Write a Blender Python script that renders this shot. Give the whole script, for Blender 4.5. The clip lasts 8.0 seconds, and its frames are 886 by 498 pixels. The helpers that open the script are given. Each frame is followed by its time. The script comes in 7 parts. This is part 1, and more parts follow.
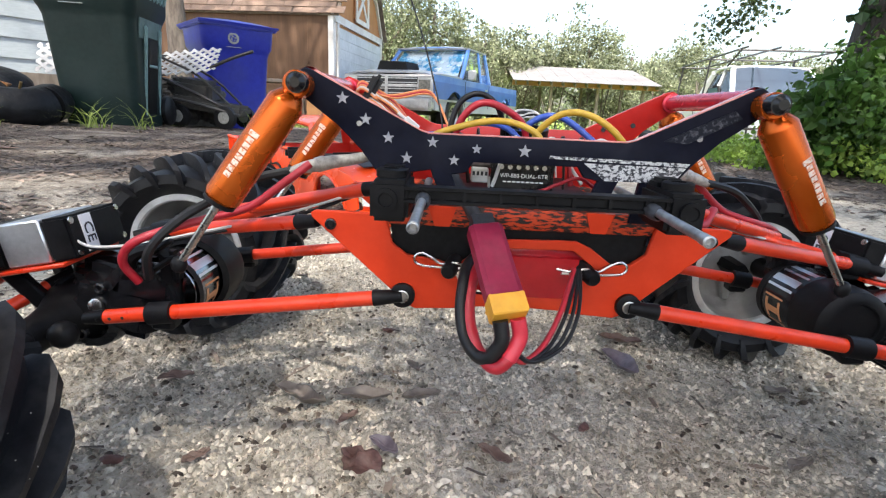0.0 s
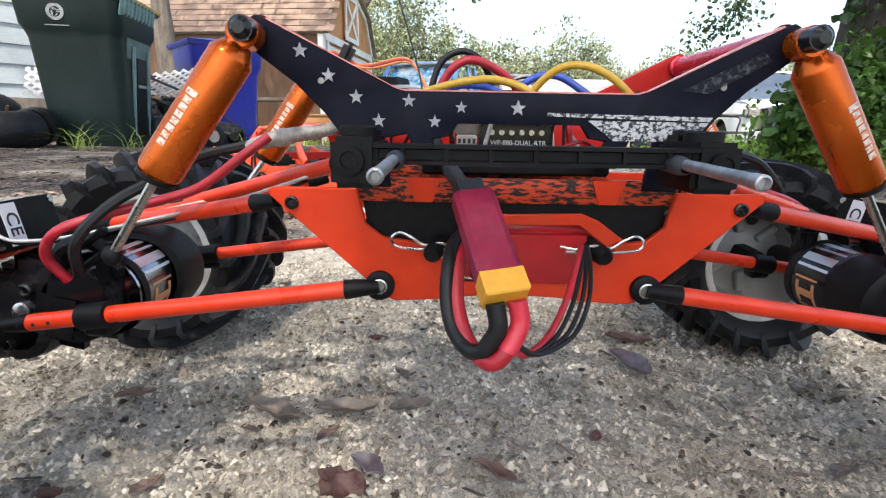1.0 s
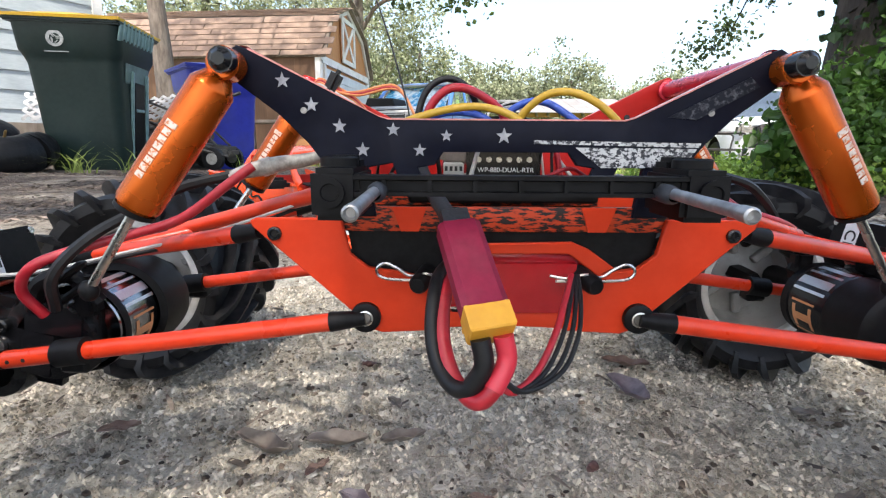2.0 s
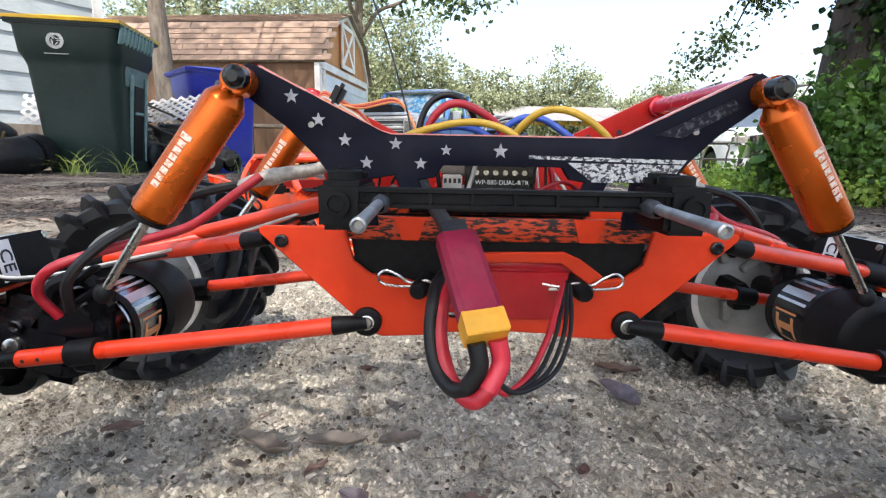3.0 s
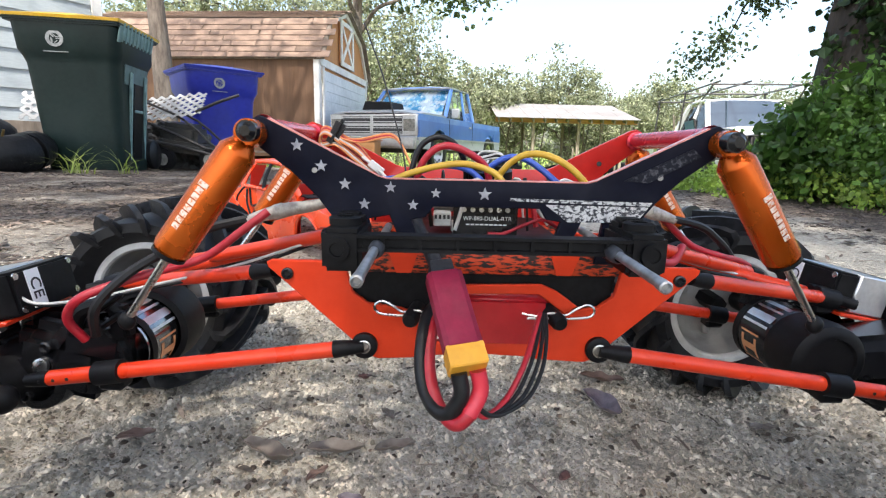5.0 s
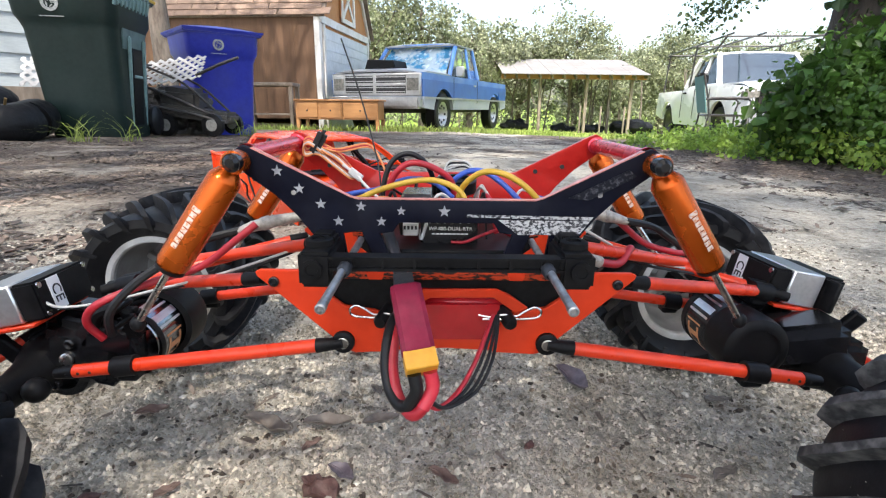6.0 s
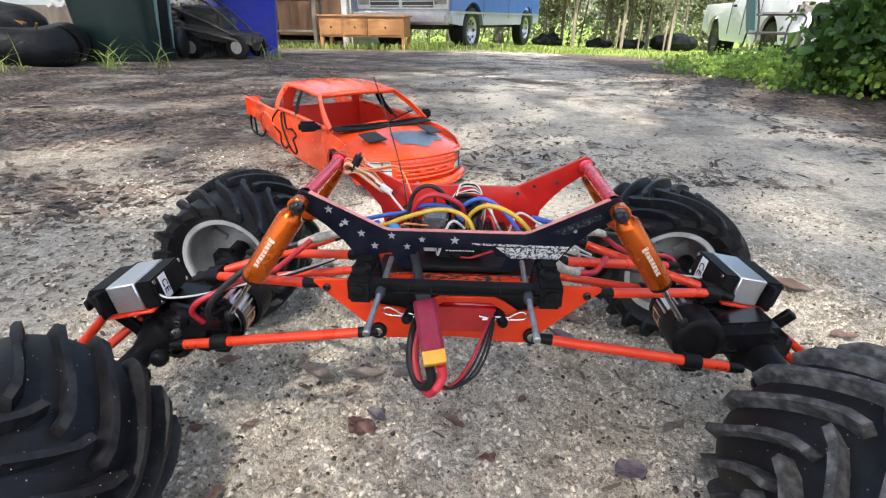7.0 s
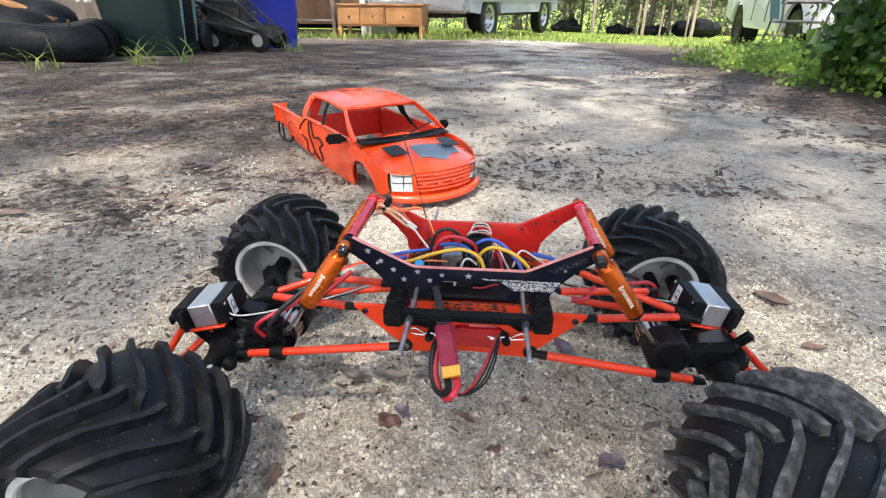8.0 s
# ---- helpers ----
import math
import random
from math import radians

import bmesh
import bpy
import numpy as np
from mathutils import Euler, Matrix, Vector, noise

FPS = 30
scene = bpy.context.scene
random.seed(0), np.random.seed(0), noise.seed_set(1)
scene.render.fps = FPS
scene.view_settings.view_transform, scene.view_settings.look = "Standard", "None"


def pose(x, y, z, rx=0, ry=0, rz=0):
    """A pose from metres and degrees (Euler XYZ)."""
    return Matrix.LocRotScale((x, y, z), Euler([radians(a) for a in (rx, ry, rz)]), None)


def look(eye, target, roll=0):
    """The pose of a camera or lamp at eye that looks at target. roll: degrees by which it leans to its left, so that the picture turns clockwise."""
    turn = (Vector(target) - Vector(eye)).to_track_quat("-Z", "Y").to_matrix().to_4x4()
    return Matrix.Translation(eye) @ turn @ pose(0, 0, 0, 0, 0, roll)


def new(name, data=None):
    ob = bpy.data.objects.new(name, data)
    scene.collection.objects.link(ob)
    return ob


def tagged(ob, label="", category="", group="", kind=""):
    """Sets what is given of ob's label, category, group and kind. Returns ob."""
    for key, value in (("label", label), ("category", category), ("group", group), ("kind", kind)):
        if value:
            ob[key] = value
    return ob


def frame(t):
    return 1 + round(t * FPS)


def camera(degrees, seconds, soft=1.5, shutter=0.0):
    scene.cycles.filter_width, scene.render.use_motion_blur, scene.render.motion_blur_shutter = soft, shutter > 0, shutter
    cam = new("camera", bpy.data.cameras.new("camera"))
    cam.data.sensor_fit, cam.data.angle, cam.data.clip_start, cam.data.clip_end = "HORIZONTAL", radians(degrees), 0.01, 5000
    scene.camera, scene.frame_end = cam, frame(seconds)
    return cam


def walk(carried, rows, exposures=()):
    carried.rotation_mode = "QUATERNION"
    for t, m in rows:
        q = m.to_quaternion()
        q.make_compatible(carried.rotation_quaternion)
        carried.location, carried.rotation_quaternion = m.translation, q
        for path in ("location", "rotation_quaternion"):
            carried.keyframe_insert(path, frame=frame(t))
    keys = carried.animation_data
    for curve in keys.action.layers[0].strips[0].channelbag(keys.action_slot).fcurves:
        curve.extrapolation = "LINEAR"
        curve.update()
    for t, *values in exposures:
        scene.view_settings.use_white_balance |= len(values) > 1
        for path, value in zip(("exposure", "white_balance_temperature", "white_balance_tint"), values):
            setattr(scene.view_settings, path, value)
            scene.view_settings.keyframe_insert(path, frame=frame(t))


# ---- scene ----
cam = camera(83.2, 8.0, 1.2)
PATH = [
    (0, (0.025, 0.012, 0.182), (0.01, 1.94, -0.349), 2.7),
    (0.5, (0.025, 0.03, 0.158), (0.026, 1.971, -0.327), 1.9),
    (1, (0.03, 0.041, 0.161), (0.029, 1.983, -0.317), 1.0),
    (1.5, (0.032, 0.044, 0.166), (0.035, 1.996, -0.271), 0.2),
    (2, (0.034, 0.046, 0.164), (0.04, 2.005, -0.24), 0.4),
    (3.5, (0.033, 0.034, 0.168), (0.056, 1.997, -0.211), 1.3),
    (4, (0.036, 0.034, 0.17), (0.061, 1.997, -0.21), 1.3),
    (4.5, (0.036, 0.028, 0.18), (0.064, 1.992, -0.201), 1.3),
    (5.8, (0.043, 0.003, 0.203), (0.047, 1.939, -0.298), 1.1),
    (6, (0.055, -0.003, 0.214), (0.055, 1.921, -0.333), 0.6),
    (6.5, (0.064, -0.027, 0.246), (0.014, 1.877, -0.367), -0.3),
    (7, (0.063, -0.053, 0.29), (-0.033, 1.76, -0.551), 0.5),
    (7.5, (0.071, -0.085, 0.333), (-0.05, 1.703, -0.556), 0.6),
    (8, (0.065, -0.105, 0.353), (-0.091, 1.681, -0.534), 0.2),
]
walk(cam, [(t, look(eye, target, roll)) for t, eye, target, roll in PATH])

# ---- world, sun, exposure ----
SUN_ELEV, SUN_AZ = radians(62), radians(186)      # azimuth clockwise from +y
world = bpy.data.worlds.new("sky")
scene.world = world
world.use_nodes = True
wn = world.node_tree.nodes
sky = wn.new("ShaderNodeTexSky")
sky.sky_type, sky.sun_disc = "NISHITA", False
sky.sun_elevation, sky.sun_rotation = SUN_ELEV, SUN_AZ
sky.dust_density, sky.air_density = 4.0, 1.2
world.node_tree.links.new(sky.outputs["Color"], wn["Background"].inputs["Color"])
wn["Background"].inputs["Strength"].default_value = 0.15
sun = new("sun", bpy.data.lights.new("sun", "SUN"))
sun.data.energy, sun.data.angle, sun.data.color = 3.2, radians(1.1), (1.0, 0.96, 0.90)
sun.matrix_world = look((0, 0, 0), (-math.sin(SUN_AZ) * math.cos(SUN_ELEV), -math.cos(SUN_AZ) * math.cos(SUN_ELEV), -math.sin(SUN_ELEV)))
scene.view_settings.exposure = 1.69


# ---- materials ----
def mat(name, c1, c2=None, scale=60.0, rough=0.5, metal=0.0, bump=0.0, bscale=None, dirt=None, dscale=8.0, damt=0.35, coat=0.0, island=0.0, piece=0.0, stretch=None, rvar=0.12, spec=0.5, lo=0.35, hi=0.65):
    """Principled surface: fine grain between c1 and c2, broad stains of dirt, bump, uneven gloss."""
    m = bpy.data.materials.new(name)
    m.use_nodes = True
    nt = m.node_tree
    n, link = nt.nodes, nt.links.new
    b = n["Principled BSDF"]
    b.inputs["Metallic"].default_value = metal
    b.inputs["Coat Weight"].default_value = coat
    b.inputs["Coat Roughness"].default_value = 0.08
    b.inputs["Specular IOR Level"].default_value = spec
    tc = n.new("ShaderNodeTexCoord")
    vec = tc.outputs["Object"]
    if stretch:
        mp = n.new("ShaderNodeMapping")
        mp.inputs["Scale"].default_value = stretch
        link(vec, mp.inputs["Vector"])
        vec = mp.outputs["Vector"]
    n1 = n.new("ShaderNodeTexNoise")
    n1.inputs["Scale"].default_value, n1.inputs["Detail"].default_value, n1.inputs["Roughness"].default_value = scale, 6, 0.62
    link(vec, n1.inputs["Vector"])
    r1 = n.new("ShaderNodeValToRGB")
    r1.color_ramp.elements[0].position, r1.color_ramp.elements[1].position = lo, hi
    r1.color_ramp.elements[0].color = (*c1, 1)
    r1.color_ramp.elements[1].color = (*(c2 or tuple(min(1, v * 1.18 + 0.004) for v in c1)), 1)
    link(n1.outputs["Fac"], r1.inputs["Fac"])
    col = r1.outputs["Color"]
    n2 = n.new("ShaderNodeTexNoise")
    n2.inputs["Scale"].default_value, n2.inputs["Detail"].default_value = dscale, 5
    link(tc.outputs["Object"], n2.inputs["Vector"])
    if dirt:
        ramp = n.new("ShaderNodeMapRange")
        ramp.inputs["From Min"].default_value, ramp.inputs["From Max"].default_value, ramp.inputs["To Max"].default_value = 0.45, 0.72, damt
        link(n2.outputs["Fac"], ramp.inputs["Value"])
        mx = n.new("ShaderNodeMix")
        mx.data_type = "RGBA"
        link(ramp.outputs["Result"], mx.inputs[0])
        link(col, mx.inputs[6])
        mx.inputs[7].default_value = (*dirt, 1)
        col = mx.outputs[2]
    if island or piece:
        src = n.new("ShaderNodeNewGeometry").outputs["Random Per Island"] if island else n.new("ShaderNodeObjectInfo").outputs["Random"]
        hv = n.new("ShaderNodeHueSaturation")
        mr = n.new("ShaderNodeMapRange")
        mr.inputs["To Min"].default_value, mr.inputs["To Max"].default_value = 1 - (island or piece), 1 + (island or piece)
        link(src, mr.inputs["Value"])
        link(mr.outputs["Result"], hv.inputs["Value"])
        link(col, hv.inputs["Color"])
        col = hv.outputs["Color"]
    link(col, b.inputs["Base Color"])
    rr = n.new("ShaderNodeMapRange")
    rr.inputs["To Min"].default_value, rr.inputs["To Max"].default_value = max(0.02, rough - rvar), min(1, rough + rvar)
    link(n2.outputs["Fac"], rr.inputs["Value"])
    link(rr.outputs["Result"], b.inputs["Roughness"])
    if bump:
        bp = n.new("ShaderNodeBump")
        bp.inputs["Strength"].default_value, bp.inputs["Distance"].default_value = bump, 0.3 / (bscale or scale)
        nb = n1
        if bscale:
            nb = n.new("ShaderNodeTexNoise")
            nb.inputs["Scale"].default_value, nb.inputs["Detail"].default_value = bscale, 4
            link(vec, nb.inputs["Vector"])
        link(nb.outputs["Fac"], bp.inputs["Height"])
        link(bp.outputs["Normal"], b.inputs["Normal"])
    return m


def leaf_mat(name, c1, c2, rough=0.5, glow=0.45, vary=0.45):
    """Thin foliage: a diffuse and glossy leaf that lets part of the light through."""
    m = mat(name, c1, c2, 2.5, rough, island=vary)
    nt = m.node_tree
    b, out = nt.nodes["Principled BSDF"], nt.nodes["Material Output"]
    tr, mx = nt.nodes.new("ShaderNodeBsdfTranslucent"), nt.nodes.new("ShaderNodeMixShader")
    mx.inputs["Fac"].default_value = glow
    nt.links.new(b.inputs["Base Color"].links[0].from_socket, tr.inputs["Color"])
    nt.links.new(b.outputs["BSDF"], mx.inputs[1])
    nt.links.new(tr.outputs["BSDF"], mx.inputs[2])
    nt.links.new(mx.outputs["Shader"], out.inputs["Surface"])
    return m


def glass_mat(name, tint, rough=0.03):
    m = bpy.data.materials.new(name)
    m.use_nodes = True
    nt = m.node_tree
    b, out = nt.nodes["Principled BSDF"], nt.nodes["Material Output"]
    b.inputs["Base Color"].default_value, b.inputs["Roughness"].default_value, b.inputs["Transmission Weight"].default_value = (*tint, 1), rough, 1.0
    b.inputs["IOR"].default_value = 1.2
    return m


ORANGE = mat("orange_anodised_plate", (0.52, 0.034, 0.008), (0.58, 0.042, 0.011), 90, 0.45, bump=0.03, dirt=(0.50, 0.06, 0.03), dscale=35, damt=0.2, spec=0.16)
TUBE = mat("orange_tube_sleeve", (0.56, 0.032, 0.009), (0.63, 0.042, 0.012), 140, 0.30, dirt=(0.50, 0.07, 0.03), dscale=60, damt=0.3, coat=0.12, spec=0.3)
REDPL = mat("red_plate", (0.36, 0.010, 0.008), (0.43, 0.015, 0.011), 120, 0.34, dirt=(0.28, 0.05, 0.04), dscale=40, damt=0.2, coat=0.1, spec=0.3)
PINK = mat("red_anodised_tube", (0.62, 0.035, 0.06), (0.7, 0.05, 0.08), 100, 0.25, 0.55, dirt=(0.5, 0.2, 0.2), dscale=50, damt=0.2)
GOLD = mat("orange_anodised_metal", (0.45, 0.074, 0.005), (0.52, 0.098, 0.008), 60, 0.25, 0.72, bump=0.02, bscale=500, dirt=(0.5, 0.13, 0.02), dscale=60, damt=0.3)
NAVY = mat("printed_navy_film", (0.003, 0.0034, 0.009), (0.005, 0.006, 0.014), 150, 0.48, bump=0.05, bscale=900, dirt=(0.014, 0.014, 0.02), dscale=60, damt=0.4, spec=0.10)
PRINT = mat("worn_white_print", (0.012, 0.013, 0.02), (0.50, 0.50, 0.50), 1000, 0.5, lo=0.46, hi=0.52, stretch=(0.7, 1, 1), dirt=(0.10, 0.10, 0.11), dscale=250, damt=0.3)
STARW = mat("grey_white_star_print", (0.24, 0.24, 0.26), (0.36, 0.36, 0.38), 300, 0.5, dirt=(0.12, 0.12, 0.15), dscale=200, damt=0.6)
CAMO = mat("worn_orange_black_print", (0.016, 0.012, 0.012), (0.46, 0.05, 0.014), 620, 0.45, lo=0.47, hi=0.54, stretch=(0.35, 1, 1.3), spec=0.25)
BLACKPL = mat("black_nylon", (0.004, 0.004, 0.0045), (0.008, 0.008, 0.009), 300, 0.45, bump=0.12, bscale=1500, dirt=(0.022, 0.021, 0.02), dscale=70, damt=0.25, spec=0.12)
BLACKGL = mat("gloss_black", (0.006, 0.006, 0.007), (0.010, 0.010, 0.012), 200, 0.2, dirt=(0.03, 0.03, 0.028), dscale=60, damt=0.3, spec=0.35)
RUBBER = mat("black_rubber", (0.0055, 0.0056, 0.0068), (0.010, 0.010, 0.012), 220, 0.46, bump=0.25, bscale=1200, dirt=(0.020, 0.019, 0.019), dscale=45, damt=0.3, spec=0.26)
# dust on one tyre's lugs, paled further to paint in a sun patch
SUNSANDRUB = mat("sand_dusted_sunlit_rubber", (0.026, 0.026, 0.028), (0.062, 0.062, 0.062), 220, 0.62, bump=0.3, bscale=900, dirt=(0.22, 0.214, 0.203), dscale=150, damt=0.6, spec=0.25)
SPECKS = mat("dust_grit", (0.20, 0.19, 0.175), (0.34, 0.33, 0.31), 500, 0.85)
DUSTRUB = mat("dusty_black_rubber", (0.007, 0.007, 0.0085), (0.013, 0.013, 0.0155), 220, 0.50, bump=0.3, bscale=900, dirt=(0.050, 0.049, 0.047), dscale=120, damt=0.35, spec=0.20)
WHITEPL = mat("dirty_white_plastic", (0.46, 0.455, 0.44), (0.58, 0.575, 0.56), 120, 0.45, dirt=(0.26, 0.24, 0.21), dscale=50, damt=0.5)
POSTG = mat("dull_grey_steel", (0.33, 0.33, 0.33), (0.45, 0.45, 0.45), 200, 0.42, 0.8, dirt=(0.12, 0.11, 0.1), dscale=150, damt=0.5)
STEEL = mat("steel", (0.42, 0.41, 0.40), (0.55, 0.54, 0.52), 200, 0.28, 1.0, dirt=(0.25, 0.23, 0.21), dscale=150, damt=0.5)
CHROME = mat("chrome_can", (0.16, 0.165, 0.18), (0.30, 0.31, 0.33), 80, 0.14, 1.0, stretch=(1, .2, 1))
ALU = mat("brushed_aluminium", (0.56, 0.57, 0.59), (0.64, 0.65, 0.67), 400, 0.34, 0.85, bump=0.05, bscale=900, stretch=(1, 6, 1))
WHITE = mat("white_label", (0.72, 0.72, 0.72), (0.78, 0.78, 0.78), 100, 0.5)
INK = mat("black_ink", (0.012, 0.012, 0.013), None, 100, 0.5)
COPPER = mat("copper_print", (0.62, 0.26, 0.10), (0.7, 0.32, 0.14), 100, 0.4)
MAROON = mat("maroon_heatshrink", (0.20, 0.008, 0.032), (0.26, 0.013, 0.045), 150, 0.55, bump=0.1, bscale=800, dirt=(0.30, 0.08, 0.10), dscale=100, damt=0.25, spec=0.3)
YELLOWPL = mat("yellow_connector_plastic", (0.66, 0.31, 0.025), (0.72, 0.36, 0.035), 200, 0.5, dirt=(0.5, 0.26, 0.05), dscale=120, damt=0.35)
W_RED = mat("red_silicone_wire", (0.31, 0.007, 0.016), (0.40, 0.012, 0.023), 200, 0.42, dirt=(0.36, 0.08, 0.09), dscale=120, damt=0.2)
W_BLACK = mat("black_silicone_wire", (0.006, 0.006, 0.007), (0.011, 0.011, 0.012), 200, 0.45, dirt=(0.03, 0.028, 0.026), dscale=120, damt=0.25, spec=0.3)
W_GREY = mat("dark_grey_sleeved_cable", (0.020, 0.021, 0.025), (0.034, 0.036, 0.042), 900, 0.55, bump=0.3, bscale=2500)
W_YEL = mat("yellow_silicone_wire", (0.46, 0.27, 0.02), (0.54, 0.33, 0.035), 200, 0.45)
W_BLUE = mat("blue_silicone_wire", (0.025, 0.065, 0.33), (0.04, 0.095, 0.42), 200, 0.45)
W_WHITE = mat("white_wire", (0.42, 0.405, 0.385), (0.52, 0.505, 0.48), 200, 0.5)
W_BROWN = mat("brown_orange_wire", (0.52, 0.16, 0.05), (0.62, 0.24, 0.08), 300, 0.5)
MESHW = mat("clear_sleeve_over_wires", (0.22, 0.20, 0.175), (0.46, 0.43, 0.37), 300, 0.35, coat=0.3)
SHELL = mat("orange_lexan_shell", (0.74, 0.055, 0.008), (0.80, 0.070, 0.012), 30, 0.26, coat=0.35, dirt=(0.58, 0.06, 0.02), dscale=14, damt=0.3)
SHELLIN = mat("red_inner_shell", (0.62, 0.02, 0.012), (0.7, 0.03, 0.016), 30, 0.35, coat=0.3)
GREYDECAL = mat("grey_blue_decal", (0.09, 0.12, 0.16), (0.15, 0.19, 0.24), 40, 0.35)
HEADL = mat("pale_headlight_decal", (0.42, 0.43, 0.42), (0.62, 0.63, 0.6), 90, 0.2, coat=0.4)


# ---- mesh helpers ----
def part(name, bm, material, parent=None, label="", smooth=True):
    """Links a bmesh as one mesh object under a thing or a part."""
    me = bpy.data.meshes.new(name)
    bmesh.ops.recalc_face_normals(bm, faces=bm.faces)
    if smooth:
        for f in bm.faces:
            f.smooth = True
        for e in bm.edges:
            if len(e.link_faces) != 2 or e.calc_face_angle(0) > 0.66:
                e.smooth = False
    bm.to_mesh(me)
    bm.free()
    me.materials.append(material)
    ob = new(name, me)
    if parent:
        hang(ob, parent)
    if label:
        ob["label"] = label
    return ob


def soup(name, verts, faces, material, parent=None, label=""):
    """Links many small loose pieces as one mesh."""
    me = bpy.data.meshes.new(name)
    me.from_pydata([tuple(v) for v in verts], [], [tuple(int(i) for i in f) for f in faces])
    me.materials.append(material)
    ob = new(name, me)
    if parent:
        hang(ob, parent)
    if label:
        ob["label"] = label
    return ob


def empty(name, place, label, category, group=""):
    ob = new(name)
    ob.location = place
    ob.empty_display_size = 0.05
    bpy.context.view_layer.update()
    return tagged(ob, label, category, group)


def hang(ob, parent):
    """Parents ob, whose mesh is modelled in world places, and leaves it there."""
    ob.parent = parent
    if parent.parent is None:
        ob.matrix_parent_inverse = parent.matrix_basis.inverted()


def basis(d):
    d = Vector(d).normalized()
    u = d.cross(Vector((0, 0, 1)))
    if u.length < 1e-4:
        u = d.cross(Vector((0, 1, 0)))
    u.normalize()
    return u, d.cross(u), d


def cyl(bm, a, b, r0, r1=None, seg=16, cap=True):
    a, b = Vector(a), Vector(b)
    r1 = r0 if r1 is None else r1
    u, v, d = basis(b - a)
    rings = []
    for p, r in ((a, r0), (b, r1)):
        rings.append([bm.verts.new(p + (u * math.cos(i * math.tau / seg) + v * math.sin(i * math.tau / seg)) * r) for i in range(seg)])
    for i in range(seg):
        j = (i + 1) % seg
        bm.faces.new((rings[0][i], rings[0][j], rings[1][j], rings[1][i]))
    if cap:
        bm.faces.new(rings[0])
        bm.faces.new(rings[1])
    return bm


def lathe(bm, profile, a, d, seg=32):
    """Turns (along, radius) pairs about the line through a along d."""
    a = Vector(a)
    u, v, d = basis(d)
    last = None
    for s, r in profile:
        if r < 1e-6:
            ring = [bm.verts.new(a + d * s)]
        else:
            ring = [bm.verts.new(a + d * s + (u * math.cos(i * math.tau / seg) + v * math.sin(i * math.tau / seg)) * r) for i in range(seg)]
        if last:
            for i in range(seg):
                j = (i + 1) % seg
                q = [last[i % len(last)], last[j % len(last)], ring[j % len(ring)], ring[i % len(ring)]]
                q = [w for k, w in enumerate(q) if w not in q[:k]]
                if len(q) > 2:
                    bm.faces.new(q)
        last = ring
    return bm


def spline(pts, n=6):
    """A smooth line through the points."""
    p = [Vector(q) for q in pts]
    p = [p[0] * 2 - p[1]] + p + [p[-1] * 2 - p[-2]]
    out = []
    for i in range(1, len(p) - 2):
        for k in range(n):
            t = k / n
            out.append(0.5 * ((2 * p[i]) + (p[i + 1] - p[i - 1]) * t + (2 * p[i - 1] - 5 * p[i] + 4 * p[i + 1] - p[i + 2]) * t * t + (3 * p[i] - p[i - 1] - 3 * p[i + 1] + p[i + 2]) * t ** 3))
    out.append(p[-2])
    return out


def tube(bm, pts, r, seg=8, n=6, taper=None):
    pts = spline(pts, n) if n > 1 else [Vector(q) for q in pts]
    last, u = None, None
    for i, p in enumerate(pts):
        d = (pts[min(i + 1, len(pts) - 1)] - pts[max(i - 1, 0)]).normalized()
        if u is None:
            u = basis(d)[0]
        u = (u - d * u.dot(d)).normalized()
        v = d.cross(u)
        rr = r if taper is None else r + (taper - r) * i / (len(pts) - 1)
        ring = [bm.verts.new(p + (u * math.cos(k * math.tau / seg) + v * math.sin(k * math.tau / seg)) * rr) for k in range(seg)]
        if last:
            for k in range(seg):
                bm.faces.new((last[k], last[(k + 1) % seg], ring[(k + 1) % seg], ring[k]))
        else:
            bm.faces.new(ring)
        last = ring
    bm.faces.new(last)
    return bm


def box(bm, m, size, bevel=0.0, seg=1):
    """A box of that size about the pose m (or a place)."""
    m = m if isinstance(m, Matrix) else Matrix.Translation(m)
    made = bmesh.ops.create_cube(bm, size=1, matrix=m @ Matrix.Diagonal((*size, 1)))
    if bevel:
        es = {e for v in made["verts"] for e in v.link_edges}
        bmesh.ops.bevel(bm, geom=list(es), offset=bevel, segments=seg, affect="EDGES", clamp_overlap=True)
    return bm


def prism(bm, poly, m, thick, bevel=0.0):
    """A flat polygon (x, y) of that thickness, upwards along z from the pose m."""
    vs = [bm.verts.new(m @ Vector((x, y, 0))) for x, y in poly]
    f = bm.faces.new(vs)
    got = bmesh.ops.extrude_face_region(bm, geom=[f])
    up = [g for g in got["geom"] if isinstance(g, bmesh.types.BMVert)]
    d = m.to_3x3() @ Vector((0, 0, thick))
    for v in up:
        v.co += d
    if bevel:
        caps = [f] + [g for g in got["geom"] if isinstance(g, bmesh.types.BMFace)]
        es = {e for c in caps if c.is_valid for e in c.edges}
        bmesh.ops.bevel(bm, geom=list(es), offset=bevel, segments=1, affect="EDGES", clamp_overlap=True)
    big = [g for g in bm.faces if len(g.verts) > 4]
    bmesh.ops.triangulate(bm, faces=big)
    return bm


def sheet(bm, fn, nu, nv, thick=0.0):
    """A grid of fn(u, v), u and v from 0 to 1, given a thickness along its normals."""
    g = [[bm.verts.new(fn(i / nu, j / nv)) for j in range(nv + 1)] for i in range(nu + 1)]
    fs = [bm.faces.new((g[i][j], g[i + 1][j], g[i + 1][j + 1], g[i][j + 1])) for i in range(nu) for j in range(nv)]
    if thick:
        bm.normal_update()
        bmesh.ops.solidify(bm, geom=fs, thickness=thick)
    return bm


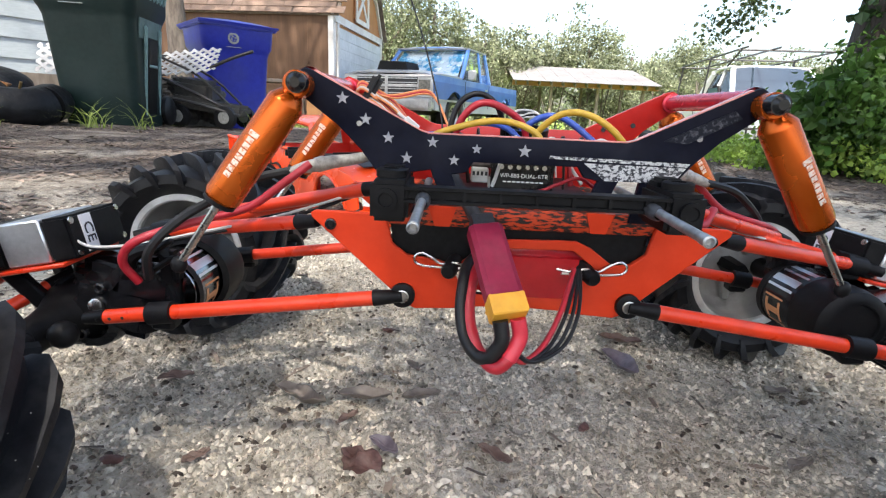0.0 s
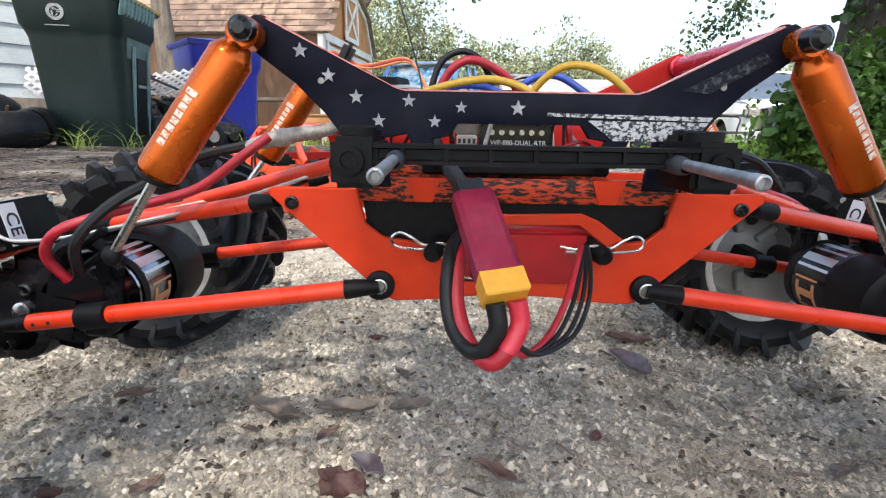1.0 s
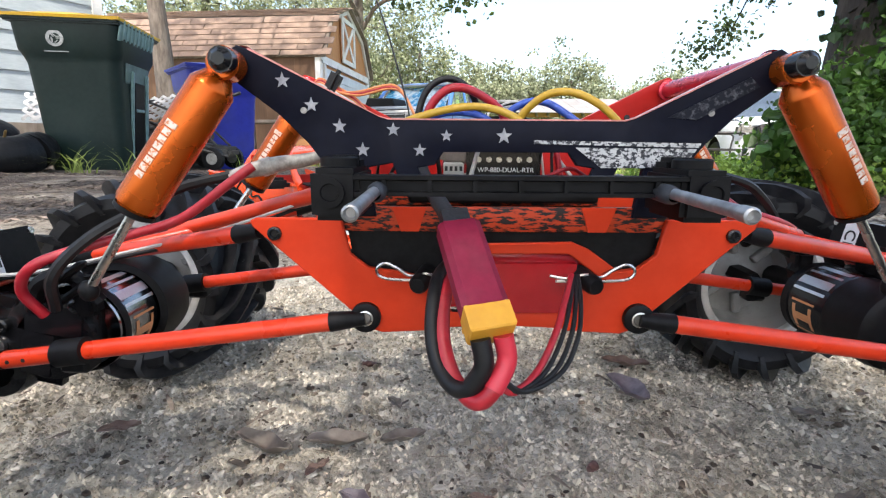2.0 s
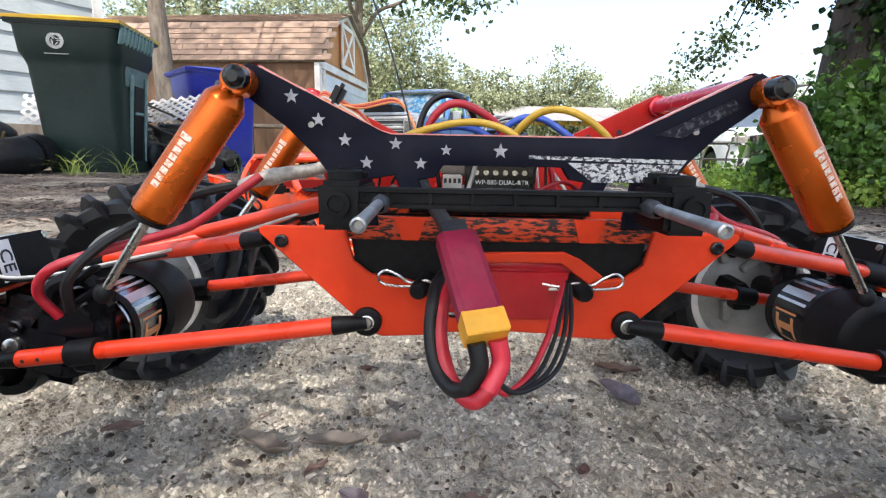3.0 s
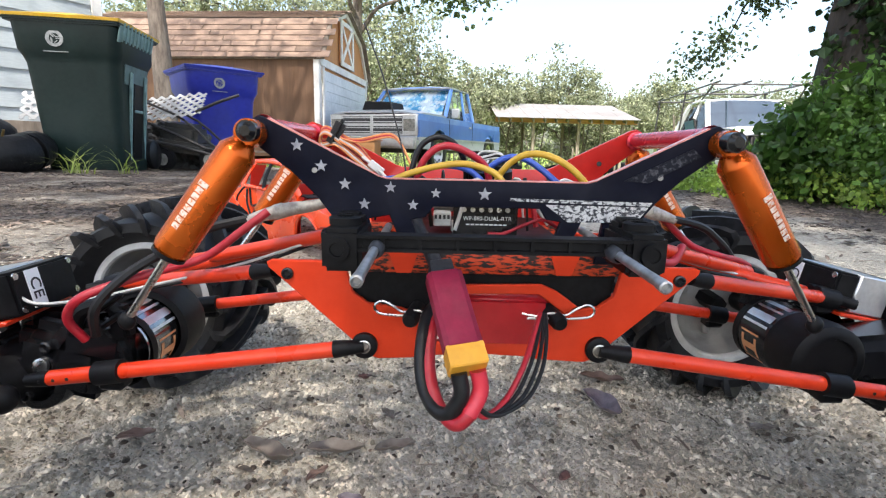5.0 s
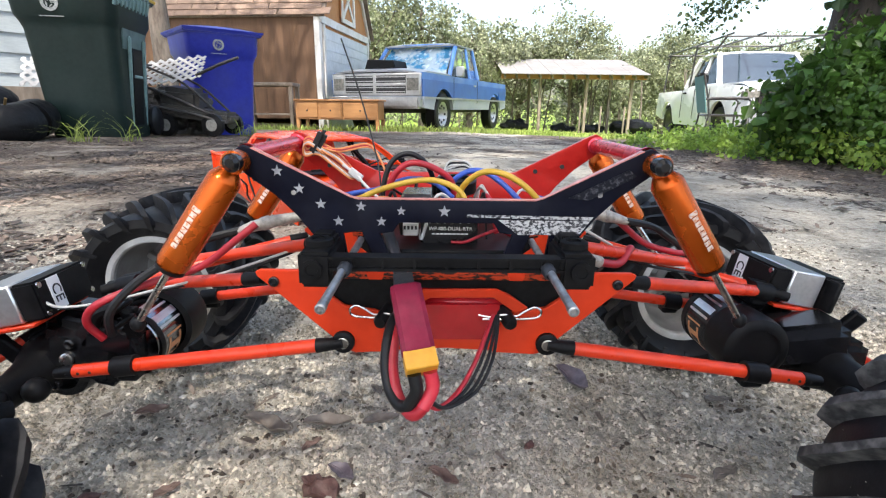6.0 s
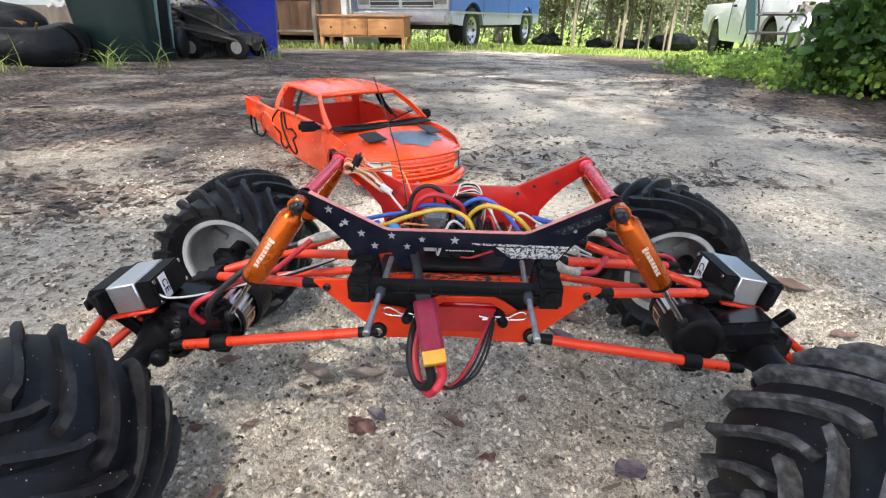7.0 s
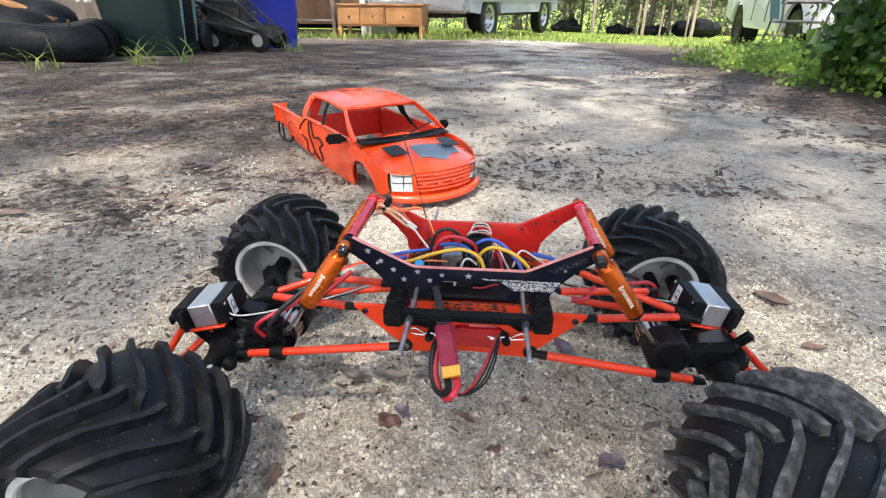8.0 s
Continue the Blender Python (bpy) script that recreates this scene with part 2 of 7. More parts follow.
def ball(bm, c, r, seg=12, squash=(1, 1, 1)):
    bmesh.ops.create_uvsphere(bm, u_segments=seg, v_segments=max(6, seg // 2), radius=1, matrix=Matrix.Translation(c) @ Matrix.Diagonal((r * squash[0], r * squash[1], r * squash[2], 1)))
    return bm


def B():
    return bmesh.new()


def lettering(name, text, size, m, material, parent, label=""):
    cu = bpy.data.curves.new(name, "FONT")
    cu.body, cu.size, cu.align_x, cu.align_y, cu.extrude = text, size, "CENTER", "CENTER", size * 0.02
    tmp = new(name, cu)
    bpy.context.view_layer.update()
    me = bpy.data.meshes.new_from_object(tmp.evaluated_get(bpy.context.evaluated_depsgraph_get()))
    bpy.data.objects.remove(tmp)
    me.transform(m)
    me.materials.append(material)
    ob = new(name, me)
    hang(ob, parent)
    if label:
        ob["label"] = label
    return ob


def terrain(x, y):
    """Height of the ground: level by the truck, falling gently away along the drive and to one side."""
    k = min(1, max(0, (math.hypot(x, y) - 1) / 3))
    return -0.033 * max(0, min(y, 30) - 2.8) - 0.03 * max(0, min(8, x)) * k


def on(x, y, dz=0.0):
    return Vector((x, y, terrain(x, y) + dz))


FRONT = pose(0, 0, 0, 90, 0, 0)     # (x, y, z) of a flat shape becomes (x, -z, y)

# ---- ground ----
def ground_material():
    m = bpy.data.materials.new("sandy_driveway")
    m.use_nodes = True
    nt = m.node_tree
    n, link = nt.nodes, nt.links.new
    b = n["Principled BSDF"]
    b.inputs["Roughness"].default_value, b.inputs["Specular IOR Level"].default_value = 0.92, 0.25
    pos = n.new("ShaderNodeTexCoord").outputs["Object"]

    def noise_at(scale, detail=6, rough=0.6):
        q = n.new("ShaderNodeTexNoise")
        q.inputs["Scale"].default_value, q.inputs["Detail"].default_value, q.inputs["Roughness"].default_value = scale, detail, rough
        link(pos, q.inputs["Vector"])
        return q.outputs["Fac"]

    def ramp(fac, stops):
        q = n.new("ShaderNodeValToRGB")
        while len(q.color_ramp.elements) < len(stops):
            q.color_ramp.elements.new(0.5)
        for e, (p, c) in zip(q.color_ramp.elements, stops):
            e.position, e.color = p, (*c, 1)
        link(fac, q.inputs["Fac"])
        return q.outputs["Color"]

    def mix(fac, a, c, mode="MIX"):
        q = n.new("ShaderNodeMix")
        q.data_type, q.blend_type = "RGBA", mode
        if isinstance(fac, float):
            q.inputs[0].default_value = fac
        else:
            link(fac, q.inputs[0])
        link(a, q.inputs[6])
        link(c, q.inputs[7])
        return q.outputs[2]

    def rng(v, a, c, lo=0.0, hi=1.0):
        q = n.new("ShaderNodeMapRange")
        q.inputs["From Min"].default_value, q.inputs["From Max"].default_value, q.inputs["To Min"].default_value, q.inputs["To Max"].default_value = a, c, lo, hi
        link(v, q.inputs["Value"])
        return q.outputs["Result"]

    def arith(op, a, c):
        q = n.new("ShaderNodeMath")
        q.operation = op
        for s, v in zip(q.inputs, (a, c)):
            if isinstance(v, (int, float)):
                s.default_value = v
            else:
                link(v, s)
        return q.outputs[0]
    sep = n.new("ShaderNodeSeparateXYZ")
    link(pos, sep.inputs[0])
    X, Y = sep.outputs[0], sep.outputs[1]
    # sand and crushed shell
    sand = ramp(noise_at(95, 8, 0.7), [(0.30, (0.11, 0.092, 0.076)), (0.40, (0.40, 0.352, 0.280)), (0.56, (0.61, 0.552, 0.455)), (0.74, (0.73, 0.675, 0.575))])
    vor = n.new("ShaderNodeTexVoronoi")
    vor.inputs["Scale"].default_value, vor.inputs["Randomness"].default_value = 150, 1.0
    link(pos, vor.inputs["Vector"])
    peb = ramp(vor.outputs["Color"], [(0.0, (0.13, 0.112, 0.096)), (0.35, (0.37, 0.328, 0.262)), (0.7, (0.56, 0.508, 0.425)), (1.0, (0.72, 0.668, 0.58))])
    col = mix(rng(noise_at(14), 0.50, 0.78, 0, 0.8), sand, peb)
    col = mix(rng(noise_at(7.5, 8, 0.7), 0.53, 0.66, 0, 0.75), col, ramp(noise_at(60), [(0.3, (0.075, 0.060, 0.047)), (0.7, (0.21, 0.178, 0.142))]))
    # smoother packed sand further along the drive
    col = mix(arith("MULTIPLY", rng(Y, 0.9, 2.6), 0.5), col, ramp(noise_at(22, 8, 0.7), [(0.3, (0.30, 0.267, 0.217)), (0.7, (0.56, 0.508, 0.425))]))
    # bark and leaf litter to one side
    litter = ramp(noise_at(38, 10, 0.75), [(0.32, (0.016, 0.011, 0.008)), (0.5, (0.075, 0.053, 0.041)), (0.68, (0.26, 0.215, 0.175))])
    edge = arith("ADD", arith("SUBTRACT", arith("MULTIPLY", X, -1.0), arith("MULTIPLY", noise_at(1.3, 6), 1.05)), arith("MULTIPLY", rng(Y, 0.0, 3.0), 0.25))
    col = mix(arith("MULTIPLY", arith("MULTIPLY", rng(edge, -0.50, 0.22, 0, 0.97), rng(noise_at(3.4, 8, 0.7), 0.38, 0.54, 0.50, 1.0)), rng(Y, 0.50, 1.25, 0.20, 1.0)), col, litter)
    # litter bands across the drive and under the shrubs
    col = mix(arith("MULTIPLY", rng(noise_at(2.1, 7, 0.7), 0.50, 0.58), rng(Y, 0.9, 2.2, 0, 0.9)), col, litter)
    col = mix(rng(arith("SUBTRACT", X, arith("MULTIPLY", noise_at(1.7, 5), 1.0)), 0.55, 1.00, 0, 0.92), col, litter)
    # grass beyond
    grass = ramp(noise_at(9, 8, 0.7), [(0.3, (0.10, 0.15, 0.022)), (0.6, (0.22, 0.31, 0.05)), (0.8, (0.33, 0.40, 0.09))])
    gz = arith("ADD", Y, arith("MULTIPLY", noise_at(0.5, 6), 5.0))
    col = mix(rng(gz, 11.6, 13.2), col, grass)
    link(col, b.inputs["Base Color"])
    bp = n.new("ShaderNodeBump")
    bp.inputs["Strength"].default_value, bp.inputs["Distance"].default_value = 1.0, 0.008
    h = arith("ADD", arith("MULTIPLY", noise_at(140, 6, 0.7), 1.0), arith("MULTIPLY", rng(vor.outputs["Distance"], 0.0, 0.6, 1, 0), 0.5))
    link(h, bp.inputs["Height"])
    bp2 = n.new("ShaderNodeBump")
    bp2.inputs["Strength"].default_value, bp2.inputs["Distance"].default_value = 0.6, 0.03
    link(noise_at(16, 8, 0.65), bp2.inputs["Height"])
    link(bp2.outputs["Normal"], bp.inputs["Normal"])
    link(bp.outputs["Normal"], b.inputs["Normal"])
    return m


def relief(x, y):
    r = math.hypot(x - .05, y - .3)
    z = noise.noise((x * 9, y * 9, 1.7)) * .0040 + noise.noise((x * 28, y * 28, 4.1)) * .0026
    if r < 1.3:
        z += noise.noise((x * 62, y * 62, 2.2)) * .0042 + noise.noise((x * 150, y * 150, 6.3)) * .0030
    if r > 0.6:
        z += min(1, (r - .6) / 2) * noise.noise((x * 2.2, y * 2.2, 9.0)) * .018
    return z - .0015


def patchy(x, y):
    """Where loose crumbs gather: small drifts near by, long streaks across the drive further off."""
    return noise.noise((x * 17, y * 17, 3.3)) * .7 + noise.noise((x * 5, y * 6, 8.1)) * .5


def streaky(x, y):
    return noise.noise((x * 1.3 + y * .4, y * 2.6, 5.0)) + .6 * noise.noise((x * 4, y * 7, 2.0))


NG = 640
def warp(i):
    t = (i / NG - .5) * 2
    return .75 * t + .9 * t ** 3 + 1200 * t ** 9


vs = []
for j in range(NG + 1):
    for i in range(NG + 1):
        x, y = warp(i) + .05, warp(j) + .35
        vs.append((x, y, terrain(x, y) + relief(x, y)))
fs = [(j * (NG + 1) + i, j * (NG + 1) + i + 1, (j + 1) * (NG + 1) + i + 1, (j + 1) * (NG + 1) + i) for j in range(NG) for i in range(NG)]
ground = soup("ground", vs, fs, ground_material())
for p in ground.data.polygons:
    p.use_smooth = True
tagged(ground, "pale sandy driveway of crushed shell with leaf litter", "ground", kind="structure")


def scatter(name, count, seed, where, sizes, flat, material, label, category, lift=.2, slabs=False, thin=(.6, 1.0), keep=None, smooth=False):
    """Loose small pieces as one mesh of uneven rounded lumps or thin chips; keep: where they may gather."""
    r = np.random.RandomState(seed)
    ring = [(math.cos(a), math.sin(a)) for a in np.linspace(0, math.tau, 7)[:6]]
    lump_v = np.array([(x, y, -.25) for x, y in ring] + [(.62 * x - .2 * y, .62 * y + .2 * x, .72) for x, y in ring] + [(0, 0, .95)], float)
    lump_f = np.array([(i, (i + 1) % 6, 6 + i) for i in range(6)] + [((i + 1) % 6, 6 + (i + 1) % 6, 6 + i) for i in range(6)] + [(6 + i, 6 + (i + 1) % 6, 12) for i in range(6)])
    slab_v = np.array([(-1, -.5, 0), (-.2, -.7, .25), (.9, -.35, 0), (1, .3, .1), (.1, .65, .3), (-.9, .45, 0), (-1, -.5, -.25), (1, .3, -.25)], float)
    slab_f = np.array([(0, 1, 4), (0, 4, 5), (1, 2, 3), (1, 3, 4), (0, 6, 1), (2, 7, 3), (5, 4, 6), (1, 6, 2)])
    bv, bf = (slab_v, slab_f) if slabs else (lump_v, lump_f)
    V, Fc = [], []
    for k in range(count):
        x, y = where(r)
        for _ in range(3):
            if keep is None or keep(x, y) > r.normal(.05, .18):
                break
            x, y = where(r)
        s = sizes[0] + (sizes[1] - sizes[0]) * r.rand() ** 2.6
        v = bv * (1 + (r.rand(*bv.shape) - .5) * .62) * (s, s * r.uniform(*thin), s * flat * r.uniform(.6, 1.3))
        a, tl = r.rand() * 6.283, (r.rand() - .5) * (.55 if slabs else .7)
        ca, sa = math.cos(a), math.sin(a)
        v[:, 2] += v[:, 0] * tl
        q = np.stack([v[:, 0] * ca - v[:, 1] * sa + x, v[:, 0] * sa + v[:, 1] * ca + y, v[:, 2] + terrain(x, y) + relief(x, y) + s * flat * lift], 1)
        Fc.append(bf + len(V) * len(bv))
        V.append(q)
    ob = soup(name, np.concatenate(V), np.concatenate(Fc), material)
    if smooth:
        ob.data.polygons.foreach_set("use_smooth", [True] * len(ob.data.polygons))
    return tagged(ob, label, category, kind="stuff")


def band(x0, x1, y0, y1, pull=1.0):
    return lambda r: (x0 + (x1 - x0) * r.rand(), y0 + (y1 - y0) * r.rand() ** pull)


SHELLS = mat("shell_and_stone_bits", (0.36, 0.314, 0.248), (0.66, 0.602, 0.505), 260, 0.88, island=0.42, lo=0.3, hi=0.7, bump=0.4, bscale=900)
DARKBITS = mat("dark_grit_and_bark", (0.04, 0.029, 0.021), (0.13, 0.095, 0.068), 200, 0.92, island=0.6, bump=0.5, bscale=700)
CHIPS = mat("bark_and_leaf_chips", (0.022, 0.0145, 0.011), (0.20, 0.148, 0.112), 6, 0.85, island=0.8, lo=0.3, hi=0.7)
TWIGS = mat("dry_twig_bits", (0.09, 0.062, 0.045), (0.22, 0.17, 0.13), 80, 0.85, island=0.6)
scatter("shell_flakes", 3000, 41, band(-.62, .72, -.12, 1.2, 1.2), (.0012, .0046), .30, SHELLS, "flat pale shell flakes lying on the sand", "shells", lift=.3, slabs=True, thin=(.55, 1.0))
scatter("shell_gravel", 20000, 1, band(-.62, .72, -.12, 1.1, 1.3), (.0006, .0033), .55, SHELLS, "small pale shell and stone fragments on sand", "gravel", lift=.05)
scatter("dark_grit", 14000, 2, band(-.62, .72, -.12, 1.2, 1.2), (.0005, .0030), .6, DARKBITS, "dark grit and crumbs of bark", "grit", lift=.05, keep=patchy)
scatter("twig_bits", 2000, 14, band(-.7, .8, -.12, 1.5, 1.2), (.0025, .013), .14, TWIGS, "short dry twigs and leaf shreds on the sand", "litter", slabs=True, thin=(.12, .4), lift=.6)
scatter("fine_litter", 15000, 13, lambda r: ((lambda y: (-.24 - 1.5 * r.rand() ** 1.25, y))(.30 + 2.0 * r.rand())), (.0014, .0095), .32, CHIPS, "fine brown bark crumbs and leaf bits", "litter", slabs=True, keep=streaky, thin=(.3, .8))
scatter("bark_chips", 24000, 43, lambda r: ((lambda y: (-.36 - 3.0 * r.rand() ** 1.25 - .12 * y, y))(.70 + 4.6 * r.rand() ** 1.15)), (.0035, .0185), .14, CHIPS, "curled brown bark chips and dead leaves", "litter", slabs=True, keep=streaky, thin=(.3, .7), lift=.7)
scatter("bark_litter", 30000, 3, lambda r: ((lambda y: (-.45 - 3.4 * r.rand() ** 1.3 - .10 * y, y))(.6 + 5.6 * r.rand() ** 1.2)), (.0035, .0160), .28, CHIPS, "brown bark mulch and leaf litter", "litter", slabs=True, keep=streaky, thin=(.28, .75))
scatter("drive_litter", 24000, 4, lambda r: (lambda y: (-.5 + 3.0 * r.rand() ** .8 + .1 * y * (r.rand() - .3), y))(.9 + 6.5 * r.rand() ** 1.5), (.002, .017), .22, CHIPS, "scattered leaf litter along the drive", "litter", lift=.5, slabs=True, keep=streaky, thin=(.25, .65))
scatter("shrub_litter", 6500, 6, lambda r: (.95 + 1.3 * r.rand(), .7 + 3.8 * r.rand()), (.004, .020), .2, CHIPS, "brown litter below the shrubs", "litter", slabs=True)

# the crumbly skin of the sand close by
CRUMBS = mat("sand_crumbs", (0.21, 0.175, 0.130), (0.60, 0.532, 0.425), 26, 0.92, island=0.6, lo=0.38, hi=0.62)
r = np.random.RandomState(31)
NC = 120000
cx, cy = -.36 + .90 * r.rand(NC), .0 + .62 * r.rand(NC) ** 1.15
cs = .0006 + .0020 * r.rand(NC) ** 2.2
base = np.array([terrain(a, b) + relief(a, b) for a, b in zip(cx, cy)])
ang = r.rand(NC)[:, None] * 6.283 + np.arange(5)[None, :] * 1.2566 + (r.rand(NC, 5) - .5) * .7
rad = cs[:, None] * (.6 + .7 * r.rand(NC, 5))
rim_v = np.stack([cx[:, None] + rad * np.cos(ang), cy[:, None] + rad * np.sin(ang), base[:, None] - cs[:, None] * .35 + cs[:, None] * .5 * (r.rand(NC, 5) - .3)], 2)
top_v = np.stack([cx + cs * (r.rand(NC) - .5) * .9, cy + cs * (r.rand(NC) - .5) * .9, base + cs * (.35 + .75 * r.rand(NC))], 1)
V = np.concatenate([rim_v, top_v[:, None, :]], 1).reshape(-1, 3)
i5 = np.arange(5)
Fc = (np.arange(NC)[:, None, None] * 6 + np.stack([i5, (i5 + 1) % 5, np.full(5, 5)], 1)[None]).reshape(-1, 3)
tagged(soup("sand_crumbs", V.tolist(), Fc.tolist(), CRUMBS), "crumbly beige sand and shell grit", "sand", kind="stuff")

# ---- the radio-controlled truck's rolling chassis ----
XC, YC = 0.0565, 0.268
truck = empty("rc_truck_chassis", (XC, YC, 0), "orange and black radio-controlled truck chassis without its body, on sandy ground", "rc truck")


def mir(half):
    """A closed outline from its right half, listed from the top middle to the bottom middle."""
    return [(XC + u, z) for u, z in half] + [(XC - u, z) for u, z in reversed(half) if u > 1e-6]


WING = [(0, .1728), (.041, .1728), (.0445, .1738), (.088, .1955), (.092, .1968), (.0955, .195), (.097, .1915), (.0955, .187), (.091, .1835), (.079, .1745), (.0695, .165), (.0615, .1545), (.0585, .139),
        (.046, .139), (.0485, .1565), (.040, .158), (.0355, .1470), (.0275, .1470), (.031, .1565), (.025, .1575), (.022, .162), (0, .162)]
near_frame = part("side_frame", prism(B(), mir(WING), Matrix.Translation((0, .227, 0)) @ FRONT, .003, .0004), NAVY, truck, "side frame printed dark navy with pale stars and worn stripes")
WINGF = WING[:13] + [(0, .139)]
far_frame = part("side_frame", prism(B(), mir(WINGF), Matrix.Translation((0, .313, .002)) @ FRONT, .003, .0004), REDPL, truck, "glossy red side frame")
# upper edge tinted pale pink: the sky light on it is in the colour
part("frame_edge", prism(B(), mir([(0, .1733), (.0412, .1733), (.0448, .1743), (.088, .1960), (.0885, .1955), (.0445, .1738), (.041, .1728), (0, .1728)]), Matrix.Translation((0, .2272, 0)) @ FRONT, .0034), mat("sky_paled_red_edge", (0.50, 0.16, 0.14), (0.62, 0.26, 0.23), 200, 0.35), near_frame, "red upper edge with sky light painted in as pale pink")
for hx, hz in ((-.016, .1785), (.100, .1700), (.112, .1760), (.1285, .1790), (.060, .1690), (.0045, .1665)):
    part("hole", cyl(B(), (hx, .3094, hz), (hx, .3101, hz), .0014, seg=12), INK, far_frame)


def star(x, z, r, y=.2237, turn=0.0):
    pts = []
    for i in range(10):
        a = math.pi / 2 + i * math.pi / 5 + turn
        q = r if i % 2 == 0 else r * 0.42
        pts.append((x + q * math.cos(a), z + q * math.sin(a)))
    return part("star", prism(B(), pts, Matrix.Translation((0, y + .0002, 0)) @ FRONT, .0003), STARW, near_frame, smooth=False)


for sx, sz, sr in ((-.0205, .1855, .0027), (-.0110, .1775, .0026), (-.0015, .1705, .0026), (.0063, .1625, .0026), (.0170, .1695, .0025), (.0262, .1625, .0024), (.0355, .1675, .0022), (.0555, .1675, .0029)):
    star(sx, sz, sr)
part("worn_stripe", prism(B(), [(.066, .1662), (.1245, .1655), (.1235, .1640), (.066, .1650)], Matrix.Translation((0, .2239, 0)) @ FRONT, .0003), PRINT, near_frame)
part("worn_stripe", prism(B(), [(.0805, .1638), (.1232, .1636), (.1185, .1570), (.0900, .1568)], Matrix.Translation((0, .2239, 0)) @ FRONT, .0003), PRINT, near_frame)
part("worn_stripe", prism(B(), [(.112, .1742), (.139, .1875), (.1425, .1845), (.122, .1735)], Matrix.Translation((0, .2239, 0)) @ FRONT, .0003), mat("faint_worn_print", (0.006, 0.007, 0.013), (0.075, 0.075, 0.085), 420, 0.5, lo=0.50, hi=0.62, spec=0.15), near_frame)
for hx, hz in ((-.0137, .1757), (.1268, .1757)):
    part("hole", cyl(B(), (hx, .2236, hz), (hx, .2242, hz), .0011, seg=12), SPECKS, near_frame)

# lower plates, rail and cross pieces
LOW = [(0, .1035), (.018, .1035), (.0245, .1065), (.0290, .1165), (.035, .1185), (.049, .1205), (.0555, .1255), (.0585, .1385), (.0890, .1385), (.0910, .1375), (.0905, .1355), (.0475, .0965), (.0445, .0955), (.024, .0965), (.022, .0975), (0, .0985)]
for y, name in ((.2255, "orange lower side plate"), (.3125, "orange lower side plate")):
    part("lower_plate", prism(B(), mir(LOW), Matrix.Translation((0, y, 0)) @ FRONT, .003, .0005), ORANGE, truck)
for y in (.2285, .312):
    part("backing_plate", prism(B(), mir([(0, .1345), (.057, .1345), (.055, .122), (.048, .1165), (0, .1165)]), Matrix.Translation((0, y + .0005, 0)) @ FRONT, .002), BLACKPL, truck)
    part("lower_rail", prism(B(), mir([(0, .1425), (.060, .1425), (.060, .1335), (0, .1335)]), Matrix.Translation((0, y, 0)) @ FRONT, .003, .0004), CAMO, truck, "rail with worn orange and black print")
part("skid_block", box(B(), (XC, .262, .118), (.118, .058, .016), .003), BLACKPL, truck, "black moulded tray under the electronics")
part("centre_tray", box(B(), (XC, .268, .1455), (.070, .079, .004), .001), BLACKPL, truck, "black electronics tray")
part("battery", box(B(), pose(.0625, .2405, .1155, 6, 0, 0), (.050, .040, .029), .005, 3), mat("red_battery_wrap", (0.33, 0.005, 0.010), (0.42, 0.010, 0.015), 60, 0.25, coat=0.4, bump=0.15, bscale=160), truck, "battery in glossy red wrap")
part("battery_flange", prism(B(), [(.0310, .1185), (.0370, .1240), (.0460, .1300), (.0805, .1308), (.0870, .1280), (.0960, .1215), (.0905, .1185), (.0795, .1265), (.0490, .1262), (.0390, .1190)], Matrix.Translation((0, .2222, 0)) @ FRONT, .0022, .0004), ORANGE, truck, "bent orange flange over the battery")
for s in (-1, 1):
    part("rail_tab", prism(B(), [(XC + s * .0405, .1425), (XC + s * .0280, .1425), (XC + s * .0308, .1336), (XC + s * .0372, .1336)], Matrix.Translation((0, .2255, 0)) @ FRONT, .0008), ORANGE, truck, "bright orange tab")
part("battery_bracket", prism(B(), mir([(0, .1030), (.026, .1040), (.030, .1075), (.029, .1010), (.022, .0985), (0, .0985)]), Matrix.Translation((0, .2265, 0)) @ FRONT, .0032, .0003), BLACKPL, truck, "black bracket under the battery")
for s in (-1, 1):
    x = XC + s * .0915
    bm = lathe(B(), [(0, .0052), (.0015, .0052), (.002, .0042), (.079, .0042), (.0795, .0052), (.081, .0052)], (x, .228, .1922), (0, 1, 0), 20)
    part("cross_tube", bm, PINK, truck, "glossy red cross tube")
    bm = cyl(B(), (x + s * .0005, .2235, .1902), (x + s * .0005, .2105, .1902), .0040, seg=16)
    cyl(bm, (x + s * .0005, .2105, .1902), (x + s * .0005, .2088, .1902), .0036, .002, 16)
    part("pivot_bolt", bm, BLACKGL, truck)
    bm = cyl(B(), (x + s * .002, .325, .1912), (x + s * .002, .318, .1912), .0034, seg=16)
    part("pivot_bolt", bm, BLACKGL, truck)

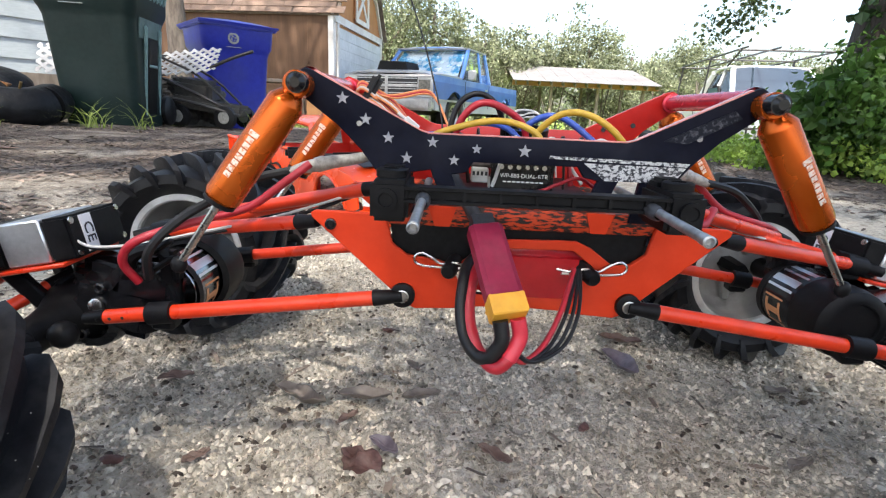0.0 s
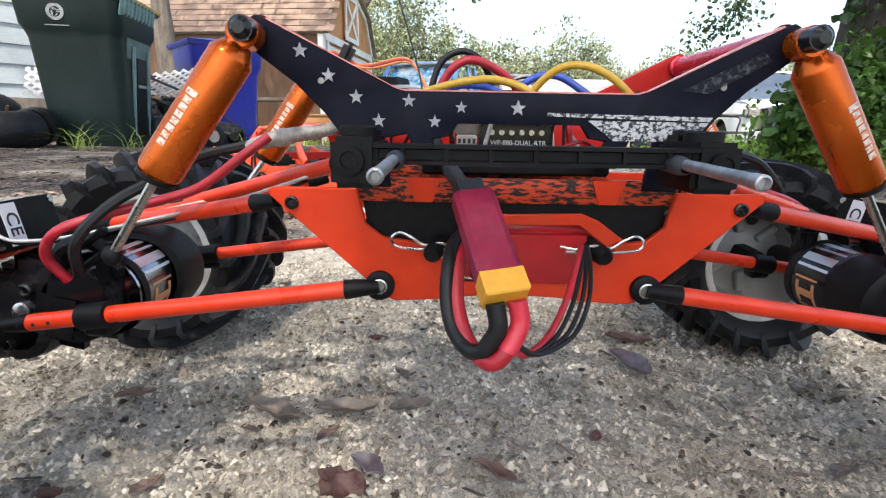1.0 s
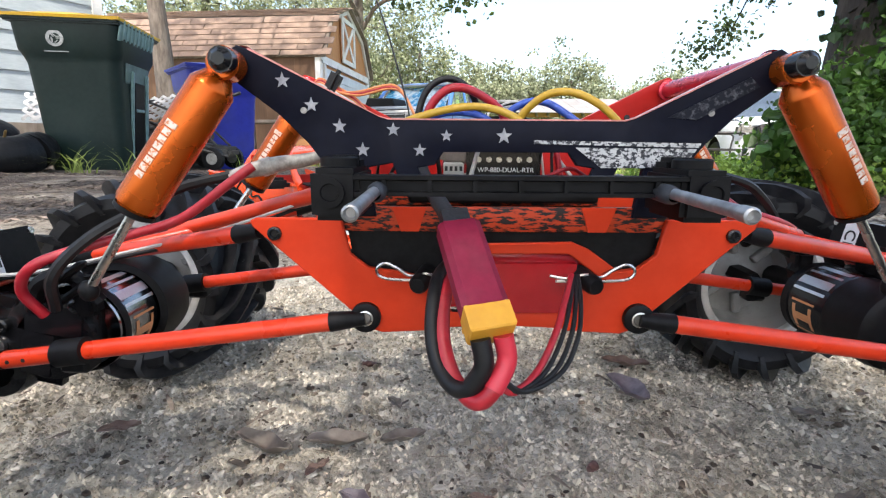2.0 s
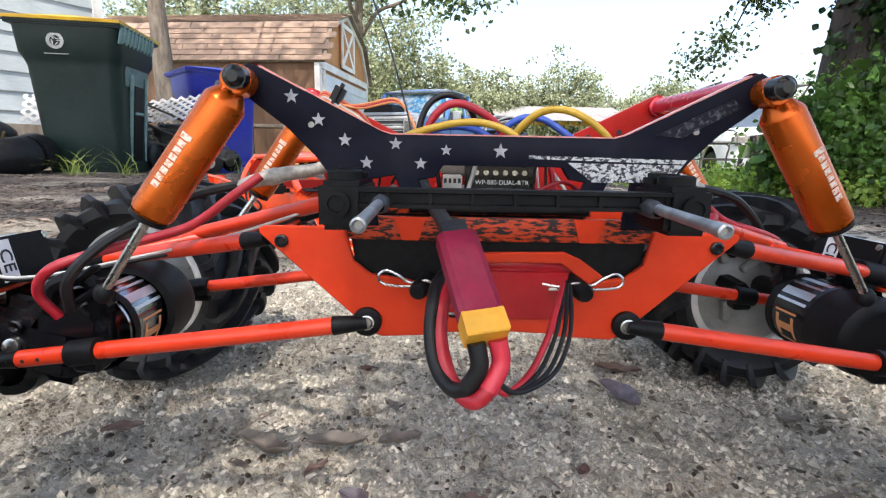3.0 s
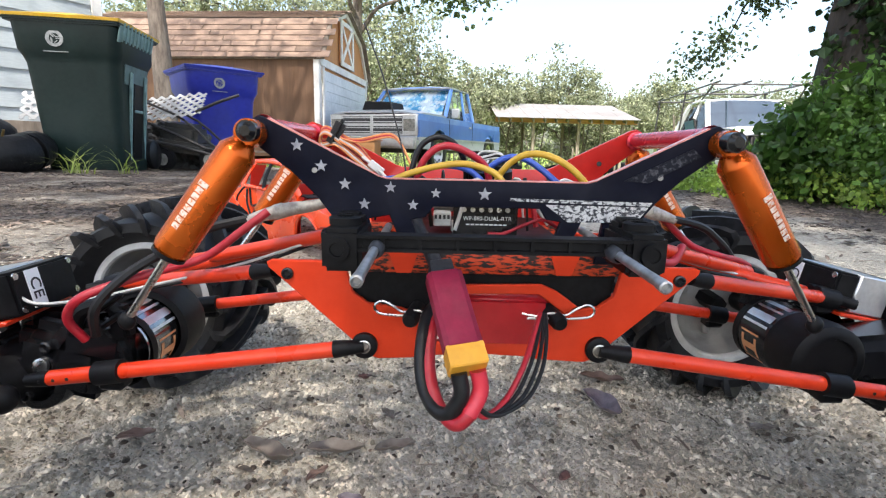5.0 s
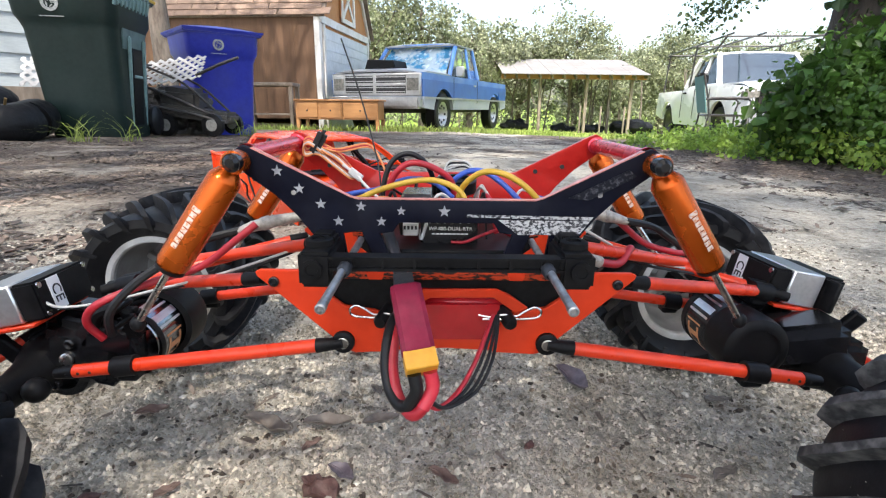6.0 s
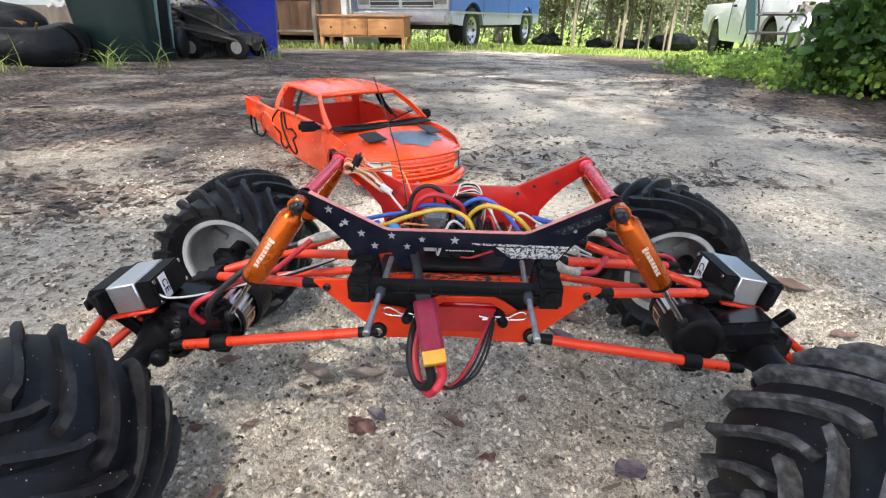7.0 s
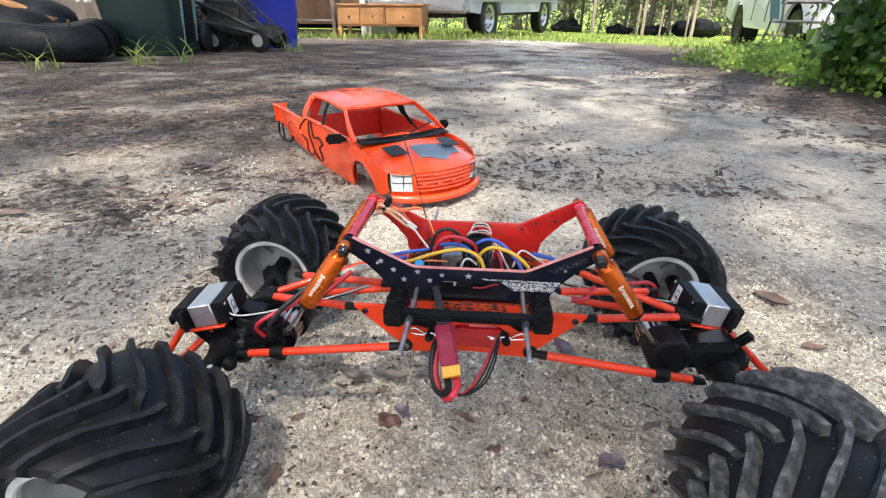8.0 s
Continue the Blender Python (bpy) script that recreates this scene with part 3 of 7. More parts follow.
# bolts on the lower plates
for s in (-1, 1):
    for y0, y1 in ((.2225, .2170), (.3125, .319)):
        bm = lathe(B(), [(0, .0056), (.0022, .0056), (.0030, .0042), (.0030, .0030), (.0018, .0028), (.0018, 0)], (XC + s * .0503, y0, .1020), (0, y1 - y0, 0), 20)
        part("link_eye", bm, BLACKPL, truck)
        bm = lathe(B(), [(0, .0030), (.0008, .0030), (.0010, .0024), (.0004, .0018), (.0004, 0)], (XC + s * .0503, y0 + (y1 - y0) * .42, .1020), (0, y1 - y0, 0), 16)
        part("bolt", bm, STEEL, truck)
        bm = lathe(B(), [(0, .0025), (.0012, .0025), (.0016, .0018), (.0008, .0012), (.0008, 0)], (XC + s * .0822, y0, .1330), (0, y1 - y0, 0), 14)
        part("bolt", bm, BLACKGL, truck)


def side_bar(y, out):
    """A black body-mount bar with end blocks, two steel posts across it, and collars. out: the way it faces."""
    bm = B()
    # an I-section beam
    sec = [(.0, .1558), (.0035, .1558), (.0035, .1546), (.0018, .1542), (.0018, .1514), (.0035, .1510), (.0035, .1499), (-.0035, .1499), (-.0035, .1510), (-.0018, .1514), (-.0018, .1542), (-.0035, .1546), (-.0035, .1558)]
    m = Matrix(((0, 0, 1, XC - .051), (1, 0, 0, y), (0, 1, 0, 0), (0, 0, 0, 1)))
    prism(bm, sec, m, .102)
    for k in range(7):
        box(bm, (XC - .039 + k * .013, y, .1528), (.0012, .0062, .0040))
    bar = part("side_bar", bm, BLACKPL, truck, "black moulded body-mount bar", smooth=False)
    for s in (-1, 1):
        bm = B()
        box(bm, (XC + s * .0530, y + out * -.010, .1502), (.0140, .028, .0150), .0016, 2)
        box(bm, (XC + s * .0535, y + out * -.018, .1580), (.0105, .011, .006), .0015, 2)
        lathe(bm, [(0, .0058), (.0025, .0058), (.003, .005), (.003, .003), (.0022, .003), (.0022, 0)], (XC + s * .0535, y + out * -.008, .1578), (0, 0, 1), 18)
        lathe(bm, [(0, .0042), (.0012, .0042), (.0012, .0026), (.0004, .0024), (.0004, 0)], (XC + s * .0540, y + out * .0048, .1510), (0, out, 0), 16)
        part("end_block", bm, BLACKPL, bar)
        x = XC + s * .0405
        post = part("body_post", cyl(B(), (x, y + out * -.035, .1530), (x + s * .0008, y + out * .0410, .1505), .0016, seg=16), POSTG, truck, "bare steel body post")
        bm = lathe(B(), [(0, .0020), (.001, .0027), (.012, .0028), (.015, .0024), (.016, .0017)], (x + s * .0003, y + out * -.006, .1517), (0, out, -.045), 18)
        part("collar", bm, W_GREY, post, "dark rubber collar")
        part("post_tip", lathe(B(), [(0, .0018), (.004, .0019), (.0044, .0014), (.003, .0010), (.003, 0)], (x + s * .0008, y + out * .0400, .1505), (0, out, -.045), 14), POSTG, post)


side_bar(.1915, -1)
side_bar(.347, 1)

# hairpin clips on black pegs
for s in (-1, 1):
    x0 = XC + s * .0275
    bm = lathe(B(), [(0, .0036), (.012, .0034), (.0135, .0026), (.0135, 0)], (x0, .2235, .1185), (s * .25, -1, -.12), 14)
    part("peg", bm, BLACKPL, truck)
    pin = [(x0 - s * .012, .2155, .1197), (x0 - s * .006, .2145, .1190), (x0, .2140, .1205), (x0 + s * .006, .2150, .1195), (x0 + s * .010, .2150, .1220), (x0 + s * .0145, .2150, .1240), (x0 + s * .0175, .2150, .1220), (x0 + s * .0160, .2150, .1190), (x0 + s * .0085, .2150, .1180), (x0 - s * .010, .2145, .1180)]
    part("hairpin_clip", tube(B(), pin, .00055, 6, 5), STEEL, truck, "bent steel hairpin clip")


# ---- links, shocks ----
def link_rod(a, b, r=.0034, stub0=.012, stub1=.010, holes=False):
    """An orange sleeved link with black rod ends."""
    a, b = Vector(a), Vector(b)
    d = (b - a).normalized()
    bm = cyl(B(), a + d * stub0, b - d * stub1, r, seg=16)
    rod = part("link", bm, TUBE, truck, "orange suspension link")
    for p, q, st in ((a, a + d * (stub0 + .001), stub0), (b, b - d * (stub1 + .001), stub1)):
        if st > .001:
            part("rod_end", cyl(B(), p, q, r * .82, r * 1.12, 14), BLACKPL, rod)
    if holes:
        u = Vector((0, -1, 0))
        for k in (.35, .55, .75):
            c = a.lerp(b, k)
            part("hole", cyl(B(), c + u * r * .96, c + u * r * 1.02, .0008, seg=8), INK, rod)
    return rod


def clamp(c, along):
    c, d = Vector(c), Vector(along).normalized()
    bm = cyl(B(), c - d * .0055, c + d * .0055, .0052, seg=18)
    box(bm, Matrix.Translation(c + Vector((0, .003, -.004))), (.011, .009, .009), .0015)
    return part("link_clamp", bm, BLACKPL, truck)


for y0, y1 in ((.2235, .2205), (.3125, .3155)):
    for s in (-1, 1):
        a, b = Vector((XC + s * .0503, y0 - (.003 if y0 < YC else -.003), .1020)), Vector((.2110 if s > 0 else -.1030, y1, .0880))
        e = a + (b - a) * 1.325
        link_rod(a, b, .0034, .012, .001)
        clamp(b, b - a)
        link_rod(b + (b - a).normalized() * .006, e, .0034, .0, .009, True)
for s in (-1, 1):
    for y0, y1 in ((.2265, .272), (.3095, .264)):
        link_rod((XC + s * .089, y0, .1330), (XC + s * .196, y1, .1115), .0033, .010, .018)
        clamp((XC + s * .180, y0 + (y1 - y0) * .85, .1147), (s, 0, -.2))
    link_rod((XC + s * .060, .240, .1480), (XC + s * .168, .300, .1180), .0033, .012, .012)


WORNMARK = mat("worn_pale_print", (0.40, 0.12, 0.03), (0.52, 0.47, 0.42), 900, 0.5, lo=0.40, hi=0.50)


def shock(top, bot, end):
    """Orange anodised damper: cap with ball cup, body, seal ring and a bare steel rod down to the axle."""
    t, b, e = Vector(top), Vector(bot), Vector(end)
    d = (b - t).normalized()
    L = (b - t).length
    body = part("shock", lathe(B(), [(-.0035, .0036), (-.0032, .0044), (.0008, .0070), (.0016, .0074), (L - .003, .0074), (L - .0015, .0070), (L - .001, .0062), (L, .0060), (L, 0)], t, d, 28), GOLD, truck, "orange anodised shock absorber")
    part("seal_ring", lathe(B(), [(0, .0067), (.0016, .0067), (.0022, .0058), (.0022, 0)], b - d * .0006, d, 24), BLACKPL, body)
    part("piston_rod", cyl(B(), b, e, .0016, seg=12), STEEL, body, "bare steel piston rod")
    part("rod_end", ball(B(), e, .0036, 12, (1, .8, 1.1)), BLACKPL, body)
    top_c = t - d * .0075
    part("eyelet", lathe(B(), [(0, .0054), (.007, .0054), (.0078, .0046), (.0078, .0034), (0, .0034), (0, .0054)], top_c + Vector((0, .0035, 0)), (0, -1, 0), 22), GOLD, body)
    part("neck", cyl(B(), top_c + d * .004, t + d * .002, .0042, .0058, 16), GOLD, body)
    # worn maker's mark as plain bars along the body
    side = Vector((0, -1, 0))
    side = (side - d * side.dot(d)).normalized()
    w = d.cross(side).normalized()
    rnd = random.Random(4)
    off = -.22 if d.x > 0 else .22
    for k in range(8):
        ang = off + rnd.uniform(-.02, .02)
        n = (side * math.cos(ang) + w * math.sin(ang))
        m = Matrix((tuple(w * math.cos(ang) - side * math.sin(ang)), tuple(n), tuple(d))).transposed().to_4x4()
        m.translation = t + d * (L * .36 + k * .0027) + n * .00725
        part("mark", box(B(), m, (.0042 if k == 0 else .0028, .00040, .0021)), WORNMARK, body, "worn pale print", smooth=False)
    return body


for s, dy in ((-1, -.0015), (1, .0035)):
    shock((XC + s * .0975, .2185 + dy * .5, .1835), (XC + s * .1255, .2160 + dy * 2, .1425), (XC + s * .1460, .2180 + dy * 2.3, .1135))
    shock((XC + s * .0975, .3225, .1840), (XC + s * .1255, .3200, .1425), (XC + s * .1460, .3170, .1140))


# ---- wheels ----
def tyre_mesh():
    """A fat tractor-tread tyre about the y axis, centred on the origin: round carcass and curved V lugs, with grit."""
    R = .0620
    prof = [(-.036, .0405), (-.046, .0455), (-.0520, .052), (-.0515, .0585), (-.0465, .0608), (-.034, .0618), (-.018, R), (0, R + .0002), (.018, R), (.034, .0618), (.0465, .0608), (.0515, .0585), (.0520, .052), (.046, .0455), (.036, .0405)]
    carcass = lathe(B(), prof, (0, 0, 0), (0, 1, 0), 64)
    lugs = []

    def surf(y):
        for (a, r0), (b, r1) in zip(prof[1:], prof[2:]):
            if a <= y <= b:
                return r0 + (r1 - r0) * (y - a) / (b - a)
        return .05
    N = 17
    for side in (-1, 1):
        bm = B()
        for base in (0.0,):
            rows = []
            stations = [-.003, .006, .015, .024, .033, .041, .0472, .0510, .0518, .0500]
            radii = [surf(max(-.049, min(.049, y * side))) for y in stations]
            radii[-3:] = [.0590, .0550, .0490]
            for i, (y, r) in enumerate(zip(stations, radii)):
                lean = .05 + .66 * (max(0, y) / .05) ** 1.35 - (i > 6) * (i - 6) * -.02
                hgt = [.0090, .0092, .0092, .0092, .0090, .0087, .0080, .0064, .0046, .0006][i]
                half = [.0028, .0030, .0031, .0031, .0031, .0031, .0031, .0030, .0028, .0018][i]
                out = Vector((0, 0, 1)) if i < 5 else Vector((0, side * min(1.0, .25 * (i - 4)), 1.0 - .16 * (i - 4))).normalized()
                ring = []
                for dx, up in ((-half * 1.1, -.0012), (-half * .78, hgt), (half * .78, hgt), (half * 1.1, -.0012)):
                    p = Vector((dx, y * side, r)) + out * up
                    a = base + lean
                    ring.append(bm.verts.new((p.x * math.cos(a) + p.z * math.sin(a), p.y, -p.x * math.sin(a) + p.z * math.cos(a))))
                rows.append(ring)
            for r0, r1 in zip(rows, rows[1:]):
                for j in range(3):
                    bm.faces.new((r0[j], r0[j + 1], r1[j + 1], r1[j]))
            bm.faces.new(rows[0])
            bm.faces.new(rows[-1])
        lugs.append(bm)
    return carcass, lugs, N


def rim_mesh():
    half = [(.034, .0376), (.040, .0376), (.0415, .0388), (.0415, .0428), (.040, .0440), (.036, .0440), (.034, .0405)]
    prof = [(-a, r) for a, r in half] + [(a, r) for a, r in reversed(half)] + [(-.034, .0376)]
    return lathe(B(), prof, (0, 0, 0), (0, 1, 0), 56)


def disc_mesh():
    """The recessed dish of the wheel with its spokes."""
    bm = B()
    for s in (-1, 1):
        lathe(bm, [(s * .0365, .0374), (s * .020, .0366), (s * .008, .0352), (s * .003, .031), (s * .003, .018), (s * .006, .012), (s * .006, 0)], (0, 0, 0), (0, 1, 0), 48)
        for k in range(6):
            a = k * math.tau / 6
            box(bm, Matrix.Rotation(a, 4, "Y") @ Matrix.Translation((0, s * .0060, .0235)), (.006, .005, .016), .001)
    return bm


# grey in place of the rim's white: shadow inside the dish is painted in
GREYPL = mat("grey_plastic_with_dish_shade", (0.24, 0.235, 0.225), (0.33, 0.325, 0.31), 120, 0.5, dirt=(0.07, 0.065, 0.06), dscale=60, damt=0.5)
TYRE, LUGS, NLUG = tyre_mesh()
WHEELS = ((-.174, .417, 0, 0.1), (.257, .420, 0, 0.9), (-.172, .113, 180, 1.7), (.271, .123, 180, 2.3))
rnd = random.Random(11)
tyre_ob = rim_ob = grit_ob = None
for wx, wy, yaw, roll_a in WHEELS:
    m = pose(wx, wy, .0712, 0, math.degrees(roll_a), yaw)
    if tyre_ob is None:
        rim_ob = part("wheel", rim_mesh(), WHITEPL, truck, "dirty white plastic wheel")
        tyre_ob = part("tyre", TYRE, RUBBER, rim_ob, "fat black rubber tyre with V-shaped lugs")
        bm = B()
        for _ in range(520):
            y = rnd.uniform(-.045, .045)
            a = rnd.uniform(0, math.tau)
            r = .0622 + (.0090 if rnd.random() < .3 else 0) - max(0, abs(y) - .03) * .22
            q = rnd.uniform(.0001, .00035)
            bmesh.ops.create_icosphere(bm, subdivisions=1, radius=q, matrix=Matrix.Translation((r * math.sin(a), y, r * math.cos(a))))
        grit_ob = part("grit", bm, SPECKS, rim_ob, "specks of dry sand", smooth=False)
        lug_me = []
        for q, lb in enumerate(LUGS):
            lo = part("tread_lug", lb, DUSTRUB, rim_ob)
            lug_me.append(lo.data)
            if q:
                lo.matrix_basis = Matrix.Rotation(math.pi / NLUG, 4, "Y")
        me_r, me_t, me_g = rim_ob.data, tyre_ob.data, grit_ob.data
        rim_ob.matrix_basis = m
        disc = part("wheel_disc", disc_mesh(), GREYPL, rim_ob, "recessed wheel dish, its shadow put in as grey")
        hub = part("hub_nut", lathe(B(), [(-.03, 0), (-.03, .006), (-.012, .007), (.012, .007), (.03, .006), (.03, 0)], (0, 0, 0), (0, 1, 0), 6), BLACKPL, rim_ob)
    else:
        w = new("wheel", me_r)
        hang(w, truck)
        w["label"] = "dirty white plastic wheel"
        w.matrix_basis = m
        if wx == WHEELS[3][0]:
            lug_me = [q.copy() for q in lug_me]
            for q in lug_me:
                q.materials[0] = SUNSANDRUB
        for nm, me, lab in (("tyre", me_t, "fat black rubber tyre with V-shaped lugs"), ("grit", me_g, "specks of dry sand"), ("hub_nut", hub.data, ""), ("wheel_disc", disc.data, "recessed wheel dish, its shadow put in as grey")):
            c = new(nm, me)
            hang(c, w)
            if lab:
                c["label"] = lab
    owner = rim_ob if wx == WHEELS[0][0] else w
    for q, me in enumerate(lug_me):
        for k in range(1 if owner == rim_ob else 0, NLUG):
            c = new("tread_lug", me)
            hang(c, owner)
            c.matrix_basis = Matrix.Rotation((k + q * .5) * math.tau / NLUG, 4, "Y")


# ---- axles with motor, gearbox, servo, steering ----
def axle(turn, shift, servo_shift):
    """One driven, steered axle in the places of the left one; turn: half a turn about the middle for the other."""
    X = Matrix.Translation(shift) @ (Matrix.Translation((.0525, .262, 0)) @ Matrix.Rotation(math.pi, 4, "Z") @ Matrix.Translation((-.0525, -.262, 0)) if turn else Matrix.Identity(4))

    def put(name, bm, material, parent=truck, label="", smooth=True):
        bmesh.ops.transform(bm, matrix=X, verts=bm.verts)
        return part(name, bm, material, parent, label, smooth)
    # housing
    bm = lathe(B(), [(0, .010), (.012, .0115), (.014, .009), (.055, .0085), (.066, .011), (.070, .013), (.074, .0155), (.079, .017), (.104, .017), (.109, .0155), (.114, .013), (.120, .011), (.180, .0085), (.185, .0115), (.197, .010)], (-.160, .164, .076), (0, 1, 0), 28)
    housing = put("axle_housing", bm, BLACKPL, truck, "black moulded axle and gear case")
    bm = B()
    for k in range(10):
        a = k * math.tau / 10
        box(bm, Matrix.Translation((-.160 + .0163 * math.cos(a), .256, .076 + .0163 * math.sin(a))), (.004, .032, .004), .0008)
    put("rib", bm, BLACKPL, housing)
    bm = B()
    box(bm, pose(-.136, .2425, .084, 0, 14, 0), (.046, .020, .034), .008, 3)
    box(bm, pose(-.118, .2385, .096, 0, 10, 0), (.030, .013, .020), .004, 2)
    lathe(bm, [(0, .012), (.001, .0175), (.006, .0185), (.012, .0185)], (-.122, .2325, .088), (0, 1, 0), 24)
    lathe(bm, [(0, .009), (.001, .0135), (.006, .0145), (.012, .0145)], (-.146, .2325, .076), (0, 1, 0), 22)
    box(bm, pose(-.146, .266, .0885, 0, 6, 0), (.048, .030, .026), .006, 2)
    box(bm, pose(-.172, .268, .082, 0, 0, 0), (.018, .022, .018), .004, 2)
    put("gear_case", bm, BLACKGL, housing)
    for q in ((-.108, .2330, .102), (-.124, .2325, .107), (-.138, .2330, .094), (-.112, .2325, .078), (-.150, .2330, .070)):
        put("screw", lathe(B(), [(0, .0028), (.0022, .0028), (.0028, .002), (.0016, .0012), (.0016, 0)], q, (0, -1, 0), 12), BLACKGL, housing)
    put("screw", lathe(B(), [(0, .0035), (.0015, .0035), (.002, .0022), (.002, 0)], (-.141, .2320, .085), (0, -1, .2), 12), STEEL, housing)
    bm = B()
    tube(bm, [(-.100, .234, .103), (-.108, .232, .1140), (-.120, .232, .1115), (-.126, .234, .100)], .0032, 8, 5)
    put("bracket", bm, BLACKPL, housing)
    bm = B()
    for dz in (-.004, .004):
        box(bm, pose(-.104, .226, .113 + dz, 0, -35, 0), (.014, .005, .0025), .001)
    box(bm, (-.104, .2335, .106), (.009, .008, .016), .002, 2)
    put("shock_mount", bm, BLACKPL, housing)
    # motor: chrome can, black cup, copper print
    mo = put("motor", lathe(B(), [(0, 0), (0, .016), (.002, .0178), (.036, .0178), (.038, .0165), (.038, .006), (.040, .006), (.040, 0)], (-.112, .238, .0905), (0, 1, 0), 36), CHROME if not turn else BLACKGL, truck, "can motor with copper-coloured lettering")
    cup = .84 if turn else 1.0
    put("motor_cup", lathe(B(), [(0, .0182 * cup), (.001, .0212 * cup), (.016, .0218 * cup), (.0215, .0208 * cup), (.0235, .0175 * cup), (.0235, .0120), (.0222, .0115), (.0222, 0)], (-.112, .263, .0905), (0, 1, 0), 36), BLACKPL, mo)
    put("end_ring", lathe(B(), [(0, .0184), (.004, .0184), (.0042, .0178)], (-.112, .2375, .0905), (0, 1, 0), 36), BLACKPL, mo)
    bm = B()
    for a0, a1, y0, y1 in ((-.62, .02, .2455, .2477), (-.62, .02, .2560, .2580), (-.40, -.18, .2477, .2560), (.10, .16, .2445, .2590), (-.78, -.70, .2445, .2590)):
        sheet(bm, lambda u, v, a0=a0, a1=a1, y0=y0, y1=y1: Vector((-.112 + .01795 * math.cos(a0 + (a1 - a0) * u), y0 + (y1 - y0) * v, .0905 + .01795 * math.sin(a0 + (a1 - a0) * u))), 6, 1)
    put("motor_print", bm, COPPER, mo)
    # pale strips added in place of bright reflections along the can
    bm = B()
    for a0, a1 in ((.42, .50), (.62, .86), (1.02, 1.10), (1.24, 1.40)):
        sheet(bm, lambda u, v, a0=a0, a1=a1: Vector((-.112 + .01800 * math.cos(a0 + (a1 - a0) * u), .2425 + .0195 * v, .0905 + .01800 * math.sin(a0 + (a1 - a0) * u))), 3, 1)
    put("glint_strip", bm, ALU, mo, "pale strips standing in for glints on the can")
    # servo on two struts
    S = Matrix.Translation(servo_shift) @ Matrix.Translation((-.170, .2475, .1150)) @ Matrix.Rotation(radians(-11), 4, "Y") @ Matrix.Rotation(radians(4), 4, "Z")
    bm = box(B(), S @ Matrix.Translation((-.002, 0, 0)), (.020, .0405, .0205), .0008)
    sv = put("servo", bm, ALU, truck, "steering servo with brushed aluminium case")
    bm = box(B(), S @ Matrix.Translation((.0140, 0, -.0002)), (.0125, .0400, .0200), .0012, 2)
    put("end_cap", bm, BLACKPL, sv)
    bm = box(B(), S @ Matrix.Translation((-.0190, 0, -.0002)), (.0145, .0400, .0200), .0015, 2)
    box(bm, S @ Matrix.Translation((-.0165, 0, -.0005)), (.0030, .0545, .0185), .0008)
    cyl(bm, S @ Vector((-.026, -.010, 0)), S @ Vector((-.032, -.010, 0)), .0065, .0055, 18)
    put("gear_cap", bm, BLACKPL, sv)
    for yy in (-.0175, .0175):
        for zz in (-.0075, .0075):
            put("screw", lathe(B(), [(0, .0016), (.0006, .0016), (.0006, 0)], S @ Vector((.0203, yy, zz)), S.to_3x3() @ Vector((1, 0, 0)), 10), STEEL, sv)
    bm = box(B(), S @ Matrix.Translation((.02035, -.0075, 0)), (.0003, .0085, .0175))
    lb = put("label_sticker", bm, WHITE, sv, "white certification label")
    t = lettering("sticker_text", "CE", .0085, X @ S @ Matrix.Translation((.02060, -.0075, 0)) @ Matrix(((0, 0, 1, 0), (0, 1, 0, 0), (-1, 0, 0, 0), (0, 0, 0, 1))), INK, sv)
    # bright orange washer plate under the servo and the struts
    put("servo_plate", box(B(), S @ Matrix.Translation((-.003, 0, -.0118)), (.034, .044, .0022), .0006), TUBE, sv)
    for yy in (-.014, .014):
        a, b = Vector((-.182, .2475 + yy, .100)), Vector((-.168, .2475 + yy * .6, .078))
        bm = box(B(), look(a.lerp(b, .5), b), (.0065, .0075, (a - b).length + .006), .001)
        put("servo_strut", bm, BLACKPL, sv)
    bm = B()
    box(bm, S @ Matrix.Translation((-.0335, -.004, -.002)), (.003, .026, .008), .0012)
    put("servo_horn", bm, BLACKPL, sv)
    # knuckles, arms and steering rods at both ends
    for sg, yk in ((-1, .164), (1, .360)):
        bm = B()
        box(bm, (-.164, yk, .074), (.022, .014, .034), .004, 2)
        tube(bm, [(-.164, yk, .086), (-.150, yk - sg * .014, .084), (-.140, yk - sg * .030, .080)], .0045, 8, 4)
        lathe(bm, [(0, .007), (.010, .007)], (-.150, yk - sg * .020, .075), (0, 0, 1), 14)
        ball(bm, (-.143, yk - sg * .048, .079), .0062, 12)
        ball(bm, (-.152, yk - sg * .035, .080), .0058, 12)
        cyl(bm, (-.164, yk, .074), (-.170, yk + sg * .045, .0715), .008, seg=14)
        put("steering_knuckle", bm, BLACKPL, truck)
        put("screw", lathe(B(), [(0, .0022), (.001, .0022), (.001, 0)], (-.152, yk - sg * .035, .0857), (0, 0, 1), 10), STEEL, truck)
    inv = X.inverted()
    rods = (((.300, .310, .0735), (.334, .180, .058)), ((.274, .306, .0850), (.328, .188, .050))) if turn else (((-.201, .258, .0925), (-.187, .160, .084)), ((-.170, .250, .0915), (-.206, .178, .064)))
    for a, b in rods:
        a, b = (inv @ Vector(a), inv @ Vector(b)) if turn else (Vector(a), Vector(b))
        d = (b - a).normalized()
        rod = put("tie_rod", cyl(B(), a + d * .006, b, .0032, seg=14), TUBE, truck, "orange steering tie rod")
        put("rod_end", cyl(B(), a - d * .004, a + d * .0075, .003, .0036, 12), BLACKPL, rod)
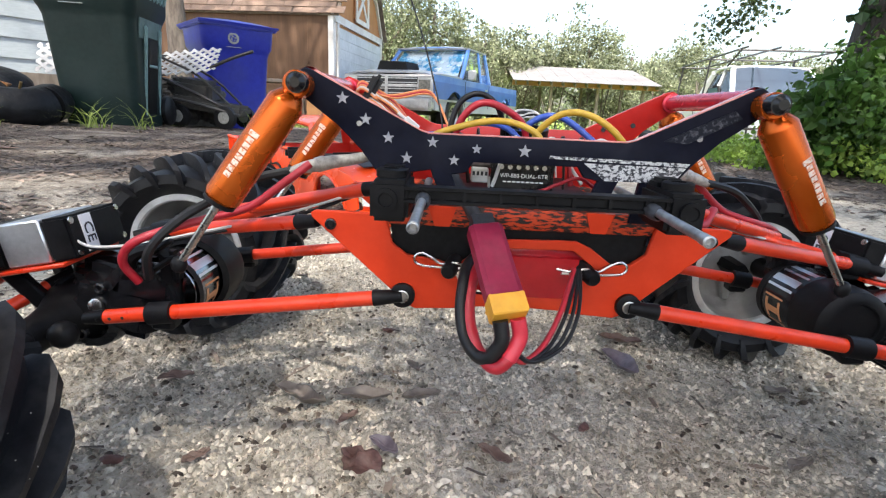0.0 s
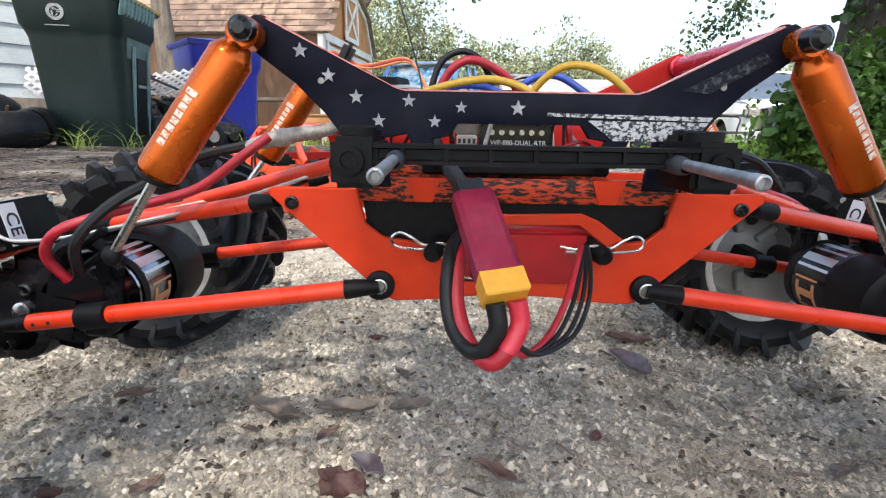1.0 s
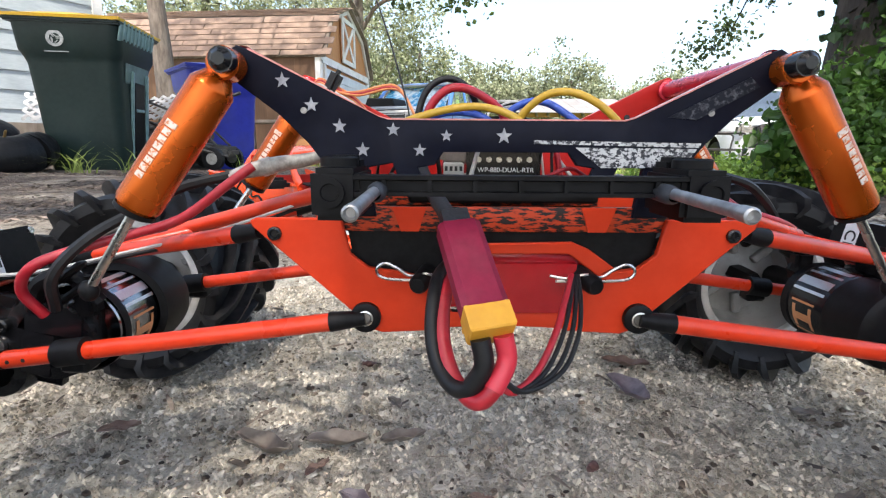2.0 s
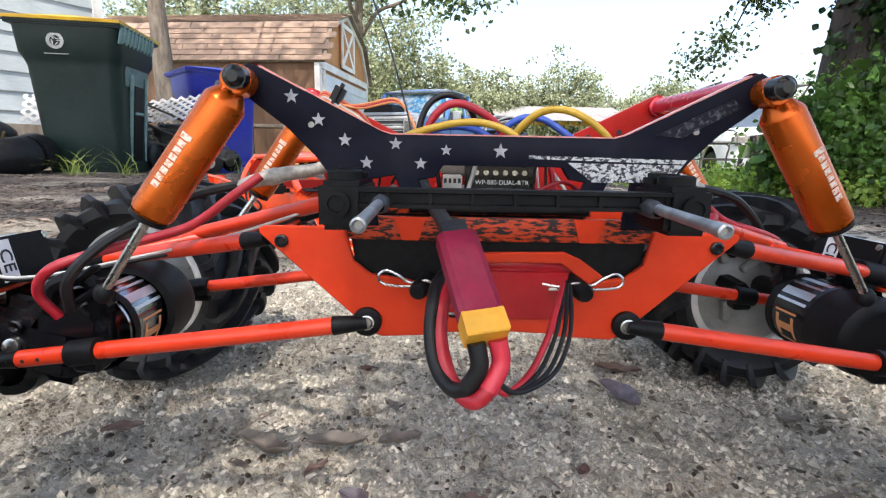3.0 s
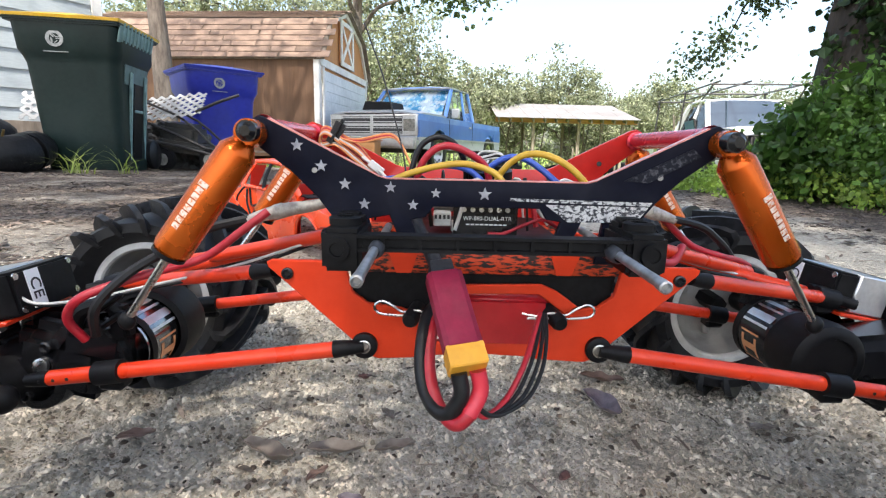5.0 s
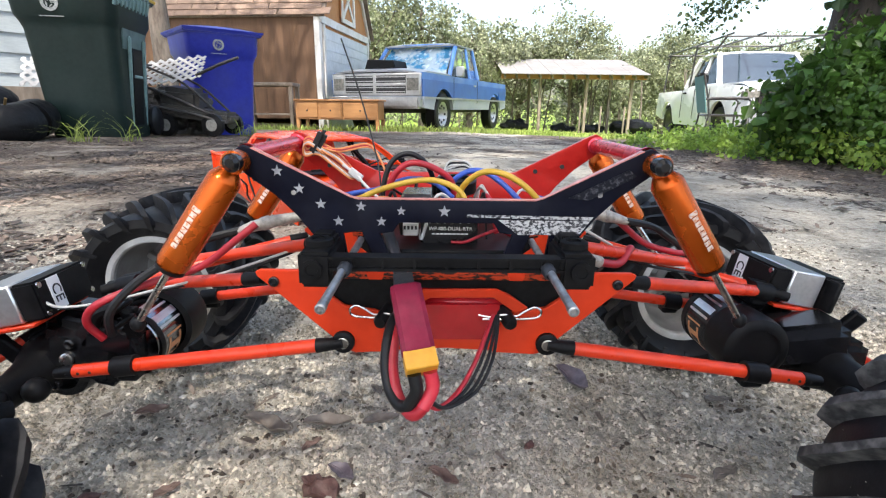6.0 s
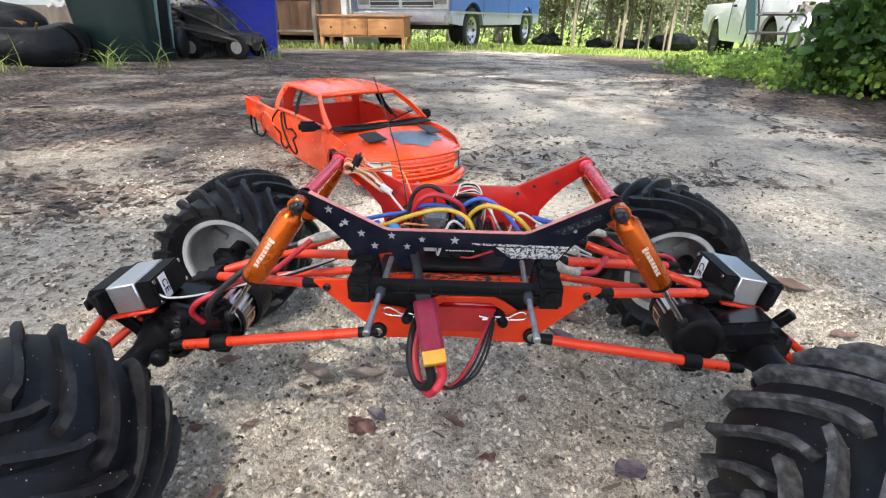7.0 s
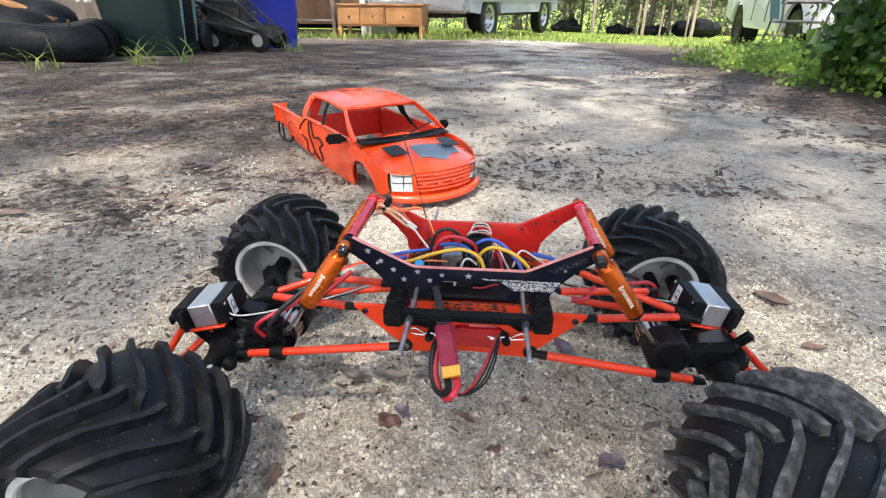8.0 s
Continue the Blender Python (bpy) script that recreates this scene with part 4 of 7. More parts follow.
    # motor and servo leads
    put("lead", tube(B(), [(-.1485, .232, .1185), (-.140, .233, .114), (-.120, .236, .1155), (-.095, .240, .121), (-.060, .246, .129), (-.020, .252, .142)], .0007, 6), W_WHITE, sv)
    put("lead", tube(B(), [(-.1485, .233, .1170), (-.139, .235, .1125), (-.118, .239, .1145), (-.092, .243, .120), (-.055, .249, .128), (-.016, .256, .142)], .0009, 6), W_BLACK, sv)
    put("lead", tube(B(), [(-.114, .224, .101), (-.117, .219, .112), (-.110, .217, .1215), (-.098, .224, .1265), (-.085, .233, .130), (-.066, .236, .136), (-.050, .240, .148), (-.040, .244, .156)], .0019, 12), W_RED, mo)
    put("lead", tube(B(), [(-.108, .222, .104), (-.104, .218, .118), (-.093, .224, .131), (-.078, .236, .141), (-.066, .241, .148), (-.045, .247, .153)], .0021, 8), W_BLACK, mo)
    put("lead_sleeve", tube(tube(B(), [(-.050, .2455, .1515), (-.044, .247, .1535), (-.036, .249, .1555)], .0021, 12, 5, .0034), [(-.036, .249, .1555), (-.030, .250, .1568), (-.022, .252, .158), (-.014, .253, .1600)], .0034, 12, 5, .0024), MESHW, mo, "clear sleeve over taped wires")
    put("tape", tube(B(), [(-.0385, .2485, .1548), (-.0345, .2493, .1560)], .0036, 12, 2), MESHW, mo)
    put("lead", tube(B(), [(-.022, .252, .158), (-.010, .253, .162), (.004, .254, .166)], .0019, 8), W_BLUE, mo)


axle(False, (0, 0, 0), (.003, 0, 0))
axle(True, (.006, 0, 0), (.020, -.012, 0))

# ---- electronics in the chassis ----
esc = part("speed_controller", box(B(), (.0580, .2585, .1545), (.0290, .0330, .0170), .0012, 2), BLACKGL, truck, "black speed controller box with white lettering")
lettering("box_text", "WP-880-DUAL-RTR", .0026, Matrix.Translation((.0587, .2418, .1550)) @ FRONT, WHITE, esc)
for k in range(6):
    part("screw", lathe(B(), [(0, .0011), (.0006, .0011), (.0006, 0)], (.0482 + k * .0039, .2418, .1590), (0, -1, 0), 10), STEEL, esc)
bm = B()
for k in range(9):
    box(bm, (.0500 + k * .0021, .2419, .1523), (.0016, .0002, .0006))
part("small_print", bm, WHITE, esc, "tiny print", smooth=False)
bm = B()
for k in range(7):
    box(bm, (.0460 + k * .0040, .2585, .1640), (.0016, .030, .004))
part("heat_sink", bm, BLACKPL, esc)
part("receiver", box(B(), (.0415, .262, .1640), (.017, .026, .014), .0015, 2), mat("smoky_receiver_case", (0.05, 0.045, 0.05), (0.12, 0.10, 0.1), 120, 0.2, coat=0.4), truck, "small smoky radio receiver")
part("capacitor", lathe(B(), [(0, 0), (0, .0035), (.001, .004), (.009, .004), (.010, .0034), (.010, 0)], (.014, .244, .160), (.3, -.5, 1), 16), mat("blue_capacitor", (0.03, 0.22, 0.55), (0.05, 0.3, 0.65), 60, 0.35), truck, "blue capacitor")
fan = part("fan", lathe(B(), [(0, .0115), (.006, .0115), (.0062, .0095), (.004, .009), (.004, .004), (.0055, .004), (.0055, 0)], (.0615, .271, .170), (0, -.15, 1), 28), BLACKPL, truck, "round black cooling fan")
for k in range(3):
    part("fan_lead", tube(B(), [(.052 + k * .001, .279, .176), (.058, .286, .1815 + k * .0012), (.068, .286, .1815 + k * .0012), (.072, .278, .179), (.066, .2745, .1815 + k * .001), (.056, .277, .1800)], .0006, 6), W_WHITE if k != 1 else W_BLACK, fan)
bm = B()
box(bm, (.0385, .2455, .1545), (.0080, .008, .0065), .0006)
box(bm, (.0450, .2460, .1510), (.0050, .005, .005), .0006)
part("plug", bm, WHITEPL, truck, "white plastic plug")
bm = B()
for k in range(4):
    box(bm, (.0356 + k * .0019, .2413, .1555), (.0011, .0006, .0018))
part("plug_slot", bm, INK, truck, smooth=False)


def wire(pts, r, material, label, n=8):
    return part("wire", tube(B(), pts, r, 10, n), material, truck, label)


wire([(.0500, .270, .160), (.0495, .264, .176), (.0450, .259, .1865), (.0365, .258, .1908), (.0280, .257, .1865), (.0238, .256, .1745), (.0238, .254, .160)], .0014, W_BLACK, "black power wire loop")
wire([(.0235, .262, .170), (.0235, .257, .164), (.026, .247, .154), (.0305, .232, .1475), (.0345, .216, .143), (.0375, .204, .1395), (.0385, .199, .137)], .0030, W_GREY, "thick dark grey battery cable")
wire([(.0260, .254, .160), (.0272, .253, .1745), (.0325, .252, .1835), (.0400, .252, .1868), (.0500, .255, .1838), (.0590, .258, .1765), (.0615, .261, .162)], .0017, W_RED, "thick red power wire")
wire([(-.006, .248, .1625), (.010, .244, .1685), (.024, .243, .1745), (.040, .245, .1785), (.052, .246, .1785), (.063, .243, .174), (.0675, .240, .165)], .0015, W_YEL, "yellow motor wire")
wire([(-.010, .256, .166), (.008, .257, .170), (.022, .257, .1725), (.036, .258, .1775), (.050, .258, .176), (.060, .256, .168)], .0015, W_BLUE, "blue motor wire")
wire([(.054, .266, .164), (.0595, .262, .1755), (.0675, .260, .1815), (.0760, .258, .1818), (.0850, .255, .1765), (.0940, .248, .168), (.099, .242, .160)], .0015, W_BLUE, "blue motor wire")
wire([(.062, .250, .162), (.064, .249, .174), (.072, .244, .1825), (.081, .239, .1840), (.091, .237, .1800), (.100, .236, .172), (.105, .236, .163), (.112, .234, .154)], .0015, W_YEL, "yellow motor wire")
wire([(.112, .234, .154), (.119, .238, .148), (.127, .243, .141), (.137, .246, .137)], .0032, MESHW, "pale sleeve round motor wires")
wire([(.136, .246, .137), (.150, .254, .134), (.158, .262, .140), (.162, .270, .134)], .0022, W_RED, "red motor wire")
wire([(.0590, .2400, .1485), (.066, .2390, .1490), (.074, .2370, .1530), (.082, .2350, .1560), (.090, .238, .152)], .0008, W_RED, "thin red switch wire")
wire([(.017, .246, .166), (.024, .240, .171), (.031, .244, .169), (.038, .250, .166)], .0007, W_BROWN, "thin brown lead")
wire([(.006, .262, .158), (.014, .252, .170), (.026, .256, .173), (.034, .262, .168)], .0007, W_BLACK, "thin black lead")
wire([(.090, .252, .162), (.097, .262, .172), (.112, .262, .164), (.130, .262, .152), (.150, .268, .140)], .0008, W_WHITE, "thin white servo lead")
rnd = random.Random(5)
for k in range(12):
    x, y = rnd.uniform(.012, .088), rnd.uniform(.240, .290)
    dx, dy = rnd.uniform(-.03, .03), rnd.uniform(-.02, .02)
    wire([(x, y, .150), (x + dx * .3, y + dy * .3, rnd.uniform(.158, .172)), (x + dx * .7, y + dy * .7, rnd.uniform(.158, .174)), (x + dx, y + dy, .150)], rnd.choice((.0006, .0009, .0013)), rnd.choice((W_BLACK, W_BLACK, W_RED, W_BROWN, W_WHITE)), "thin lead", 6)

# aerial and the strapped coil of lead on the far frame
wire([(.0205, .272, .158), (.0195, .276, .175), (.0160, .284, .190), (.0060, .297, .222), (-.006, .312, .252)], .00045, W_BLACK, "thin black whip aerial")
STR = Vector((-.0205, .303, .1925))
part("strap", box(B(), Matrix.Translation(STR) @ Matrix.Rotation(radians(28), 4, "Y"), (.0058, .0085, .0170), .0022, 2), W_BLACK, truck, "black hook-and-loop strap")
for k in range(5):
    o = Vector((0, -.0032 + k * .0009, -.002 + .001 * k))
    wire([STR + o + Vector(q) for q in ((.003, 0, -.004), (-.005, 0, .0015), (-.0085, 0, -.001), (-.0075, 0, -.0055), (0, 0, -.0045), (.010, 0, -.012), (.0185, 0, -.0185), (.021, 0, -.017 - k * .0006), (.012, 0, -.008), (.002, 0, -.002))], .0006, (W_BROWN, W_WHITE, W_BROWN, W_RED, W_BROWN)[k], "folded servo lead", 5)
for k in range(3):
    wire([STR + Vector((.003, -.002 + k * .001, -.003)), STR + Vector((.014, -.004, -.0045 + k * .0008)), STR + Vector((.030, -.006, -.0015 + k * .0008)), STR + Vector((.037, -.010, -.006)), STR + Vector((.044, -.018, -.020))], .00065, (W_BROWN, W_RED, W_BROWN)[k], "servo lead", 6)
part("lead_plug", box(B(), pose(.0020, .298, .1745, 0, 38, 0), (.009, .0035, .0042), .0005), WHITEPL, truck, "white lead plug")
wire([(-.006, .300, .1800), (.002, .298, .1745), (.010, .290, .168), (.020, .278, .162)], .0009, W_WHITE, "lead below the plug")

# battery plug hanging over the bar, with its looped wires
D = (Vector((.0455, .1755, .1195)) - Vector((.0385, .1985, .1390)))
PM = Matrix.Translation((.0385, .1985, .1390))
zax = D.normalized()
xax = (Vector((1, .12, 0)) - zax * zax.dot(Vector((1, .12, 0)))).normalized()
yax = zax.cross(xax)
PR = PM @ Matrix((xax, yax, zax)).transposed().to_4x4()
bm = B()
prism(bm, [(-.0062, -.0022), (-.0036, -.0046), (.0052, -.0046), (.0070, -.0022), (.0070, .0030), (.0050, .0046), (-.0046, .0046), (-.0062, .0030)], PR, .0305, .0004)
plug = part("battery_plug", bm, MAROON, truck, "maroon heat-shrunk battery plug")
prism_b = prism(B(), [(-.0040, -.0030), (.0044, -.0030), (.0044, .0034), (-.0040, .0034)], PR @ Matrix.Translation((0, 0, -.006)), .007, .0006)
part("cable_boot", prism_b, W_GREY, plug)
bm = B()
prism(bm, [(-.0060, -.0034), (-.0046, -.0048), (.0068, -.0048), (.0068, .0044), (-.0060, .0044)], PR @ Matrix.Translation((0, 0, .0300)), .0080, .0005)
prism(bm, [(-.0058, -.0056), (.0066, -.0056), (.0066, -.0046), (-.0058, -.0046)], PR @ Matrix.Translation((0, 0, .0320)), .0012)
part("connector", bm, YELLOWPL, plug, "yellow bullet connector housing")
e0 = PR @ Vector((-.0030, 0, .0385))
e1 = PR @ Vector((.0034, 0, .0385))
part("plug_sleeve", tube(B(), [e0, e0 + Vector((.001, -.001, -.007)), (.0422, .1688, .1012)], .0027, 14, 5, .0026), W_BLACK, plug)
part("plug_sleeve", tube(B(), [e1, e1 + Vector((.001, -.001, -.007)), (.0478, .1668, .1012)], .0028, 14, 5, .0027), mat("pink_red_sleeve", (0.48, 0.018, 0.036), (0.56, 0.03, 0.05), 80, 0.4), plug)
wire([e0, e0 + Vector((.001, -.001, -.007)), (.0424, .1690, .1010), (.0378, .1725, .0990), (.0335, .1790, .1025), (.0315, .1850, .1100), (.0320, .1920, .1190), (.0340, .2020, .1240), (.0400, .2150, .1260)], .0024, W_BLACK, "thick black battery wire loop")
wire([e1, e1 + Vector((.001, -.001, -.007)), (.0474, .1670, .1006), (.0430, .1685, .0972), (.0375, .1760, .1005), (.0345, .1840, .1090), (.0350, .1930, .1190), (.0390, .2040, .1240), (.0450, .2150, .1260)], .0024, W_RED, "thick red battery wire loop")
for k, (w_m, dx) in enumerate(((W_RED, 0), (W_BLACK, .0024), (W_BLACK, .0050), (W_BLACK, .0072))):
    wire([(.0790 + dx * .3, .2130, .1205), (.0745 + dx * .7, .2020, .1150), (.0690 + dx, .1905, .1075), (.0620 + dx, .1800, .1005), (.0545 + dx * .4, .1715, .0985), (.0500, .1690, .1010 + k * .0008)], .00075 if k else .0011, w_m, "thin balance lead")

# ---- the truck's painted body shell, lying on the ground behind ----
THB = radians(38.1)
FWD, LAT = Vector((math.sin(THB), -math.cos(THB), 0)), Vector((math.cos(THB), math.sin(THB), 0))
SH = Matrix((FWD, LAT, Vector((0, 0, 1)))).transposed().to_4x4()
SH.translation = (-.027, .824, 0)
shell = empty("toy_pickup_shell", (-.20, 1.05, 0), "orange pickup-style body shell for a radio-controlled truck, lying on the ground", "toy body")


def sp(name, bm, material, parent=shell, label="", smooth=True):
    bmesh.ops.transform(bm, matrix=SH, verts=bm.verts)
    return part(name, bm, material, parent, label, smooth)


def arch(c, z, r, a0, a1, n=10):
    return [(c + r * math.cos(radians(a0 + (a1 - a0) * i / n)), z + r * math.sin(radians(a0 + (a1 - a0) * i / n))) for i in range(n + 1)]


HW = .109


def nose_at(y):
    """How far forward the rounded nose reaches at the place y across."""
    return .030 - .050 * (abs(y) / HW) ** 2.4


def bulge(a, z):
    """Half width of the shell's side: narrower at the nose, waisted below the sill, flared over the wheels."""
    k = 1 - .13 * max(0, min(1, (a + .07) / .07)) ** 2
    flare = .007 * math.exp(-((a + .100) / .055) ** 2) + .011 * math.exp(-((a + .505) / .07) ** 2) + .012 * max(0, (-a - .56) / .09)
    crease = .006 * math.sin(min(1, max(0, z / .10)) * math.pi) - .003 * max(0, (z - .085) / .02)
    return HW * k + flare * min(1, max(0, (z - .01) / .05)) + crease - .004


side_out = [(-.014, .030), (-.040, .018)] + arch(-.100, .016, .056, 5, 175) + [(-.164, .002), (-.205, .001), (-.32, .001), (-.425, .003)] + arch(-.500, .020, .062, 176, 4)[::-1][::-1] + [(-.572, .046), (-.630, .052), (-.640, .100), (-.624, .103), (-.545, .095), (-.458, .088), (-.448, .098), (-.300, .098), (-.190, .098), (-.145, .096), (-.090, .091), (-.035, .080), (-.016, .068)]
for s in (-1, 1):
    bm = prism(B(), side_out, Matrix(((1, 0, 0, 0), (0, 0, s, 0), (0, 1, 0, 0), (0, 0, 0, 1))), .0022)
    bmesh.ops.subdivide_edges(bm, edges=[e for e in bm.edges if e.calc_length() > .03], cuts=3)
    bmesh.ops.triangulate(bm, faces=[f for f in bm.faces if len(f.verts) > 4])
    for v in bm.verts:
        v.co.y = s * (bulge(v.co.x, v.co.z) - .0022 + abs(v.co.y))
    sp("side_panel", bm, SHELL, shell, "orange side panel with cut wheel arches")
    for c, rr_, a0, a1 in ((-.100, .057, 8, 172), (-.500, .063, 8, 172)):
        pts = [Vector((a, s * (bulge(a, z) + .0005), z)) for a, z in arch(c, .018, rr_, a0, a1, 12)]
        sp("arch_lip", tube(B(), pts, .0026, 7, 2), SHELL, shell)
    # belt line, pillars and roof rail
    w0, w1 = HW * .97, HW * .755
    P = lambda a, z, k: Vector((a, s * (w0 + (w1 - w0) * k), z))
    belt = tube(B(), [P(-.145, .0965, 0), P(-.25, .099, 0), P(-.35, .0995, 0), P(-.450, .0985, 0)], .0042, 8, 4)
    sp("belt_line", belt, SHELL, shell)
    for a0, z0, a1, z1, wide, m_p in ((-.142, .0965, -.236, .1465, .0135, SHELL), (-.448, .0975, -.424, .1500, .024, SHELL), (-.318, .0985, -.324, .1515, .0095, BLACKPL)):
        q0, q1 = P(a0, z0, 0), P(a1, z1, 1)
        out = Vector((0, s, .35)).normalized()
        along = (q1 - q0).normalized()
        acr = along.cross(out).normalized()

        def strip(u, v, q0=q0, q1=q1, out=out, acr=acr, wide=wide):
            w = wide * (1.25 - .35 * u)
            return q0.lerp(q1, u) + acr * (v - .5) * w + out * (.0035 * math.sin(u * math.pi) + .0025 * (1 - (2 * v - 1) ** 2))
        sp("pillar", sheet(B(), strip, 8, 4, .0022), m_p, shell)
    # tinted quarter strip of the rear door window
    sp("window_seal", tube(B(), [P(-.332, .101, .04), P(-.334, .125, .5), P(-.336, .148, .95)], .0016, 6, 3), BLACKPL, shell)
    # door mirror
    bm = box(B(), pose(-.183, s * (HW + .024), .1015, 0, 0, s * 14), (.016, .036 if s < 0 else .024, .019), .0045, 2)
    box(bm, (-.184, s * (HW + .003), .0975), (.010, .018, .007), .001)
    sp("mirror", bm, BLACKPL, shell, "black plastic door mirror")
    # bonnet vent
    bm = sheet(B(), lambda u, v: Vector((-.036 - .042 * u - .006 * v, s * (.045 + .032 * v), .0945 + .0065 * u - .0030 * v)), 3, 3, .0016)
    sp("bonnet_vent", bm, INK, shell, "dark bonnet vent")
    # headlight wrapped round the corner
    hl = sp("headlight", sheet(B(), lambda u, v: Vector((nose_at(.066 + .030 * u) - .002 + .004 * (1 - v), s * (.066 + .032 * u), .036 + .031 * v)), 6, 4, .002), HEADL, shell, "pale printed headlight")
    bm = B()
    for zz in (.0375, .052, .066):
        tube(bm, [(nose_at(.066 + .030 * u) + .003, s * (.066 + .032 * u), zz) for u in (0, .5, 1)], .0009, 5, 3)
    tube(bm, [(nose_at(.080) + .003, s * .081, .037), (nose_at(.080) + .003, s * .081, .066)], .0009, 5, 2)
    sp("headlight_line", bm, INK, hl)


def hood_z(a, y):
    u = min(1, max(0, (nose_at(y) - a) / .17))
    return .0695 + .0300 * u ** .55 - .010 * (abs(y) / HW) ** 3 + .0030 * math.exp(-(y / .030) ** 2) * u


hood = sheet(B(), lambda u, v: (lambda y: (lambda a: Vector((a, y, hood_z(a, y))))(nose_at(y) - (.150 + nose_at(y)) * u))((v - .5) * 2 * HW * (.88 + .10 * min(1, u * 1.6))), 16, 24, .002)
sp("bonnet", hood, SHELL, shell, "orange bonnet")


def decal_at(u, v):
    y = -.022 + .092 * v
    a0, a1 = -.072 + .012 * v, nose_at(y) * (.25 + .78 * math.exp(-((v - .45) / .22) ** 2)) - .022
    a = a0 + (a1 - a0) * u
    return Vector((a, y - .006 * u, hood_z(a, y - .006 * u) + .0034))


sp("bonnet_decal", sheet(B(), decal_at, 14, 14), GREYDECAL, shell, "dark grey-blue bonnet decal")
roof = sheet(B(), lambda u, v: Vector((-.229 - .205 * u - .012 * math.sin(v * math.pi) * (.5 - u) * -1, (v - .5) * 2 * HW * .79, .1465 + .0035 * u + .0115 * math.sin(min(1, max(0, u * .94 + .03)) * math.pi) ** .45 * (1 - abs(2 * v - 1) ** 3.2) + (.0016 if int(v * 20) % 4 == 1 and .25 < u < .92 else 0))), 18, 24, .002)
sp("roof", roof, SHELL, shell, "orange roof with shallow ribs")
for s in (-1, 1):
    sp("roof_rail", tube(B(), [(-.234, s * HW * .765, .1465), (-.33, s * HW * .775, .1520), (-.428, s * HW * .76, .1500)], .0048, 8, 5), SHELL, shell)
sp("windscreen_header", tube(B(), [Vector((-.236, -HW * .76, .1465)), Vector((-.226, -HW * .35, .1500)), Vector((-.224, 0, .1510)), Vector((-.226, HW * .35, .1500)), Vector((-.236, HW * .76, .1465))], .0050, 8, 6), SHELL, shell)
sp("rear_header", tube(B(), [Vector((-.428, -HW * .76, .1500)), Vector((-.434, 0, .1540)), Vector((-.428, HW * .76, .1500))], .0048, 8, 6), SHELL, shell)
cowl = sheet(B(), lambda u, v: Vector((-.118 - .034 * u + .016 * (1 - abs(2 * v - 1) ** 2), (v - .5) * 2 * HW * .95, .0990 + .0022 * u)), 4, 14, .002)
sp("cowl", cowl, BLACKPL, shell, "black windscreen cowl")
bm = tube(B(), [(-.138, -.085, .1035), (-.124, -.03, .1050), (-.124, .03, .1050), (-.138, .08, .1040)], .0020, 6)
tube(bm, [(-.140, .02, .104), (-.160, .085, .116)], .0015, 6)
sp("wiper", bm, BLACKPL, shell)
nose = sheet(B(), lambda u, v: (lambda y: Vector((nose_at(y) - .004 + .005 * math.sin(v * math.pi), y, .026 + .047 * v)))((u - .5) * 2 * HW * .88), 24, 8, .0025)
sp("nose", nose, SHELL, shell, "orange grille panel")
for zz in (.036, .0435, .051, .0585, .066):
    sp("grille_bar", tube(B(), [(nose_at(y) + .0030, y, zz) for y in np.linspace(-.060, .060, 7)], .0019, 6, 3), SHELL, shell)
for y in np.linspace(-.045, .045, 4):
    sp("grille_stud", box(B(), (nose_at(y) + .0038, y, .0475), (.004, .010, .0045), .001), SHELL, shell)
bm = tube(B(), [(nose_at(y) - .002 + .004, y, .019 + .002 * (y / HW) ** 2) for y in np.linspace(-HW * .92, HW * .92, 9)], .0085, 10, 3)
sp("bumper", bm, SHELL, shell, "orange front bumper")
for y in (-.062, .076):
    sp("bumper_tab", cyl(B(), (nose_at(y) - .004, y, .004), (nose_at(y) - .002, y, .015), .0035, .0045, 10), SHELL, shell)
# inside of the cab and the bed
sp("cab_back", box(B(), (-.446, 0, .066), (.003, HW * 1.88, .066), .001), SHELLIN, shell, "red inside of the cab's back panel")
for s in (-1, 1):
    bm = prism(B(), [(-.440, .012), (-.440, .096), (-.190, .096), (-.160, .092), (-.160, .012)], Matrix(((1, 0, 0, 0), (0, 0, s, s * (HW - .010)), (0, 1, 0, 0), (0, 0, 0, 1))), .0012)
    sp("inner_panel", bm, SHELLIN, shell)
    bm = sheet(B(), lambda u, v: Vector((-.434 + .016 * v, s * HW * (.72 + .16 * u - .14 * v * (1 - u)), .098 + .046 * v)), 3, 6, .0014)
    sp("inner_pillar", bm, SHELLIN, shell, "red inner side of the rear pillar")
sp("dash_panel", sheet(B(), lambda u, v: Vector((-.150 - .020 * u, (v - .5) * 2 * HW * .86, .098 - .030 * u)), 3, 8, .0014), SHELLIN, shell)
bm = tube(B(), [(-.20, .070, .096), (-.262, .076, .120), (-.300, .078, .147)], .0022, 6)
tube(bm, [(-.25, .086, .097), (-.300, .082, .125), (-.318, .078, .150)], .0042, 6)
sp("inner_brace", bm, BLACKPL, shell, "black brace inside the cab")
bm = sheet(B(), lambda u, v: Vector((-.634 - .004 * u, -HW * (1.17 - .34 * u), .056 + .046 * v)), 6, 4, .002)
sp("tail_corner", bm, SHELL, shell, "orange tail corner of the bed")
sp("bed_rail", tube(B(), [(-.456, -HW * .99, .089), (-.55, -HW * 1.06, .0955), (-.638, -HW * 1.15, .1020)], .0036, 8, 4), SHELL, shell)
bm = tube(B(), [(-.624, -HW * 1.12, .056), (-.640, -HW * 1.10, .030), (-.622, -HW * 1.12, .018), (-.560, -HW * 1.08, .014), (-.528, -HW * 1.02, .040)], .0026, 7, 5)
